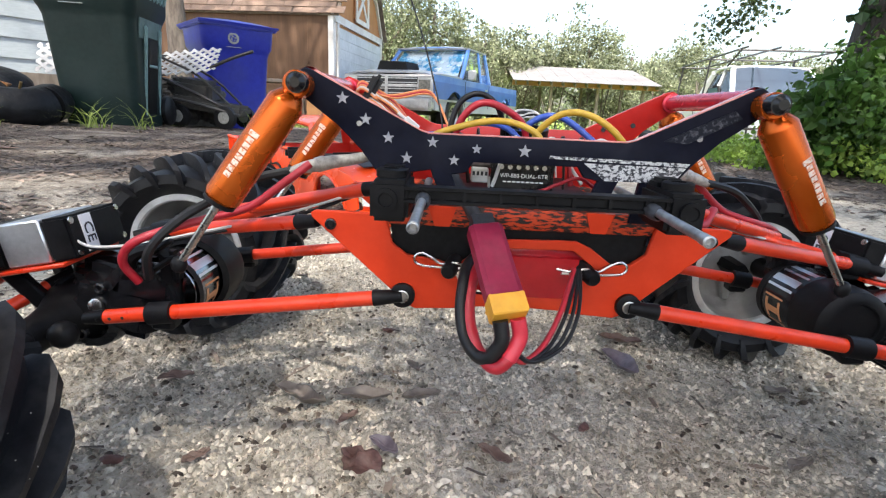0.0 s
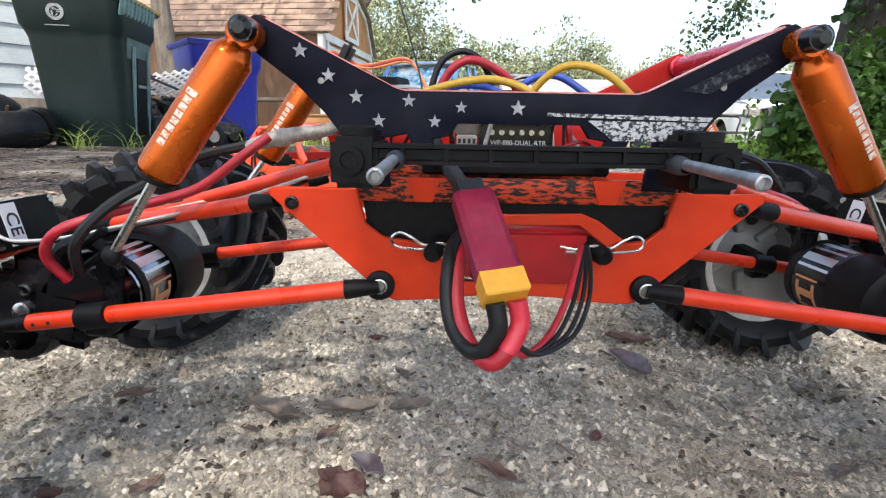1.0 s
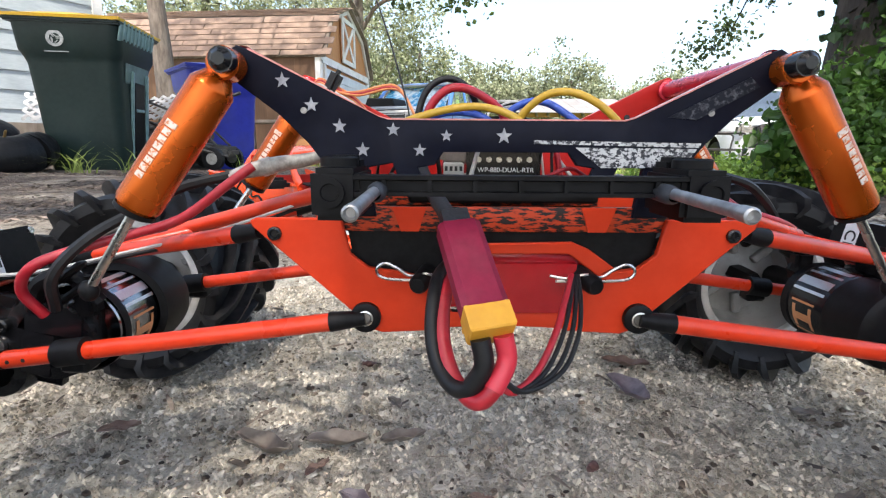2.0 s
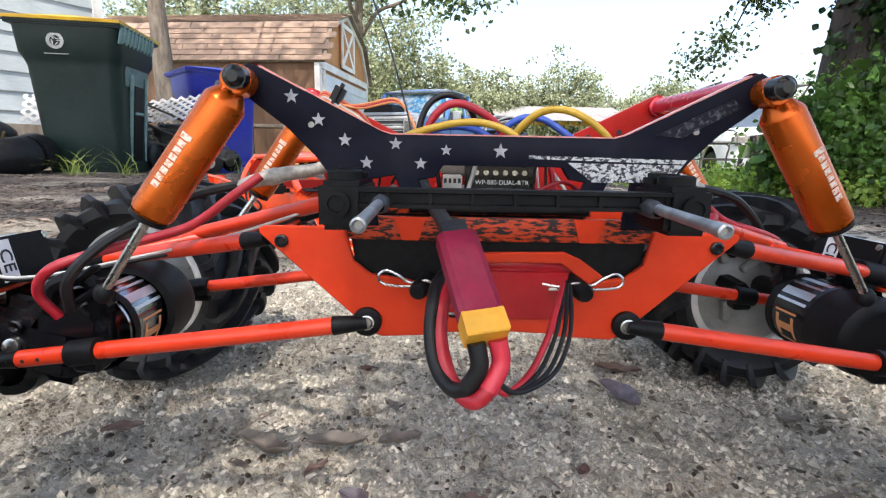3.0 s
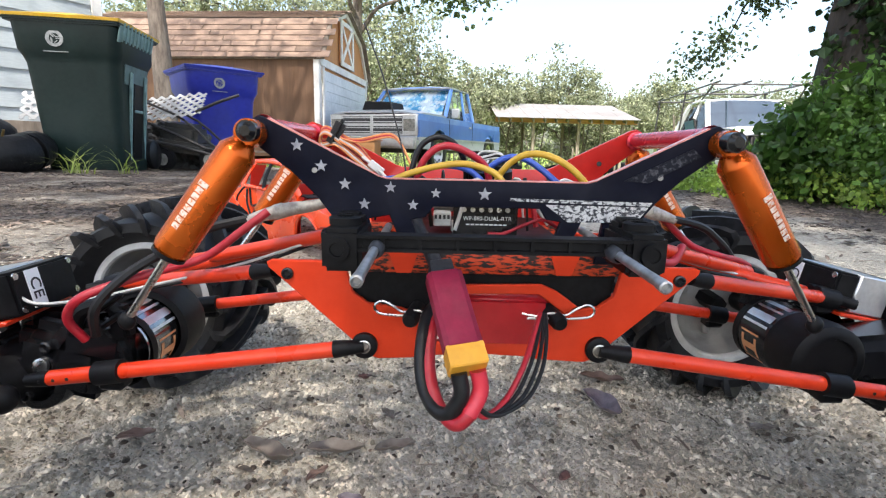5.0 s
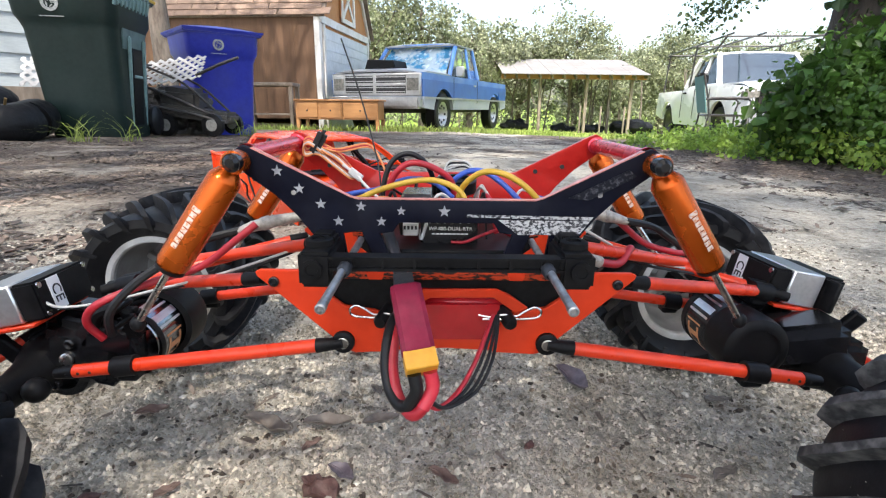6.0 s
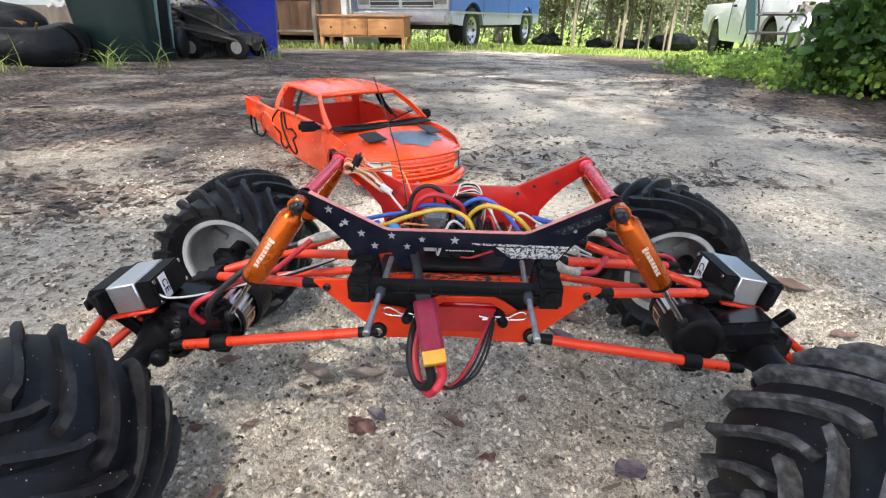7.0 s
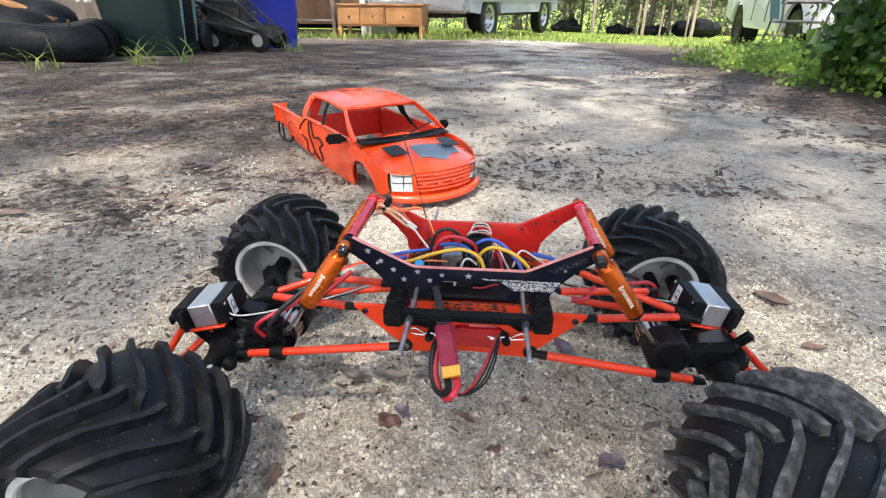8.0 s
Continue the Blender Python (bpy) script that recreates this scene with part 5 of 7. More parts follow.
tube(bm, [(-.600, -HW * 1.1, .056), (-.596, -HW * 1.1, .015)], .0023, 7, 2)
sp("rear_guard", bm, BLACKPL, shell, "black wire guard under the tail")
# outlined mark on the door and quarter panel: a plain curved shape
bm = B()
loops = ([(-.335, .100), (-.315, .108), (-.300, .090), (-.290, .070), (-.265, .074), (-.245, .064), (-.262, .052), (-.255, .030), (-.272, .018), (-.296, .030), (-.318, .018), (-.332, .030), (-.322, .052), (-.344, .064), (-.350, .080), (-.335, .100)],
         [(-.318, .100), (-.312, .075), (-.300, .052), (-.290, .030)])
for lp in loops:
    pts = [(-.392 + (a + .300) * 1.30, .052 + (z - .060) * 1.02) for a, z in lp]
    tube(bm, [(a, -(bulge(a, z) + .0008), z) for a, z in pts], .0021, 6, 4)
sp("outlined_decal", bm, BLACKPL, shell, "curved black outline decal")

# ---- trees, shrubs, grass ----
BARK = mat("grey_brown_bark", (0.085, 0.065, 0.05), (0.20, 0.165, 0.135), 22, 0.9, bump=0.9, bscale=26, stretch=(1, 1, 0.25), dirt=(0.14, 0.14, 0.12), dscale=3, damt=0.4)
BARKD = mat("dark_ridged_bark", (0.022, 0.017, 0.014), (0.075, 0.058, 0.046), 20, 0.92, bump=1.0, bscale=22, stretch=(1, 1, 0.3))
LEAF_OAK = leaf_mat("oak_leaves", (0.045, 0.070, 0.022), (0.095, 0.125, 0.045))
# Far leaves greyed and lightened: distance haze is put into their colour.
LEAF_FAR = leaf_mat("haze_paled_oak_leaves", (0.18, 0.20, 0.115), (0.31, 0.33, 0.20), vary=0.5)
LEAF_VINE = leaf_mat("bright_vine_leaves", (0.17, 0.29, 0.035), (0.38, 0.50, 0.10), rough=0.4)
# Ivy and shrub greens darkened: shade by the trunk is in their colour.
LEAF_DARK = leaf_mat("shade_toned_ivy_leaves", (0.018, 0.042, 0.012), (0.04, 0.08, 0.022), rough=0.4)
LEAF_MID = leaf_mat("shade_dimmed_shrub_leaves", (0.045, 0.105, 0.018), (0.12, 0.22, 0.042), rough=0.4, vary=0.6)
# Yellowed and lightened: the far field's sunlight is put into the green.
GRASS = leaf_mat("sun_lightened_grass_blades", (0.16, 0.225, 0.04), (0.34, 0.40, 0.10), vary=0.4)


def leaves(r, centres, spread, count, size, droop=0.0, shape="oak"):
    """Small folded leaves strewn about the centres: arrays of corners and faces."""
    c = np.array(centres, float)
    k = r.randint(0, len(c), count)
    p = c[k] + r.normal(0, 1, (count, 3)) * np.array(spread)
    s = size * r.uniform(.55, 1.35, count)
    a = r.normal(0, 1, (count, 3))
    a[:, 2] -= droop
    a /= np.linalg.norm(a, axis=1)[:, None]
    b = np.cross(a, r.normal(0, 1, (count, 3)))
    b /= np.linalg.norm(b, axis=1)[:, None]
    nrm = np.cross(a, b)
    w = .34 if shape == "oak" else .48
    A, Bv, N = a * s[:, None], b * s[:, None] * w, nrm * s[:, None] * .12
    V = np.stack([p, p + A * .35 + Bv + N, p + A, p + A * .35 - Bv + N, p + A * .7 + Bv * .7 + N, p + A * .7 - Bv * .7 + N], 1).reshape(-1, 3)
    i = np.arange(count)[:, None] * 6
    F1 = np.concatenate([i + [0, 2, 4, 1], i + [0, 3, 5, 2]], 1).reshape(-1, 4)
    return V, F1


def limb_points(r, base, tip, wob, n=5):
    base, tip = Vector(base), Vector(tip)
    return [base.lerp(tip, i / n) + Vector(r.normal(0, wob, 3)) * (0 if i == 0 else 1) for i in range(n + 1)]


def tree(name, x, y, height, trunk_r, crown, seed, bark, leaf, label, n_leaves, size, limbs=9, lean=(0, 0), bare=.35, group="", shape="oak", droop=0.0, clumps=5, spread=.22):
    """Tapered trunk, limbs from it, and an uneven crown of leaf clumps about the limbs' ends. crown: (rx, ry, rz, dx, dy, z of the middle)."""
    r = np.random.RandomState(seed)
    g = on(x, y)
    t = empty(name, g, label, "tree", group)
    top = g + Vector((lean[0], lean[1], height * .8))
    pts = limb_points(r, g - Vector((0, 0, .1)), top, trunk_r * .35)
    bm = tube(B(), pts, trunk_r, 14, 4, trunk_r * .35)
    for v in bm.verts:
        h = max(0, 1 - (v.co.z - g.z) / (trunk_r * 4))
        q = v.co - g
        v.co += Vector((q.x, q.y, 0)) * h * h * .35 + Vector((q.x, q.y, 0)) * noise.noise(v.co * 3 / max(.2, trunk_r)) * .18
    part("trunk", bm, bark, t)
    rx, ry, rz, dx, dy, cz = crown
    ends = []
    for k in range(limbs):
        while True:
            q = r.uniform(-1, 1, 3)
            if .25 < np.linalg.norm(q) < 1:
                break
        tip = g + Vector((dx + q[0] * rx, dy + q[1] * ry, cz + q[2] * rz))
        s = pts[0].lerp(pts[-1], bare + (.98 - bare) * r.rand())
        lp = limb_points(r, s, tip, .06 * (tip - s).length ** .5)
        part("limb", tube(B(), lp, trunk_r * .32, 7, 3, trunk_r * .06), bark, t)
        ends += [lp[-1], lp[-2], lp[-1].lerp(lp[-2], .5)]
        for _ in range(clumps):
            ends.append(lp[-1] + Vector(r.normal(0, 1, 3)) * (.32 * min(rx, rz)))
    V, F1 = leaves(r, [tuple(e) for e in ends], [max(rx, ry) * spread, max(rx, ry) * spread, rz * spread], n_leaves, size, droop, shape)
    soup("crown", V, F1, leaf, t)
    return t


# oak by the drive: its crown overhangs and shades the near ground
oak = tree("oak_tree", 2.80, 2.98, 8.5, .33, (5.8, 6.4, 1.4, -3.4, -5.0, 7.6), 12, BARKD, LEAF_OAK, "big dark oak trunk wrapped in vines beside the drive", 25000, .16, limbs=42, bare=.55, spread=.12)
# a low spray of leaves that hangs into view from it
r = np.random.RandomState(8)
spray = limb_points(r, (2.9, 3.4, 3.4), (3.28, 5.9, 1.45), .06)
part("limb", tube(B(), spray, .03, 6, 4, .006), BARKD, oak)
V, F1 = leaves(r, [tuple(p + Vector(r.normal(0, .12, 3))) for p in spray[3:] for _ in range(4)], (.10, .10, .12), 1300, .055, .6)
soup("hanging_leaves", V, F1, LEAF_OAK, oak)
tree("oak_tree", -3.64, 7.0, 9.0, .135, (3.6, 3.0, 1.3, .8, .9, 7.4), 5, BARK, LEAF_OAK, "grey oak trunk rising beside the shed", 11000, .13, limbs=16, bare=.6)
pine = tree("pine_tree", -2.18, 14.6, 11, .2, (2.8, 2.0, 1.2, 1.6, -.5, 5.4), 9, BARK, LEAF_OAK, "tall tree behind the shed with sparse drooping boughs", 1900, .18, limbs=12, bare=.4, droop=.4)

rr = np.random.RandomState(21)
row = [(-16, 21, 8.5), (-12.5, 24, 8), (-9, 20.5, 8.5), (-6.2, 23, 8.4), (-3.2, 20.5, 7.6), (-.9, 22.5, 6.0), (1.2, 23.0, 4.9), (3.8, 26.5, 4.7), (6.4, 25.5, 5.3), (8.8, 26.5, 5.2), (11.4, 27, 5.0), (14.2, 27, 4.5), (17, 26.5, 4.4), (20.5, 26, 4.6), (24.5, 25, 5), (29, 26, 5.5), (2.4, 29, 5.0), (-5, 28, 8.6), (12.8, 30, 5.2), (18.6, 31, 5.0)]
for k, (x, y, h) in enumerate(row):
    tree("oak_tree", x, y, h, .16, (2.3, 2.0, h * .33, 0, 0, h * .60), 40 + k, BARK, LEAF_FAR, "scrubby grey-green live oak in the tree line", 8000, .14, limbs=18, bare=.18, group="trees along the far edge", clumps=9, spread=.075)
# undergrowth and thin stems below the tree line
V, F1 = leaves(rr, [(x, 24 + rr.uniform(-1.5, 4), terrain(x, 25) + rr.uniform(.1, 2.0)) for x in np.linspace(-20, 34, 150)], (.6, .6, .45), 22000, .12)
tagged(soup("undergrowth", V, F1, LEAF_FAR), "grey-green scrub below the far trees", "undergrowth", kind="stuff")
bm = B()
for k in range(90):
    x, y = rr.uniform(-8, 22), rr.uniform(20.5, 26)
    g = on(x, y)
    tube(bm, [g, g + Vector((rr.normal(0, .15), 0, 1.3)), g + Vector((rr.normal(0, .3), 0, 2.6))], rr.uniform(.025, .06), 6, 2, .02)
tagged(part("sapling_stems", bm, BARK), "thin grey stems of scrub oaks", "stems", kind="stuff")
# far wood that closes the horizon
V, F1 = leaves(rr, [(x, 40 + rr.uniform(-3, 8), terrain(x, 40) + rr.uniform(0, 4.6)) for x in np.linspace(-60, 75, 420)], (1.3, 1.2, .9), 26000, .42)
tagged(soup("far_wood", V, F1, LEAF_FAR), "grey-green wood closing the distance, haze mixed into its colour", "wood", kind="stuff")


def blades(r, name, spots, n, h, w, material, label, kind="stuff", category="grass", bend=(.2, 1.3)):
    """Bent tapering blades about the spots."""
    V, Fc = [], []
    for k in range(n):
        cx, cy, rad = spots[r.randint(len(spots))]
        x, y = cx + r.normal(0, rad), cy + r.normal(0, rad)
        z = terrain(x, y) - .005
        a, hh, lean = r.uniform(0, 6.283), h * r.uniform(.4, 1.25), r.uniform(*bend)
        d, s = np.array((math.cos(a), math.sin(a), 0)), np.array((-math.sin(a), math.cos(a), 0)) * w * r.uniform(.6, 1.3)
        p = np.array((x, y, z))
        b = len(V)
        for k2, (q, thin) in enumerate(((0, .8), (.38, 1.0), (.72, .75), (1, .1))):
            c = p + d * hh * lean * q * q * .85 + (0, 0, hh * (q - .42 * min(lean, 1.6) * q * q))
            V += [c - s * thin, c + s * thin]
            if k2:
                Fc.append((b + 2 * k2 - 2, b + 2 * k2 - 1, b + 2 * k2 + 1, b + 2 * k2))
    ob = soup(name, V, Fc, material)
    return tagged(ob, label, category, kind=kind)


blades(rr, "field_grass", [(x, y, .7) for x in np.linspace(-3, 14, 24) for y in (13.5, 15, 17, 19.5)], 9000, .09, .012, GRASS, "grass beyond the drive, sunlight put into its colour")
blades(rr, "verge_grass", [(-3.2, 8.7, .35), (-2.4, 8.9, .4), (-1.4, 8.8, .35), (-.6, 8.6, .3), (.6, 9.4, .35), (1.3, 10.4, .4), (2.0, 10.8, .5), (-3.4, 7.2, .2), (3.2, 9.2, .5), (3.4, 7.4, .4), (-.2, 9.9, .5)], 2200, .15, .007, GRASS, "long grass round the desk and the parked pickup")
for gx, gy, n in ((-2.12, 3.05, 60), (-1.95, 3.25, 34), (-2.5, 2.75, 30), (-1.72, 4.72, 40), (-2.9, 2.7, 24), (-1.9, 4.9, 26)):
    blades(rr, "grass_tuft", [(gx, gy, .045)], n // 2, .21, .0036, GRASS, "tuft of long green grass blades", "", "grass", (.5, 1.9))

# shrubs and vines by the oak
r = np.random.RandomState(17)
herb, mid, high = [], [], []
for k in range(260):
    t, d = r.rand(), r.rand() ** .8
    x0, y0 = 1.66 + .10 * t, 1.70 + 3.3 * t
    x, y = x0 + 1.1 * d, y0 - .25 * d
    herb.append((x, y, terrain(x, y) + .02 + r.rand() * (.07 + .22 * d * (1.15 - .6 * t))))
for k in range(150):
    x, y = 1.95 + .9 * r.rand(), 1.9 + 1.1 * r.rand()
    mid.append((x, y, r.uniform(.02, .22 + .40 * max(0, x - y * .72 - .15))))
for k in range(150):
    a, z = r.uniform(2.2, 5.9), r.uniform(.05, 2.0)
    high.append((2.74 + .39 * math.cos(a), 2.97 + .39 * math.sin(a), z))
for k in range(110):
    x = 1.95 + .5 * r.rand()
    mid.append((x, 2.45 + .5 * r.rand(), r.uniform(.10, .25 + .75 * (x - 1.9) * 1.3)))
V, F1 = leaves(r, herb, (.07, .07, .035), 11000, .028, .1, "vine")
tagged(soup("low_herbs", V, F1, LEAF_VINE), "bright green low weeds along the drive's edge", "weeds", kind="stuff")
V, F1 = leaves(r, mid, (.10, .10, .08), 14000, .031, .3, "vine")
tagged(soup("shrub_leaves", V, F1, LEAF_MID), "broad-leaved green shrub and vine", "shrub", kind="stuff")
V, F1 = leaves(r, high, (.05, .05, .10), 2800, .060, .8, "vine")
tagged(soup("ivy", V, F1, LEAF_DARK), "ivy leaves climbing the oak's trunk, shade put into their green", "ivy", kind="stuff")
big = [(1.80 + .42 * q, 2.55 + .25 * r.rand(), .12 + .52 * r.rand() * (.35 + .65 * q)) for q in r.rand(70)]
V, F1 = leaves(r, big, (.06, .06, .06), 900, .066, .9, "vine")
tagged(soup("vine_leaves", V, F1, LEAF_MID), "large drooping green vine leaves beside the trunk", "vine", kind="stuff")
bm = B()
for k in range(26):
    p = Vector(mid[k * 3])
    g = on(p.x + r.normal(0, .1), p.y + r.normal(0, .1))
    tube(bm, [g, g.lerp(p, .5) + Vector((r.normal(0, .04), r.normal(0, .04), .03)), p], .006, 5, 3, .002)
tagged(part("shrub_stems", bm, BARK), "thin brown shrub stems", "stems", kind="stuff")

# ---- yard things ----
SIDING = mat("white_painted_siding", (0.36, 0.40, 0.415), (0.43, 0.47, 0.48), 14, 0.6, dirt=(0.30, 0.325, 0.33), dscale=2.5, damt=0.35, bump=0.1, bscale=40, stretch=(1, 1, 6))
# Weathered brown, darkened further: the trees' shade is put into the colour.
PLYW = mat("weathered_shade_darkened_ply", (0.10, 0.050, 0.024), (0.155, 0.082, 0.040), 9, 0.75, dirt=(0.075, 0.040, 0.022), dscale=1.6, damt=0.5, stretch=(1, 1, 0.12), bump=0.15, bscale=30)
PLYO = mat("orange_brown_gable", (0.40, 0.17, 0.055), (0.48, 0.22, 0.075), 9, 0.7, dirt=(0.3, 0.13, 0.05), dscale=2, damt=0.4, stretch=(1, 1, 0.2))
TRIMW = mat("white_trim_paint", (0.66, 0.64, 0.60), (0.76, 0.74, 0.70), 20, 0.55, dirt=(0.42, 0.37, 0.3), dscale=3, damt=0.45)
DOORW = mat("pale_grey_door_paint", (0.55, 0.58, 0.59), (0.66, 0.68, 0.69), 12, 0.5, dirt=(0.38, 0.4, 0.4), dscale=2, damt=0.35)
SHINGLE = mat("brown_asphalt_shingle", (0.19, 0.125, 0.088), (0.27, 0.185, 0.135), 60, 0.9, piece=0.07, bump=0.3, bscale=200, dirt=(0.17, 0.11, 0.08), dscale=1.5, damt=0.4)
WOODOLD = mat("old_grey_wood", (0.15, 0.12, 0.09), (0.27, 0.22, 0.175), 14, 0.85, stretch=(1, 1, 0.2), bump=0.3, bscale=40, dirt=(0.08, 0.06, 0.05), dscale=3, damt=0.5)
PINE = mat("varnished_pine", (0.30, 0.135, 0.045), (0.40, 0.195, 0.07), 12, 0.5, stretch=(0.15, 1, 1), dirt=(0.28, 0.13, 0.05), dscale=3, damt=0.45)
BINGREEN = mat("dark_green_bin_plastic", (0.004, 0.014, 0.013), (0.007, 0.019, 0.018), 30, 0.45, dirt=(0.018, 0.03, 0.028), dscale=4, damt=0.4, spec=0.3)
BINLID = mat("yellow_lid_plastic", (0.62, 0.36, 0.015), (0.7, 0.42, 0.03), 30, 0.45, dirt=(0.4, 0.25, 0.05), dscale=5, damt=0.4)
BINEDGE = mat("faded_grey_green_plastic", (0.16, 0.26, 0.26), (0.24, 0.36, 0.36), 20, 0.5, dirt=(0.1, 0.15, 0.15), dscale=6, damt=0.4)
# Faded plastic, with the sky light on the bin's side painted in.
BINSIDELIT = mat("faded_skylit_green_plastic", (0.07, 0.115, 0.11), (0.11, 0.165, 0.16), 14, 0.5, dirt=(0.03, 0.05, 0.05), dscale=9, damt=0.5)
BINBLUE = mat("blue_bin_plastic", (0.012, 0.022, 0.30), (0.018, 0.032, 0.37), 20, 0.40, dirt=(0.05, 0.06, 0.22), dscale=4, damt=0.35)
WORNWHITE = mat("worn_white_stencil", (0.20, 0.21, 0.21), (0.34, 0.35, 0.35), 60, 0.6)
LATTICE = mat("white_vinyl_lattice", (0.44, 0.44, 0.43), (0.55, 0.55, 0.54), 20, 0.5, dirt=(0.38, 0.36, 0.33), dscale=8, damt=0.4)
BLACKBAG = mat("black_tarp", (0.005, 0.0055, 0.007), (0.009, 0.010, 0.012), 20, 0.48, bump=0.5, bscale=9, dirt=(0.016, 0.016, 0.017), dscale=4, damt=0.4, spec=0.16)
BRASSY = mat("dull_brass", (0.3, 0.2, 0.08), (0.4, 0.28, 0.12), 60, 0.4, 0.8)
IRON = mat("dull_black_metal", (0.02, 0.02, 0.021), (0.045, 0.044, 0.043), 40, 0.5, dirt=(0.10, 0.075, 0.055), dscale=9, damt=0.4)


def at(m, bm):
    bmesh.ops.transform(bm, matrix=m, verts=bm.verts)
    return bm


def wheelie_bin(name, m, w, d, h, body_mat, lid_mat, label, dark_panel):
    """A two-wheeled refuse cart: tapered ribbed body, rim, lid, hinge bar, wheels. Local x across, -y the face."""
    t = empty(name, m.translation, label, "bin")
    bm = B()
    secs = [(.0, .73, .73), (.03, .745, .745), (.30, .79, .79), (h * .66, .87, .87), (h * .70, .91, .90), (h * .735, .965, .95), (h * .90, 1.0, 1.0)]
    rings = []
    for z, kx, ky in secs:
        x, y, c = w / 2 * kx, d / 2 * ky, .075
        ring = [(sx * (x - c) + c * math.cos(radians(q + k * 18)), sy * (y - c) + c * math.sin(radians(q + k * 18))) for sx, sy, q in ((-1, -1, 180), (1, -1, 270), (1, 1, 0), (-1, 1, 90)) for k in range(6)]
        rings.append([bm.verts.new((px, py, z)) for px, py in ring])
    nr = len(rings[0])
    for a, b in zip(rings, rings[1:]):
        for i in range(nr):
            bm.faces.new((a[i], a[(i + 1) % nr], b[(i + 1) % nr], b[i]))
    bm.faces.new(rings[0])
    bm.faces.new(rings[-1])
    body = part("body", at(m, bm), body_mat, t)
    bm = box(B(), (0, 0, h * .905), (w * 1.06, d * 1.06, .035), .012, 2)
    part("rim", at(m, bm), body_mat, body)
    bm = sheet(B(), lambda u, v: Vector(((u - .5) * w * 1.08, (v - .5) * d * 1.10, h * .93 + .05 * math.sin(u * math.pi) ** .6 * math.sin(v * math.pi) ** .5)), 10, 10, .02)
    lid = part("lid", at(m, bm), lid_mat, t)
    bm = B()
    tube(bm, [(-w * .4, d * .55, h * .9), (-w * .42, d * .64, h * .93), (0, d * .66, h * .93), (w * .42, d * .64, h * .93), (w * .4, d * .55, h * .9)], .016, 8, 4)
    part("handle_bar", at(m, bm), body_mat, t)
    for s in (-1, 1):
        bm = lathe(B(), [(0, 0), (0, .10), (.015, .12), (.045, .12), (.06, .10), (.06, 0)], (s * (w * .36), d * .42, .12), (s, 0, 0), 24)
        part("wheel", at(m, bm), RUBBER, t)
    # pale round emblem with a line of print, both plain
    bm = lathe(B(), [(0, .034), (.003, .034), (.003, .054), (0, .054)], (-.06, -d * .487, h * .80), (0, -1, 0), 28)
    for k in range(7):
        box(bm, Matrix.Translation((-.06 + .03 * math.cos(k * 1.7) * .7, -d * .49, h * .80 + .022 * math.sin(k * 1.7))) @ Matrix.Rotation(k * .8, 4, "Y"), (.024, .003, .006))
    box(bm, (-.06, -d * .485, h * .725), (.15, .003, .006))
    part("emblem", at(m, bm), WORNWHITE, body, "pale round emblem and a bar of print")
    if dark_panel:
        bm = box(B(), pose(w * .410, d * .02, h * .33, 0, 6, 0), (.016, .17, h * .50), .004)
        part("slot_panel", at(m, bm), BLACKPL, body, "dark recessed lift slot")
        bm = box(B(), (w * .432, d * .02, h * .40), (.02, .15, .022), .006)
        part("lift_bar", at(m, bm), BINEDGE, body, "pale lift bar")
        bm = box(B(), pose(w * .437, d * .02, h * .63, 0, 6, 0), (.012, d * .60, h * .13), .010, 2)
        part("pale_side_panel", at(m, bm), BINSIDELIT, body, "faded grey-green shoulder with sky light put into its colour")
        bm = B()
        for k in range(9):
            box(bm, pose(w * .515, -d * .4 + k * d * .09, h * .865, 0, 14, 0), (.012, .018, .13), .003)
        box(bm, pose(w * .50, -d * .03, h * .865, 0, 14, 0), (.012, d * .86, .14), .003)
        part("side_grip", at(m, bm), BINEDGE, body, "faded ribbed side grip")
        for dy in (-.16, .20):
            bm = box(B(), pose(w * .412, d * (.02 + dy * 1.05), h * .36, 0, 6, 0), (.022, .035, h * .58), .008, 2)
            part("side_rib", at(m, bm), BINEDGE, body)
    return t


m = Matrix.Translation(on(-2.60, 4.00, .0)) @ Matrix.Rotation(radians(10), 4, "Z")
wheelie_bin("wheeled_bin", m, .68, .70, 1.13, BINGREEN, BINLID, "dark green wheeled refuse bin with a yellow lid", True)
m = Matrix.Translation(on(-2.35, 5.54, .0)) @ Matrix.Rotation(radians(42), 4, "Z")
wheelie_bin("wheeled_bin", m, .72, .68, 1.09, BINBLUE, BINBLUE, "blue wheeled recycling bin with a closed lid", False)

# black bagged heap and inner tube beside the green bin
tb = empty("inner_tube", on(-3.05, 3.25), "black rubber inner tube lying by the bin", "inner tube")
bm = B()
pts = [Vector((-3.18 + .42 * math.cos(a) * 1.15, 3.42 + .30 * math.sin(a), terrain(-3.1, 3.4) + .12 + .02 * math.sin(a * 3))) for a in np.linspace(0, math.tau, 25)]
part("ring", tube(bm, pts, .125, 14, 3), BLACKBAG, tb)
part("valve_stem", cyl(B(), (-2.74, 3.28, terrain(-3.1, 3.4) + .20), (-2.70, 3.26, terrain(-3.1, 3.4) + .26), .008, seg=8), BRASSY, tb)
hp = empty("tarp_heap", on(-3.75, 3.75), "crumpled black tarpaulin heap by the house", "tarp")
bm = B()
bmesh.ops.create_icosphere(bm, subdivisions=4, radius=1, matrix=Matrix.Translation(on(-3.85, 3.9, .14)) @ Matrix.Diagonal((.62, .45, .32, 1)))
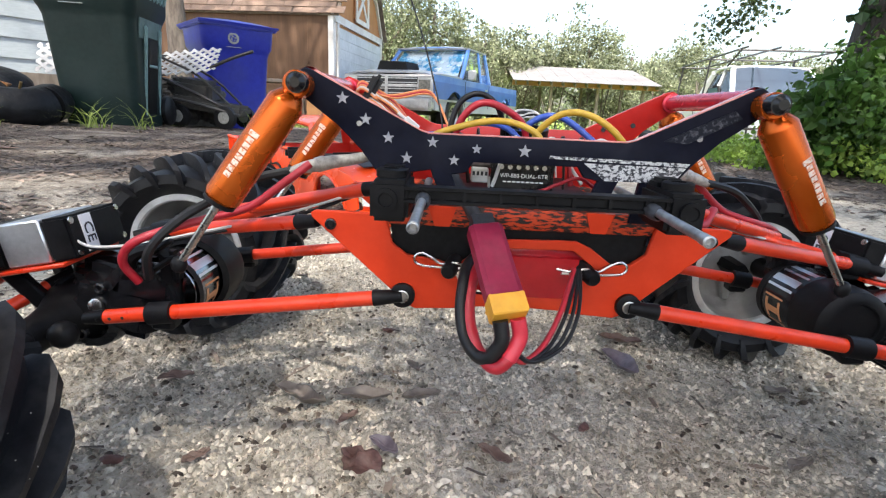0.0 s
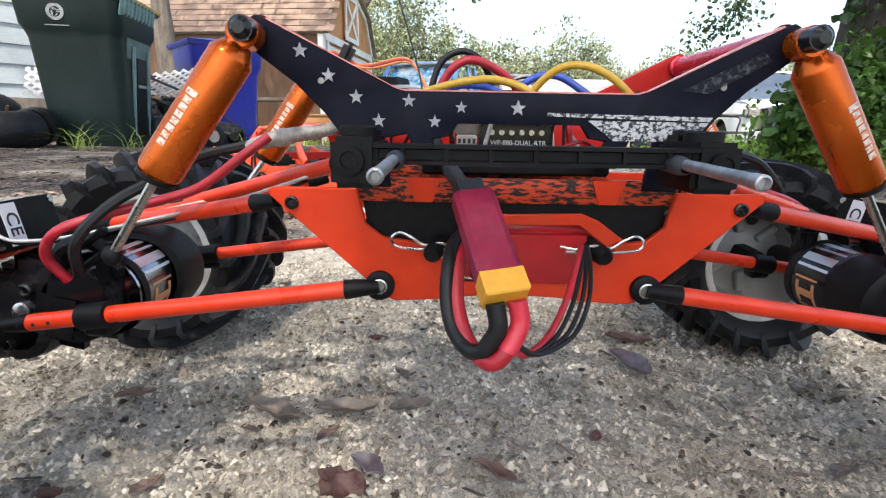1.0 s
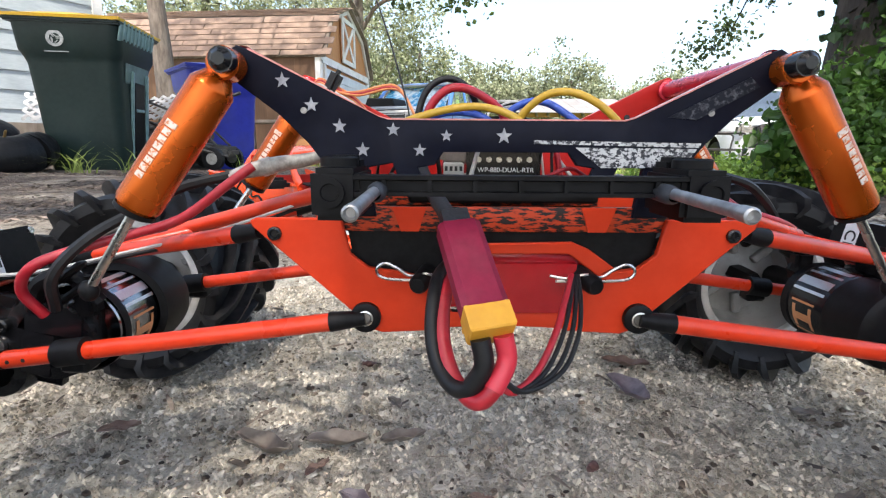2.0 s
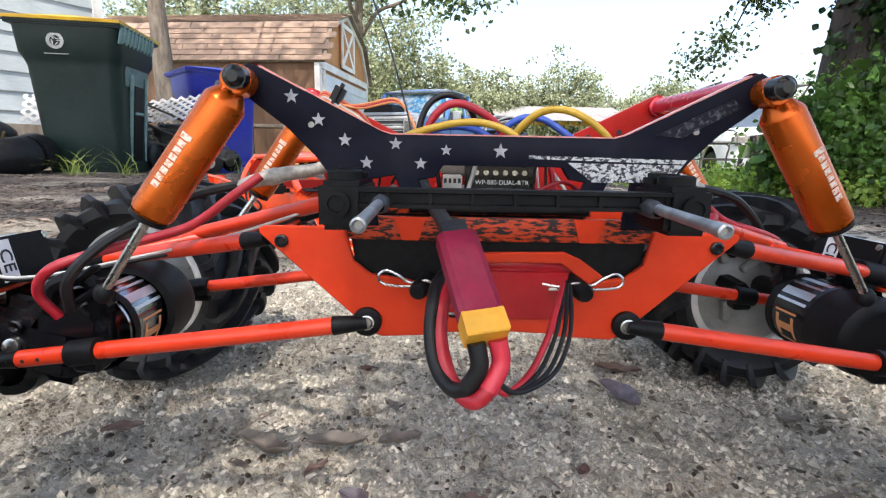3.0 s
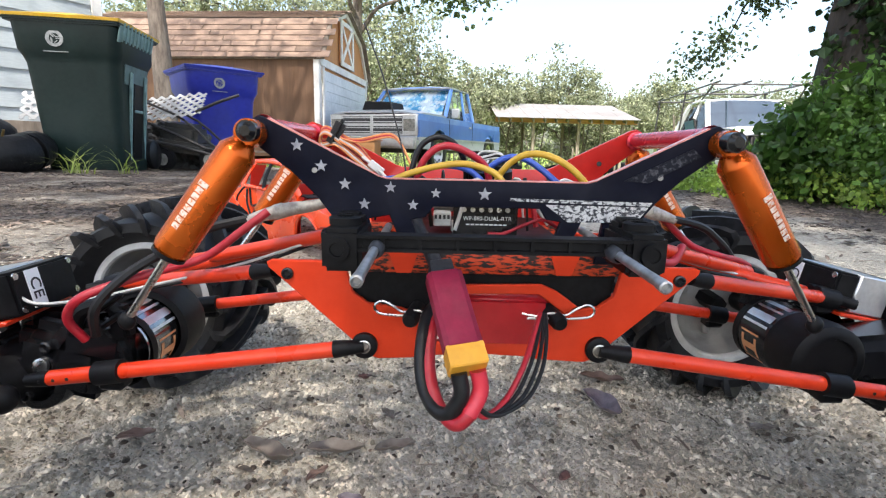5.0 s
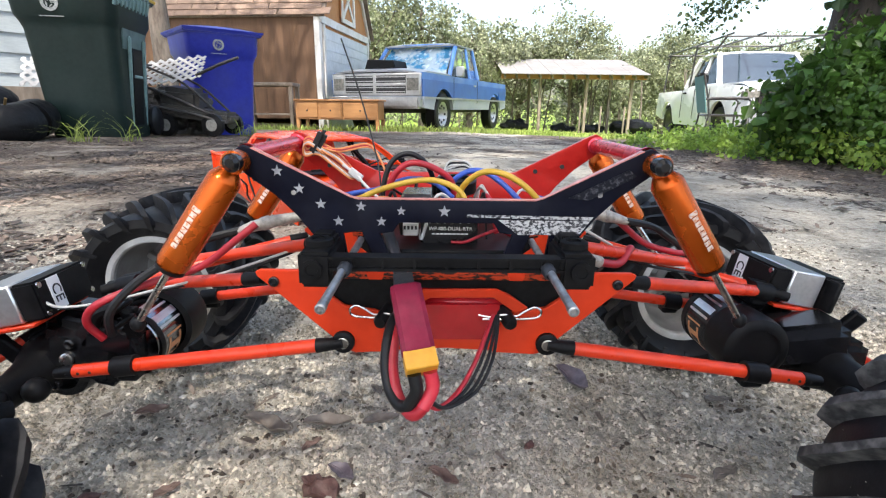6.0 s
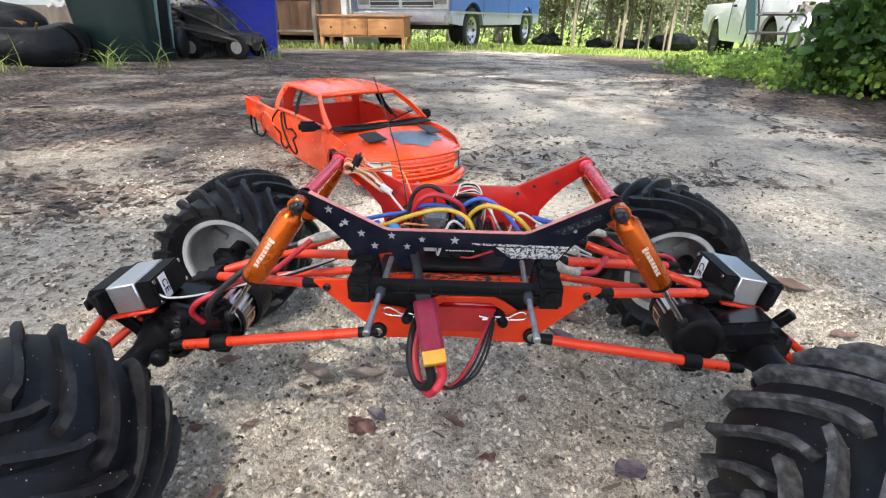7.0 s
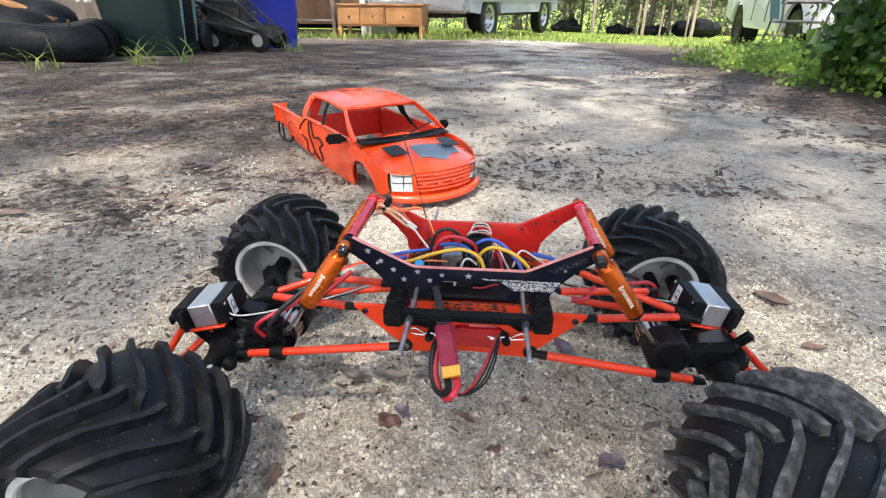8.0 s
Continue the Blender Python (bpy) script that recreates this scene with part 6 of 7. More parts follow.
for v in bm.verts:
    v.co += v.normal * noise.noise(v.co * 4) * .10
part("sheet", bm, BLACKBAG, hp)


def lattice(m, w, h, label):
    """A panel of crossed diagonal slats."""
    t = empty("lattice_panel", m.translation, label, "lattice")
    n = int((w + h) / .085)
    for sgn, lift in ((1, 0), (-1, .006)):
        for k in range(-n, n):
            c = k * .085
            pts = []
            for y in (-h / 2, h / 2):
                pts.append((c + sgn * y, y))
            (xa, ya), (xb, yb) = pts
            ta = max(0, min(1, ((-w / 2) - xa) / (xb - xa))) if xb != xa else 0
            tb2 = max(0, min(1, ((w / 2) - xa) / (xb - xa)))
            lo, hi2 = min(ta, tb2), max(ta, tb2)
            if hi2 - lo < .05:
                continue
            p0, p1 = Vector((xa + (xb - xa) * lo, ya + (yb - ya) * lo, lift)), Vector((xa + (xb - xa) * hi2, ya + (yb - ya) * hi2, lift))
            bm = box(B(), Matrix.Translation((p0 + p1) / 2) @ Matrix.Rotation(math.atan2(p1.y - p0.y, p1.x - p0.x), 4, "Z"), ((p1 - p0).length, .028, .005))
            part("slat", at(m, bm), LATTICE, t, smooth=False)
    return t


lattice(Matrix.Translation((-2.45, 4.75, .50)) @ Matrix.Rotation(radians(10), 4, "Z") @ Matrix.Rotation(radians(38), 4, "X") @ Matrix.Rotation(radians(-10), 4, "Y"), .66, .36, "white vinyl lattice panel thrown on the junk pile")
lattice(Matrix.Translation((-3.22, 4.40, .46)) @ Matrix.Rotation(radians(24), 4, "Z") @ Matrix.Rotation(radians(50), 4, "X"), .42, .30, "white vinyl lattice leaning behind the bin")

# broken mower and bars between the bins
mw = empty("push_mower", on(-2.22, 4.78), "old black push mower lying between the bins", "mower")
bm = B()
g = on(-2.22, 4.80)
box(bm, Matrix.Translation(g + Vector((0, 0, .20))) @ pose(0, 0, 0, 0, 8, 10), (.62, .42, .10), .03, 2)
box(bm, Matrix.Translation(g + Vector((-.12, 0, .33))) @ pose(0, 0, 0, 4, 6, 10), (.32, .36, .20), .04, 2)
part("deck", bm, IRON, mw)
for dx, dy in ((-.18, -.26), (.22, -.24), (-.22, .22), (.2, .24)):
    c = g + Vector((dx, dy, .105))
    w = part("wheel", lathe(B(), [(-.025, 0), (-.025, .085), (-.02, .10), (.02, .10), (.025, .085), (.025, 0)], c, (.15, 1, 0), 24), RUBBER, mw)
    part("hub", lathe(B(), [(-.030, 0), (-.030, .052), (.030, .052), (.030, 0)], c, (.15, 1, 0), 18), GREYPL, w)
bm = B()
for dy in (-.14, .14):
    tube(bm, [g + Vector((.22, dy, .22)), g + Vector((-.05, dy, .46)), g + Vector((-.42, dy * .9, .62))], .011, 7, 3)
tube(bm, [g + Vector((-.42, -.126, .62)), g + Vector((-.42, .126, .62))], .011, 7, 1)
part("handle", bm, IRON, mw)
for k, (a, b) in enumerate((((-2.55, 4.55, .36), (-1.98, 4.62, .10)), ((-2.15, 4.66, .46), (-1.78, 4.72, .62)), ((-2.62, 4.5, .22), (-1.86, 4.55, .06)))):
    bar = empty("scrap_bar", a, "loose dark metal bar on the junk pile", "scrap", "scrap bars")
    part("bar", tube(B(), [a, Vector(a).lerp(Vector(b), .5) + Vector((0, 0, .01)), b], .014, 7, 2), IRON, bar)
for k in range(3):
    crate = empty("wire_basket", (-2.62, 4.66, .2 + k * .09), "dark wire basket stacked on the junk pile", "basket", "stacked baskets")
    for q in range(6):
        part("wire", tube(B(), [(-2.84 + q * .07, 4.45, .22 + k * .075), (-2.82 + q * .07, 4.44, .27 + k * .075)], .004, 5, 1), IRON, crate)
    for zz in (.22, .27):
        part("wire", tube(B(), [(-2.86, 4.45, zz + k * .075), (-2.44, 4.45, zz + k * .075)], .005, 5, 1), IRON, crate)

scrap = empty("scrap_heap", on(-2.55, 5.0), "heap of dark discarded metal and plastic parts", "scrap heap")
bm = B()
bmesh.ops.create_icosphere(bm, subdivisions=5, radius=1, matrix=Matrix.Translation(on(-2.62, 4.98, .10)) @ Matrix.Diagonal((.46, .16, .36, 1)))
for v in bm.verts:
    v.co += v.normal * (noise.noise(v.co * 7) * .09 + noise.noise(v.co * 19) * .05 + abs(noise.noise(v.co * 42)) * .03)
part("scrap_mass", bm, IRON, scrap, smooth=False)

# house wall with lap siding
house = empty("house", (-5.4, 4.0, 0), "house corner with pale lap siding", "house")
HA, HB2 = Vector((-7.2, 1.2, 0)), Vector((-3.95, 6.33, 0))
hd = (HB2 - HA).normalized()
hm = Matrix((hd, Vector((-hd.y, hd.x, 0)), Vector((0, 0, 1)))).transposed().to_4x4()
hm.translation = HA
L = (HB2 - HA).length
part("wall", at(hm, box(B(), (L / 2, .10, 1.5), (L, .12, 3.4))), SIDING, house)
for k in range(15):
    part("siding_board", at(hm, box(B(), Matrix.Translation((L / 2, .03, .42 + k * .2)) @ Matrix.Rotation(radians(-4), 4, "X"), (L, .018, .215), .003)), SIDING, house)
part("foundation", at(hm, box(B(), (L / 2, .06, .12), (L, .10, .52))), WOODOLD, house)
part("corner_board", at(hm, box(B(), (L - .05, .01, 1.7), (.10, .03, 3.0))), TRIMW, house)
plank = empty("scrap_board", on(-3.55, 3.75), "pale scrap board leaning on the heap", "board")
part("board", at(Matrix.Translation((-3.62, 3.75, .36)) @ pose(0, 0, 0, 0, 22, 24), box(B(), (0, 0, 0), (.75, .18, .03), .004)), PINE, plank)

# ---- barn-roofed shed ----
shed = empty("shed", on(-3.6, 11.6), "brown barn-roofed shed with white trim", "shed")
SA = Vector((-2.35, 10.2, terrain(-2.35, 10.2) - .03))
gd = Vector((.116, .993, 0)).normalized()
sm = Matrix((-Vector((gd.y, -gd.x, 0)), gd, Vector((0, 0, 1)))).transposed().to_4x4()      # x: along the side, away; y: along the gable
sm.translation = SA
GW, SL, EV = 3.60, 5.4, 2.10
gprof = [(0, 0), (GW, 0), (GW, EV), (GW - .58, 2.92), (GW / 2, 3.36), (.58, 2.92), (0, EV)]
gm = Matrix(((0, 0, 1, 0), (1, 0, 0, 0), (0, 1, 0, 0), (0, 0, 0, 1)))
part("gable_wall", at(sm, prism(B(), gprof, gm, .08)), PLYO, shed)
part("side_wall", at(sm, box(B(), (SL / 2 + .08, .04, EV / 2 + .12), (SL, .08, EV - .24))), PLYW, shed)
part("back_wall", at(sm, box(B(), (SL / 2 + .08, GW - .04, EV / 2), (SL, .08, EV))), PLYW, shed)
part("end_wall", at(sm, prism(B(), gprof, Matrix.Translation((SL, 0, 0)) @ gm, .08)), PLYW, shed)
for k in range(8):
    part("batten", at(sm, box(B(), (.5 + k * .62, -.002, EV / 2 + .12), (.014, .006, EV - .26))), PLYW, shed)
part("floor_skid", at(sm, box(B(), (SL / 2, .3, .06), (SL, .15, .14))), WOODOLD, shed)
part("corner_trim", at(sm, box(B(), (.02, -.022, EV / 2), (.10, .03, EV))), TRIMW, shed)
part("corner_trim", at(sm, box(B(), (-.018, .05, EV / 2), (.03, .12, EV))), TRIMW, shed)
part("corner_trim", at(sm, box(B(), (-.018, GW - .05, EV / 2), (.03, .12, EV))), TRIMW, shed)
rp = [(0, EV), (.58, 2.92), (GW / 2, 3.36), (GW - .58, 2.92), (GW, EV)]
for (ya, za), (yb, zb) in zip(rp, rp[1:]):
    d2 = Vector((0, yb - ya, zb - za))
    mid2 = Vector((-.03, (ya + yb) / 2, (za + zb) / 2))
    part("rake_trim", at(sm, box(B(), Matrix.Translation(mid2) @ Matrix.Rotation(math.atan2(d2.z, d2.y), 4, "X"), (.05, d2.length + .05, .13))), TRIMW, shed)
    part("roof_deck", at(sm, box(B(), Matrix.Translation(Vector((SL / 2, mid2.y, mid2.z))) @ Matrix.Rotation(math.atan2(d2.z, d2.y), 4, "X") @ Matrix.Translation((0, 0, .05)), (SL + .3, d2.length + .06, .03))), WOODOLD, shed)
# shingles on the two slopes that face the drive: courses of tabs
rnd = random.Random(2)
shingle_mesh = None
for (ya, za), (yb, zb), rows_n in ((rp[0], rp[1], 7), (rp[1], rp[2], 6)):
    ang = math.atan2(zb - za, yb - ya)
    for rw in range(rows_n):
        f = (rw + .45) / rows_n
        for c in range(11):
            if shingle_mesh is None:
                bm = box(B(), (0, 0, 0), (.515, .185, .014), .004)
                shingle_mesh = bpy.data.meshes.new("shingle")
                bm.to_mesh(shingle_mesh)
                bm.free()
                shingle_mesh.materials.append(SHINGLE)
            ob = new("shingle", shingle_mesh)
            hang(ob, shed)
            ob.matrix_basis = sm @ Matrix.Translation((-.02 + c * .52 + (.2 if rw % 2 else 0) + rnd.uniform(-.01, .01), ya + (yb - ya) * f, za + (zb - za) * f)) @ Matrix.Rotation(ang - .10, 4, "X") @ Matrix.Translation((0, -.01, .078 + rnd.uniform(0, .006)))
# roll-up door, its trim, and the loft hatch with crossed boards
part("door_frame", at(sm, box(B(), (-.03, GW / 2 - .03, EV - .02), (.05, GW - .2, .14))), TRIMW, shed)
door = part("door", at(sm, box(B(), (-.02, GW / 2, .97), (.05, GW - .5, 1.94))), DOORW, shed, "pale grey roll-up door")
for k in range(10):
    part("door_slat", at(sm, box(B(), (-.048, GW / 2, .12 + k * .190), (.012, GW - .52, .175), .004)), DOORW, door)
for y0 in (.20, GW - .20):
    part("door_trim", at(sm, box(B(), (-.035, y0, 1.0), (.05, .10, 2.0))), TRIMW, shed)
hc = Vector((-.03, GW / 2, 2.68))
hatch = part("loft_hatch", at(sm, box(B(), hc, (.03, .96, .80))), PLYO, shed)
for sgn in (-1, 1):
    part("brace", at(sm, box(B(), Matrix.Translation(hc + Vector((-.03, 0, 0))) @ Matrix.Rotation(sgn * radians(45), 4, "X"), (.02, 1.05, .09))), TRIMW, hatch)
    part("hatch_frame", at(sm, box(B(), hc + Vector((-.028, sgn * .43, 0)), (.03, .09, .95))), TRIMW, hatch)
    part("hatch_frame", at(sm, box(B(), hc + Vector((-.028, 0, sgn * .43)), (.03, .78, .09))), TRIMW, hatch)
# workbench by the shed wall
wb = empty("workbench", on(-3.12, 9.55), "dark old workbench against the shed wall", "workbench")
g = on(-3.12, 9.55)
part("top", box(B(), g + Vector((0, 0, .80)), (.95, .5, .06), .01), WOODOLD, wb)
part("shelf", box(B(), g + Vector((0, 0, .28)), (.85, .42, .03), .006), WOODOLD, wb)
for dx in (-.42, .42):
    for dy in (-.2, .2):
        part("leg", box(B(), g + Vector((dx, dy, .39)), (.07, .07, .78), .006), WOODOLD, wb)
# pine desk with drawers in the grass
dk = empty("desk", on(-1.77, 9.15), "pine desk with drawers standing in the grass", "desk")
g = on(-1.77, 9.15, -.05)
dm = Matrix.Translation(g) @ Matrix.Rotation(radians(-4), 4, "Z") @ Matrix.Diagonal((.87, 1, .95, 1))
part("top", at(dm, box(B(), (0, 0, .60), (1.72, .62, .035), .008)), PINE, dk)
for cx, w, rows_z in ((-.36, .94, ((.42, .30),)), (.47, .70, ((.42, .30),))):
    body = part("cabinet", at(dm, box(B(), (cx, 0, .42), (w, .56, .32), .004)), PINE, dk)
    nd = 2 if w > .8 else 1
    for q in range(nd):
        wx = w / nd
        dx = cx - w / 2 + wx * (q + .5)
        part("drawer", at(dm, box(B(), (dx, -.285, .42), (wx - .05, .02, .26), .006)), PINE, dk)
        part("knob", at(dm, ball(B(), (dx, -.305, .42), .017, 10)), IRON, dk)
for dx in (-.80, .80):
    for dy in (-.24, .24):
        part("leg", at(dm, box(B(), (dx, dy, .13), (.07, .07, .27), .008)), PINE, dk)
rag = empty("cloth_heap", g + Vector((.25, 0, .62)), "crumpled pale cloth on the desk", "cloth")
bm = sheet(B(), lambda u, v: Vector((-1.62 + (u - .5) * .66, 9.15 + (v - .5) * .5, g.z + .622 + .05 * abs(noise.noise((u * 5, v * 4, 3))) * math.sin(u * math.pi))), 18, 12, .004)
part("cloth", bm, LATTICE, rag)


# ---- pickups ----
P_BLUE = mat("blue_car_paint", (0.022, 0.090, 0.32), (0.034, 0.125, 0.40), 3, 0.32, coat=0.4, dirt=(0.10, 0.16, 0.28), dscale=1.2, damt=0.35)
P_LBLUE = mat("faded_light_blue_paint", (0.040, 0.135, 0.40), (0.075, 0.20, 0.50), 3, 0.35, coat=0.4, dirt=(0.3, 0.36, 0.44), dscale=1.5, damt=0.4)
P_GREY = mat("silver_grey_paint", (0.27, 0.295, 0.335), (0.34, 0.365, 0.405), 3, 0.35, coat=0.4, dirt=(0.26, 0.25, 0.23), dscale=1.5, damt=0.4)
P_WHITE = mat("white_car_paint", (0.72, 0.73, 0.74), (0.78, 0.79, 0.80), 3, 0.25, coat=0.6, dirt=(0.55, 0.54, 0.52), dscale=1.2, damt=0.3)
BRIGHT = mat("worn_chrome", (0.36, 0.36, 0.36), (0.46, 0.46, 0.46), 20, 0.38, 0.7, dirt=(0.3, 0.28, 0.26), dscale=4, damt=0.4)
CARGLASS = mat("dark_car_glass", (0.02, 0.03, 0.04), (0.03, 0.045, 0.06), 3, 0.06, spec=0.9, coat=0.5)
FOIL = mat("blue_silver_sunshade", (0.05, 0.28, 0.50), (0.62, 0.70, 0.74), 3.2, 0.25, 0.35, lo=0.45, hi=0.55)
LENS = mat("clear_lamp_lens", (0.10, 0.10, 0.09), (0.22, 0.21, 0.19), 20, 0.15, coat=0.5)


def pickup(name, m, upper, lower, label, glass_m):
    """A parked full-size pickup; local x forward, y to its left, z up, origin on the ground at the front bumper's middle."""
    t = empty(name, m.translation, label, "pickup truck")
    HWd, LEN = .98, 5.3
    fw, rw, R = -1.02, -4.35, .40

    def put(nm, bm, material, parent=None, lab="", smooth=True):
        return part(nm, at(m, bm), material, parent or t, lab, smooth)

    for z0, z1, mt in ((.42, .72, lower), (.72, 1.02, P_BLUE), (1.02, 1.14, upper)):
        bm = B()
        if z0 < .7:
            poly = [(-.10, z0 + .1)]
            for c in (fw, rw):
                poly += [(c + .50 * math.cos(radians(a)), .40 + .48 * math.sin(radians(a))) for a in range(10, 171, 16)]
            poly += [(-LEN, z0 + .1), (-LEN, z1), (-.06, z1)]
            poly = [(x, min(max(z, z0), z1 - .004) if 0 < i < len(poly) - 2 else z) for i, (x, z) in enumerate(poly)]
        elif z1 > .9 and z0 < .9:
            poly = [(-.06, z0)]
            for c in (fw, rw):
                poly += [(c + .50 * math.cos(radians(a)), max(z0, .40 + .48 * math.sin(radians(a)))) for a in range(36, 145, 12)]
            poly += [(-LEN, z0), (-LEN, z1), (-.03, z1)]
        else:
            poly = [(-.03, z0), (-LEN, z0), (-LEN, z1), (-.05, z1)]
        for s in (-1, 1):
            prism(bm, poly, Matrix(((1, 0, 0, 0), (0, 0, s, s * (HWd - .07)), (0, 1, 0, 0), (0, 0, 0, 1))), .07 - (.02 if z0 > 1 else 0))
        put("body_side", bm, mt)
    # bonnet, nose, bulkheads, bed
    bm = sheet(B(), lambda u, v: Vector((-.03 - 1.38 * u, (v - .5) * 2 * (HWd - .03), 1.20 - .06 * abs(2 * v - 1) ** 6 - .05 * (1 - min(1, u * 6)))), 10, 10, .03)
    put("bonnet", bm, P_GREY)
    put("engine_bay", box(B(), (-.75, 0, .80), (1.25, 1.75, .62)), IRON)
    put("underbody", box(B(), (-2.6, 0, .50), (5.0, 1.2, .16)), IRON)
    put("cab_floor", box(B(), (-2.25, 0, .80), (1.75, 1.82, .60)), IRON)
    put("bed_floor", box(B(), (-4.25, 0, .74), (2.05, 1.80, .10)), IRON)
    put("tailgate", box(B(), (-LEN + .03, 0, .86), (.05, 1.84, .54), .01), upper)
    # cab
    xa, xb, xc2, xd = -1.38, -1.98, -2.95, -3.12
    zr = 1.84
    lowc = [(xa, HWd - .05, 1.14), (xd, HWd - .05, 1.14)]
    topc = [(xb, HWd - .17, zr - .06), (xc2, HWd - .17, zr - .06)]
    for s in (-1, 1):
        f = lambda p: Vector((p[0], s * p[1], p[2]))
        for a, b in ((lowc[0], topc[0]), (lowc[1], topc[1])):
            put("pillar", tube(B(), [f(a), f(a).lerp(f(b), .5), f(b)], .045, 6, 2), upper)
        mid_l, mid_t = (-2.55, HWd - .05, 1.14), (-2.55, HWd - .17, zr - .06)
        put("pillar", tube(B(), [f(mid_l), f(mid_t)], .035, 6, 1), upper)
        bm = B()
        q = [f(lowc[0]), f(lowc[1]), f(topc[1]), f(topc[0])]
        bm.faces.new([bm.verts.new(v + Vector((0, -s * .012, 0))) for v in q])
        put("side_glass", bm, glass_m)
        put("mirror", box(B(), (-1.58, s * (HWd + .11), 1.24), (.08, .17, .20), .02), BRIGHT)
        # trim line and door gap
        put("side_trim", box(B(), (-2.66, s * (HWd + .004), .70), (5.1, .012, .035)), BRIGHT)
        put("door_gap", box(B(), (-1.52, s * (HWd + .001), .86), (.014, .006, .50)), INK)
        put("door_gap", box(B(), (-2.98, s * (HWd + .001), .86), (.014, .006, .50)), INK)
        put("door_handle", box(B(), (-2.78, s * (HWd + .012), 1.00), (.14, .02, .035), .006), BRIGHT)
    bm = sheet(B(), lambda u, v: Vector((xb + .06 + (xc2 - xb - .12) * u, (v - .5) * 2 * (HWd - .13), zr - .06 + .07 * math.sin(u * math.pi) ** .4 * (1 - abs(2 * v - 1) ** 4))), 8, 8, .03)
    put("roof", bm, P_GREY)
    bm = B()
    q = [(xa + .02, HWd - .10, 1.17), (xa + .02, -HWd + .10, 1.17), (xb + .02, -HWd + .20, zr - .08), (xb + .02, HWd - .20, zr - .08)]
    bm.faces.new([bm.verts.new(v) for v in q])
    put("windscreen", bm, glass_m)
    put("windscreen_frame", tube(B(), [(xb, -HWd + .17, zr - .06), (xb + .03, 0, zr - .03), (xb, HWd - .17, zr - .06)], .035, 6, 4), upper)
    bm = B()
    q = [(xd, HWd - .1, 1.16), (xd, -HWd + .1, 1.16), (xc2, -HWd + .2, zr - .08), (xc2, HWd - .2, zr - .08)]
    bm.faces.new([bm.verts.new(v) for v in q])
    put("rear_glass", bm, glass_m)
    put("seat_back", box(B(), (-2.75, 0, 1.1), (.18, 1.6, .5), .05), IRON)
    # wheels
    for x in (fw, rw):
        for s in (-1, 1):
            c = Vector((x, s * (HWd - .13), R))
            w = put("wheel", lathe(B(), [(-.02, 0), (-.02, .10), (.03, .15), (.09, .20), (.10, .235), (.085, .245), (-.08, .245)], c, (0, s, 0), 28), BRIGHT)
            put("tyre", lathe(B(), [(-.11, .24), (-.125, .30), (-.115, R - .02), (-.09, R), (.09, R), (.115, R - .02), (.125, .30), (.10, .235)], c, (0, s, 0), 36), RUBBER, w)
            for k in range(8):
                a = k * math.tau / 8
                put("wheel_slot", box(B(), Matrix.Translation(c + Vector((.16 * math.cos(a), s * .075, .16 * math.sin(a)))), (.05, .02, .05), .01), INK, w)
    # face
    put("grille_shell", box(B(), (-.035, 0, .93), (.07, 1.90, .40), .02), BRIGHT)
    put("grille_recess", box(B(), (-.004, 0, .93), (.016, 1.30, .31), .004), INK)
    for zz in (.80, .875, .985, 1.06):
        put("grille_bar", box(B(), (.008, 0, zz), (.012, 1.28, .016)), BRIGHT)
    put("grille_cross", box(B(), (.012, 0, .93), (.02, .06, .33), .005), BRIGHT)
    put("grille_cross", box(B(), (.012, 0, .93), (.02, 1.32, .05), .005), BRIGHT)
    for s in (-1, 1):
        h = put("headlight", box(B(), (.004, s * .79, .93), (.02, .24, .22), .01), LENS)
        put("headlight_frame", box(B(), (-.002, s * .79, .93), (.016, .29, .28), .01), BRIGHT, h)
    put("bumper", box(B(), (.06, 0, .60), (.20, 1.98, .20), .04, 2), BRIGHT)
    put("lower_valance", box(B(), (-.06, 0, .72), (.08, 1.86, .10), .02), P_GREY)
    put("step", tube(B(), [(-1.6, -1.02, .44), (-3.4, -1.02, .44)], .05, 8, 1), BRIGHT)
    bm = prism(B(), [(-.36, 0), (.36, 0), (.30, .20), (-.27, .22)], Matrix(((0, 0, -1, -.42), (1, 0, 0, -.14), (0, 1, 0, 1.19), (0, 0, 0, 1))), .55, .02)
    put("bonnet_scoop", bm, BLACKPL, None, "matt black bonnet scoop")
    bm = sheet(B(), lambda u, v: Vector((xa - .08 + (xb - xa) * v + .05 * noise.noise((u * 5, v * 4, 1)), (u - .5) * 2 * (HWd - .16 - .08 * v), 1.18 + (zr - .28 - 1.0) * v)), 22, 12)
    put("sunshade", bm, FOIL, None, "crumpled blue and silver sunshade")
    put("aerial", tube(B(), [(-1.30, -.90, 1.14), (-1.34, -.90, 1.9)], .006, 5, 1), IRON)
    return t


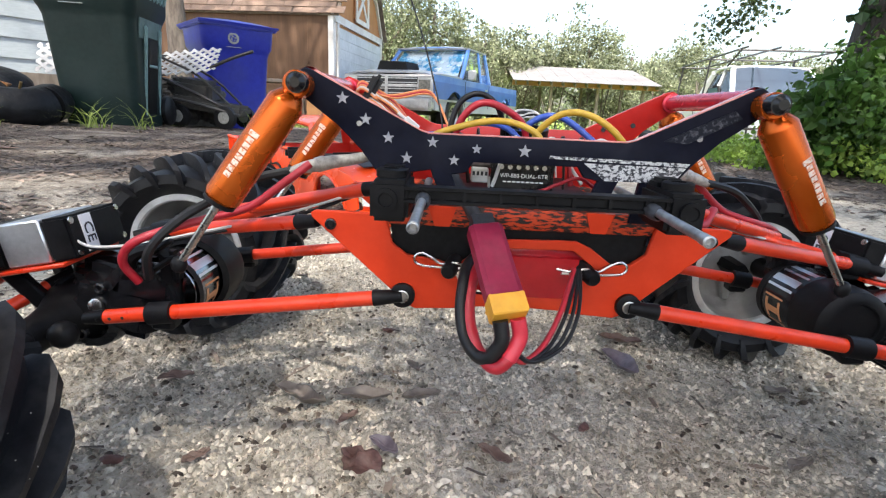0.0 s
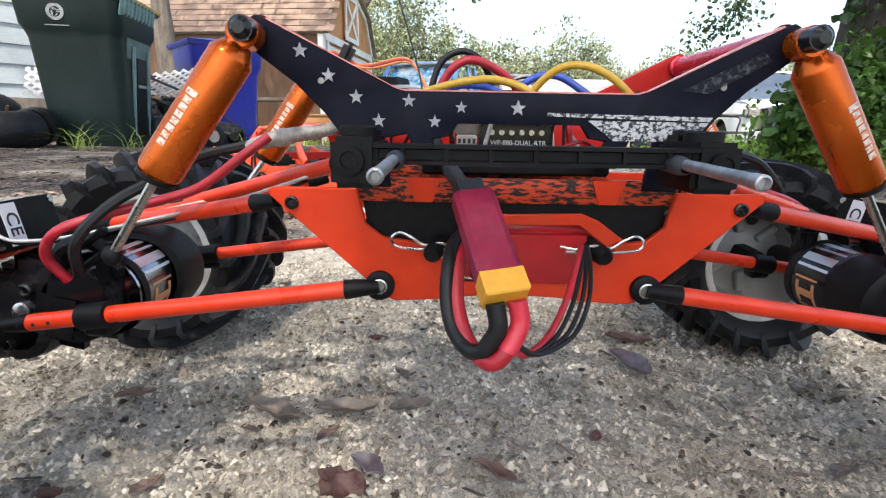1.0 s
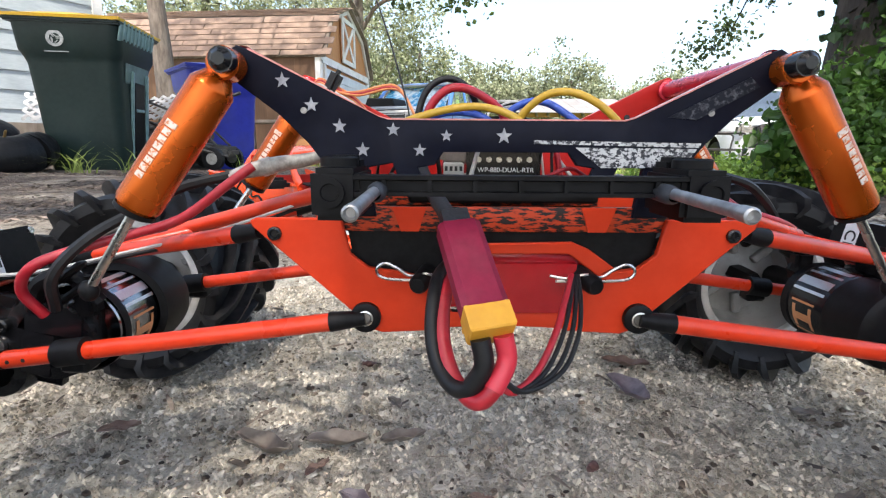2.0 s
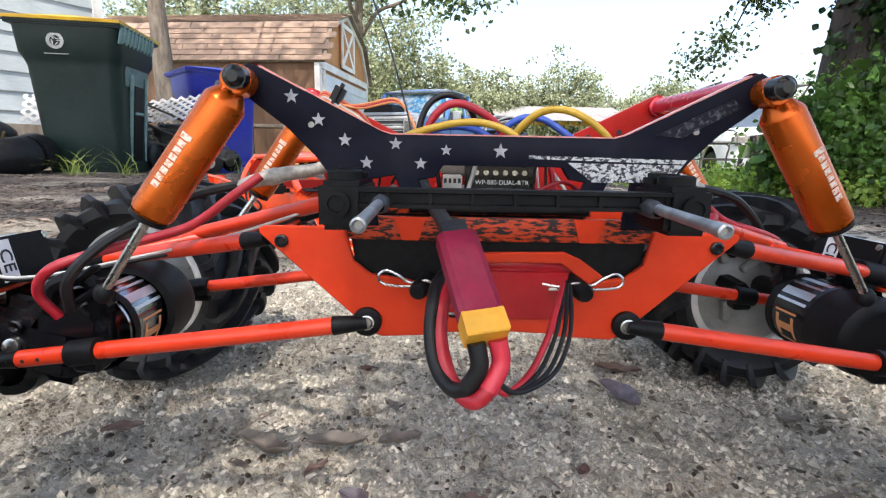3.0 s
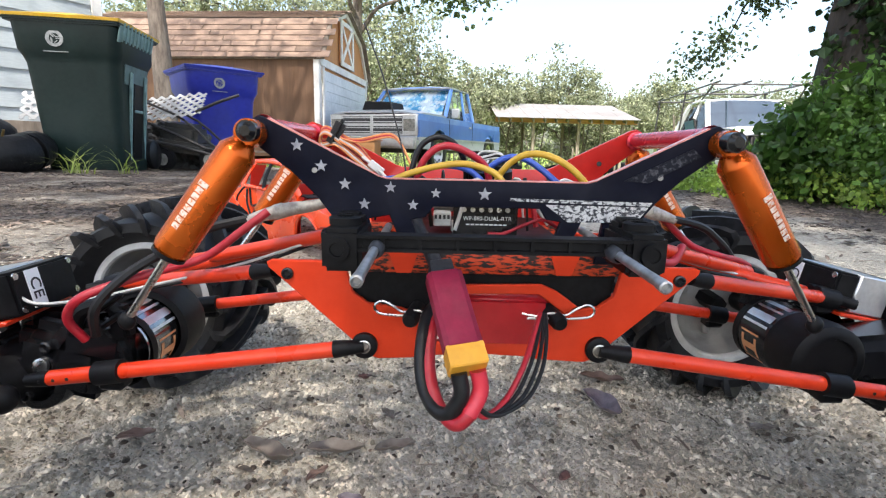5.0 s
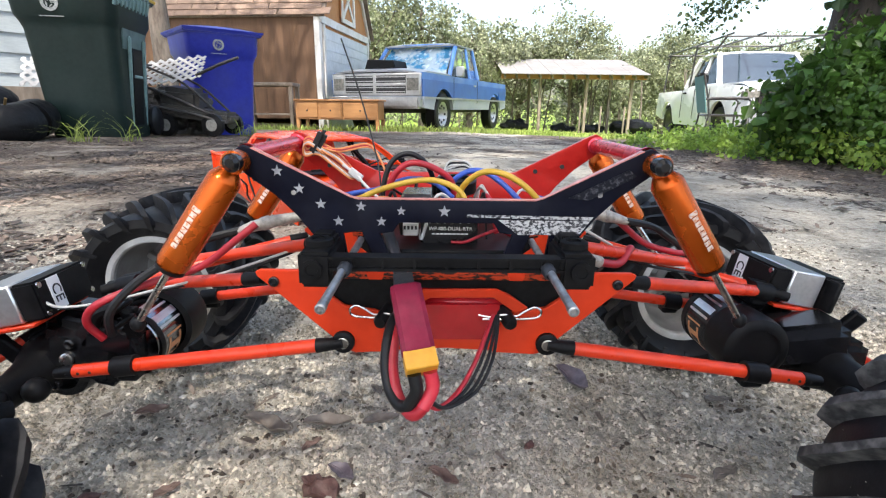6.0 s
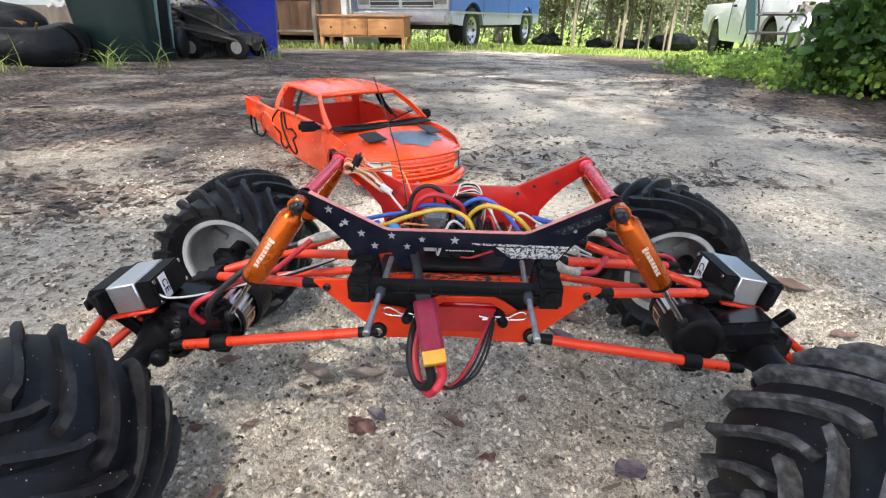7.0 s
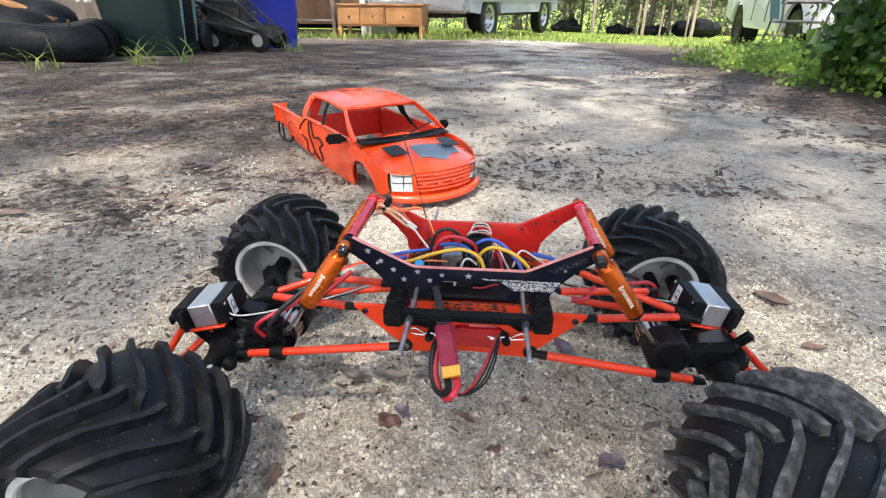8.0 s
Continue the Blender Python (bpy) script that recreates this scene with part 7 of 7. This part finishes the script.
def work_pickup(m, label):
    """A modern white crew pickup with a ladder rack; local x forward, y to its left, origin on the ground at the front."""
    t = empty("pickup_truck", m.translation, label, "pickup truck")
    HWd, fw, rw, R = .99, -1.02, -4.45, .40

    def put(nm, bm, material, parent=None, lab="", smooth=True):
        return part(nm, at(m, bm), material, parent or t, lab, smooth)

    def hump(c, r):
        return [(c + r * math.cos(radians(a)), .42 + r * math.sin(radians(a))) for a in range(4, 177, 12)]
    lower = [(-.10, .50), (-.40, .44)] + hump(fw, .49) + [(-1.62, .40), (-3.88, .40)] + hump(rw, .50) + [(-5.05, .50), (-5.58, .60), (-5.60, 1.17), (-3.46, 1.17), (-3.44, 1.22), (-1.50, 1.22), (-.90, 1.20), (-.30, 1.15), (-.08, 1.06), (-.03, .80)]
    for s in (-1, 1):
        bm = prism(B(), lower, Matrix(((1, 0, 0, 0), (0, 0, s, 0), (0, 1, 0, 0), (0, 0, 0, 1))), .06)
        bmesh.ops.subdivide_edges(bm, edges=[e for e in bm.edges if e.calc_length() > .3], cuts=2)
        bmesh.ops.triangulate(bm, faces=[f for f in bm.faces if len(f.verts) > 4])
        for v in bm.verts:
            x, z = v.co.x, v.co.z
            side = HWd - .06 - .05 * max(0, (z - .95) / .27) ** 2 - .03 * max(0, (.62 - z) / .2) - .20 * max(0, (x + .45) / .45) ** 2
            side += .035 * max(math.exp(-((x - fw) / .55) ** 2), math.exp(-((x - rw) / .55) ** 2)) * min(1, max(0, (1.1 - z) / .3))
            v.co.y = s * (side + abs(v.co.y))
        put("body_side", bm, P_WHITE)
        for c in (fw, rw):
            put("arch_liner", lathe(B(), [(0, .50), (.30, .47), (.30, 0)], (c, s * (HWd - .08), .42), (0, -s, 0), 24), INK)
        # windows between painted pillars
        Q = lambda x, z: Vector((x, s * (HWd - .10 - .19 * max(0, z - 1.2) / .66), z))
        for quad, nm in (((( -1.72, 1.24), (-2.48, 1.24), (-2.48, 1.78), (-2.22, 1.76)), "front_window"), (((-2.58, 1.24), (-3.26, 1.24), (-3.12, 1.74), (-2.58, 1.78)), "rear_window")):
            bm = B()
            bm.faces.new([bm.verts.new(Q(x, z)) for x, z in quad])
            bmesh.ops.solidify(bm, geom=bm.faces[:], thickness=.006)
            put(nm, bm, CARGLASS)
        for pts, r in ((((-1.46, 1.21), (-1.82, 1.52), (-2.16, 1.82)), .055), (((-2.53, 1.22), (-2.53, 1.82)), .045), (((-3.42, 1.20), (-3.32, 1.52), (-3.16, 1.80)), .085), (((-2.14, 1.83), (-2.7, 1.87), (-3.18, 1.82)), .050), (((-1.46, 1.21), (-2.5, 1.22), (-3.44, 1.20)), .040)):
            put("pillar", tube(B(), [Q(x, z) for x, z in pts], r, 8, 4 if len(pts) > 2 else 1), P_WHITE)
        put("mirror", box(B(), (-1.74, s * (HWd + .13), 1.33), (.12, .22, .24), .05, 2), BLACKPL)
        for x in (-1.62, -2.53, -3.40):
            put("door_gap", box(B(), (x, s * (HWd + .004), .86), (.012, .010, .62)), INK)
        for x in (-2.36, -3.26):
            put("door_handle", box(B(), (x, s * (HWd - .01), 1.10), (.18, .03, .04), .01), BLACKPL)
        put("headlight", box(B(), (-.14, s * .82, 1.00), (.20, .26, .20), .05, 2), LENS)
        for x in (fw, rw):
            c = Vector((x, s * (HWd - .14), R))
            w = put("wheel", lathe(B(), [(-.02, 0), (-.02, .10), (.03, .15), (.09, .20), (.10, .235), (.085, .245), (-.08, .245)], c, (0, s, 0), 28), IRON)
            put("tyre", lathe(B(), [(-.11, .24), (-.125, .30), (-.115, R - .02), (-.09, R), (.09, R), (.115, R - .02), (.125, .30), (.10, .235)], c, (0, s, 0), 36), RUBBER, w)
        for x in (-1.5, -3.2, -5.3):
            put("rack_post", tube(B(), [(x if x < -2 else -1.9, s * .92, 1.18 if x < -2 else 1.84), (x, s * .86, 2.10)], .020, 6, 1), IRON)
    put("bonnet", sheet(B(), lambda u, v: Vector((-.06 - 1.46 * u - .12 * abs(2 * v - 1) ** 3 * (1 - u), (v - .5) * 2 * (HWd - .10 - .10 * (1 - u)), 1.08 + .15 * min(1, u * 3) ** .6 - .035 * abs(2 * v - 1) ** 4)), 10, 12, .03), P_WHITE)
    put("windscreen", sheet(B(), lambda u, v: Vector((-1.50 - .64 * u + .07 * math.sin(v * math.pi), (v - .5) * 2 * (.86 - .15 * u), 1.24 + .60 * u)), 6, 10, .01), CARGLASS)
    put("rear_glass", sheet(B(), lambda u, v: Vector((-3.40 + .22 * u, (v - .5) * 2 * (.82 - .12 * u), 1.24 + .54 * u)), 3, 6, .01), CARGLASS)
    put("roof", sheet(B(), lambda u, v: Vector((-2.10 - 1.12 * u, (v - .5) * 2 * .76, 1.83 + .07 * math.sin(u * math.pi) ** .5 * (1 - abs(2 * v - 1) ** 3))), 10, 10, .03), P_WHITE)
    put("grille", box(B(), (-.06, 0, .90), (.10, 1.30, .36), .04, 2), IRON)
    put("bumper", box(B(), (.02, 0, .56), (.20, 1.86, .26), .06, 2), BRIGHT)
    put("underbody", box(B(), (-2.8, 0, .48), (5.0, 1.3, .20)), IRON)
    put("cab_floor", box(B(), (-2.4, 0, .85), (2.0, 1.7, .60)), IRON)
    put("engine_bay", box(B(), (-.80, 0, .80), (1.25, 1.30, .50)), IRON)
    put("bed_floor", box(B(), (-4.50, 0, .80), (2.1, 1.72, .10)), IRON)
    put("tailgate", box(B(), (-5.58, 0, .88), (.06, 1.80, .56), .02), P_WHITE)
    for x in (-1.5, -3.2, -5.3):
        put("rack_bar", tube(B(), [(x, -.92, 2.10), (x, .92, 2.10)], .020, 6, 1), IRON)
    for y in (-.86, -.3, .86):
        put("rack_rail", tube(B(), [(-1.2, y, 2.12), (-5.4, y, 2.12)], .020, 6, 1), IRON)
    return t


phi = radians(23)
fx = Vector((-math.sin(phi), -math.cos(phi), 0))
pm = Matrix((fx, Vector((-fx.y, fx.x, 0)), Vector((0, 0, 1)))).transposed().to_4x4()
pm.translation = on(-1.25, 9.80, -.09)
GLASS_OPEN = glass_mat("clear_car_glass", (0.85, 0.92, 0.95))
pickup("pickup_truck", pm, P_LBLUE, P_GREY, "old two-tone blue and silver pickup parked on the grass", GLASS_OPEN)
f2 = Vector((-.146, -.989, 0))
wm = Matrix((f2, Vector((-f2.y, f2.x, 0)), Vector((0, 0, 1)))).transposed().to_4x4()
wm.translation = on(5.84, 8.36, -.13)
work_pickup(wm @ Matrix.Scale(.955, 4), "white work pickup with a ladder rack, parked behind the shrubs")

# ---- open shelter on posts ----
sh2 = empty("open_shelter", on(5.0, 21), "low open shelter with a pale metal roof on wooden posts", "shelter")
zb = terrain(5.0, 21)
TIN = mat("weathered_tin_roof", (0.155, 0.145, 0.138), (0.21, 0.20, 0.192), 4, 0.7, 0.0, dirt=(0.12, 0.105, 0.095), dscale=1, damt=0.5)
for x in (3.70, 5.46, 7.18):
    for y in (20.0, 22.6):
        part("post", box(B(), (x, y, zb + 1.1), (.11, .11, 2.35), .01), WOODOLD, sh2)
for x in np.linspace(2.3, 7.6, 13):
    part("rafter", box(B(), Matrix.Translation((x, 21.2, zb + 2.46)) @ Matrix.Rotation(radians(13), 4, "X"), (.05, 3.4, .12)), WOODOLD, sh2)
part("beam", box(B(), (4.95, 19.95, zb + 2.13), (5.5, .08, .2)), PINE, sh2)
part("beam", box(B(), (4.95, 22.65, zb + 2.70), (5.5, .08, .2)), WOODOLD, sh2)
for k in range(9):
    part("roof_sheet", box(B(), Matrix.Translation((2.48 + k * .61, 21.2, zb + 2.58)) @ Matrix.Rotation(radians(13), 4, "X"), (.605, 3.6, .025), .004), TIN, sh2)
for x in (4.35, 5.0, 5.75):
    fp = empty("fence_post", on(x, 16.4), "thin weathered fence post in the grass", "fence post", "fence posts")
    part("post", box(B(), on(x, 16.4, .42), (.05, .05, .94), .008), WOODOLD, fp)
for k, (x, y, s3) in enumerate(((2.9, 20.9, .42), (6.2, 21.4, .38), (7.9, 21.6, .62), (5.1, 22.0, .35))):
    jk = empty("covered_junk", on(x, y), "dark covered heap stored under the shelter", "junk heap", "heaps under the shelter")
    bm = B()
    bmesh.ops.create_icosphere(bm, subdivisions=3, radius=s3, matrix=Matrix.Translation(on(x, y, s3 * .5)) @ Matrix.Diagonal((1.4, .8, .55, 1)))
    for v in bm.verts:
        v.co += v.normal * (noise.noise(v.co * 3) * .18 + noise.noise(v.co * 9) * .08)
    part("cover", bm, BLACKBAG, jk)

# ---- folding chair by the shrubs ----
TEAL = mat("faded_teal_sling", (0.10, 0.22, 0.22), (0.15, 0.29, 0.28), 60, 0.7, bump=0.3, bscale=200)
ch = empty("garden_chair", on(3.90, 7.2), "garden chair with a faded teal sling and dark frame", "chair")
cm = Matrix.Translation(on(3.90, 7.2)) @ Matrix.Rotation(radians(-12), 4, "Z")
part("seat", at(cm, sheet(B(), lambda u, v: Vector(((u - .5) * .48, (v - .5) * .46, .42 - .02 * math.sin(v * math.pi))), 6, 6, .012)), IRON, ch)
part("backrest", at(cm, sheet(B(), lambda u, v: Vector((-.24 - .10 * v, (u - .5) * .44, .44 + .48 * v)), 6, 6, .012)), TEAL, ch)
for s in (-1, 1):
    part("frame_side", at(cm, tube(B(), [(.26, s * .25, 0), (.25, s * .25, .42), (.24, s * .25, .62), (-.20, s * .25, .62), (-.26, s * .25, .60)], .013, 8, 4)), IRON, ch)
    part("leg", at(cm, tube(B(), [(-.32, s * .25, 0), (-.22, s * .24, .42), (-.34, s * .23, .94)], .013, 8, 3)), IRON, ch)
    part("arm", at(cm, tube(B(), [(.24, s * .25, .63), (-.22, s * .25, .63)], .018, 8, 1)), IRON, ch)
# ---- dry leaves and bark on the near ground ----
DRY = mat("dry_brown_leaf", (0.085, 0.045, 0.034), (0.17, 0.105, 0.078), 90, 0.6, bump=0.3, bscale=400, dirt=(0.3, 0.24, 0.2), dscale=60, damt=0.4)
DRYG = mat("dry_grey_leaf", (0.115, 0.092, 0.072), (0.21, 0.175, 0.145), 90, 0.6, bump=0.3, bscale=400, dirt=(0.12, 0.09, 0.08), dscale=60, damt=0.4)
DRYR = mat("dark_red_brown_bark", (0.055, 0.022, 0.018), (0.12, 0.052, 0.042), 120, 0.75, bump=0.8, bscale=300, dirt=(0.22, 0.17, 0.14), dscale=200, damt=0.3)
DRYP = mat("purple_grey_leaf", (0.075, 0.055, 0.066), (0.19, 0.155, 0.172), 90, 0.5, bump=0.3, bscale=400)


def dry_leaf(x, y, length, wide, angle, curl, material, label, lift=.003):
    t = empty("dry_leaf", (x, y, 0), label, "leaf", "dry leaves on the sand")
    ca, sa = math.cos(radians(angle)), math.sin(radians(angle))

    def f(u, v):
        a = (u - .5) * length
        w = wide * math.sin(math.pi * min(1, max(0, u * .96 + .02))) ** .75
        b = (v - .5) * w + .06 * length * math.sin(u * 5)
        z = curl * (2 * v - 1) ** 2 * (w / wide) + curl * .8 * (2 * u - 1) ** 2 + .0006 * math.sin(u * 17 + v * 6)
        px, py = x + a * ca - b * sa, y + a * sa + b * ca
        return Vector((px, py, terrain(x, y) + max(relief(x, y), relief(px, py)) * .6 + relief(x, y) * .4 + lift + z))
    part("blade", sheet(B(), f, 12, 6, .0004), material, t)
    rib = [f(u, .5) + Vector((0, 0, .0004)) for u in (0, .25, .5, .75, 1)]
    part("midrib", tube(B(), rib, .0004, 5, 3), material, t)
    return t


def bark_bit(x, y, s, angle, label):
    t = empty("bark_piece", (x, y, 0), label, "bark", "bark bits on the sand")
    bm = B()
    bmesh.ops.create_icosphere(bm, subdivisions=3, radius=1, matrix=Matrix.Translation((x, y, terrain(x, y) + relief(x, y) + s * .25)) @ Matrix.Rotation(radians(angle), 4, "Z") @ Matrix.Diagonal((s, s * .5, s * .34, 1)))
    for v in bm.verts:
        v.co += v.normal * (noise.noise(v.co * 160) * s * .36 + noise.noise(v.co * 420) * s * .22)
    part("lump", bm, DRYR, t)
    return t
dry_leaf(-0.063, 0.293, 0.040, 0.013, -22, 0.006, DRYG, "pale curled dry oak leaf on the sand")
dry_leaf(-0.023, 0.297, 0.034, 0.012, 12, 0.005, DRYG, "pale curled dry oak leaf on the sand")
dry_leaf(0.013, 0.299, 0.026, 0.009, 25, 0.004, DRYG, "pale curled dry oak leaf on the sand")
dry_leaf(0.174, 0.400, 0.034, 0.011, -20, 0.004, DRY, "brown curled dry leaf on the sand")
dry_leaf(0.160, 0.356, 0.038, 0.018, -62, 0.007, DRYP, "purple-grey dry leaf on its edge on the sand")
dry_leaf(0.005, 0.339, 0.016, 0.007, -50, 0.002, DRYG, "small greenish dry leaf on the sand")
dry_leaf(-0.153, 0.310, 0.022, 0.011, 30, 0.002, DRY, "small brown dry leaf on the sand")
dry_leaf(-0.100, 0.231, 0.014, 0.007, 50, 0.001, DRY, "small brown dry leaf on the sand")
dry_leaf(0.266, 0.335, 0.02, 0.008, 10, 0.001, DRYG, "small grey dry leaf on the sand")
dry_leaf(0.182, 0.206, 0.024, 0.017, 20, 0.003, DRYP, "dark purple-brown dry leaf on the sand")
dry_leaf(-0.096, 0.164, 0.020, 0.008, 100, 0.003, DRY, "brown curled dry leaf on the sand")
dry_leaf(0.057, 0.246, 0.020, 0.008, -25, 0.003, DRY, "red-brown dry leaf on the sand")
dry_leaf(0.229, 0.254, 0.022, 0.008, 35, 0.001, DRYG, "pale dry leaf on the sand")
dry_leaf(-0.004, 0.246, 0.020, 0.010, -30, 0.003, DRYP, "purple-grey dry leaf beside crumbling bark")
dry_leaf(-0.030, 0.277, 0.016, 0.005, 60, 0.001, DRY, "small brown dry leaf on the sand")
dry_leaf(0.448, 0.492, 0.045, 0.022, -35, 0.005, DRY, "large brown dry leaf on the sand")
dry_leaf(0.445, 0.389, 0.030, 0.012, 10, 0.003, DRY, "brown dry leaf on the sand")
dry_leaf(-1.418, 1.621, 0.08, 0.03, 30, 0.004, DRY, "brown dry leaf on the sand")
dry_leaf(-0.791, 0.669, 0.05, 0.022, 10, 0.006, DRY, "brown dry leaf on the sand")
dry_leaf(-0.237, 0.656, 0.022, 0.01, 10, 0.002, DRY, "brown dry leaf on the sand")
bark_bit(-0.016, 0.237, 0.013, -35, "dark red-brown crumbling bit of bark on the sand")
bark_bit(-0.143, 0.228, 0.006, 30, "dark red-brown crumbling bit of bark on the sand")
bark_bit(0.083, 0.214, 0.007, 20, "dark red-brown crumbling bit of bark on the sand")
bark_bit(0.112, 0.275, 0.005, 50, "dark red-brown crumbling bit of bark on the sand")
bark_bit(-0.021, 0.405, 0.006, 10, "dark red-brown crumbling bit of bark on the sand")
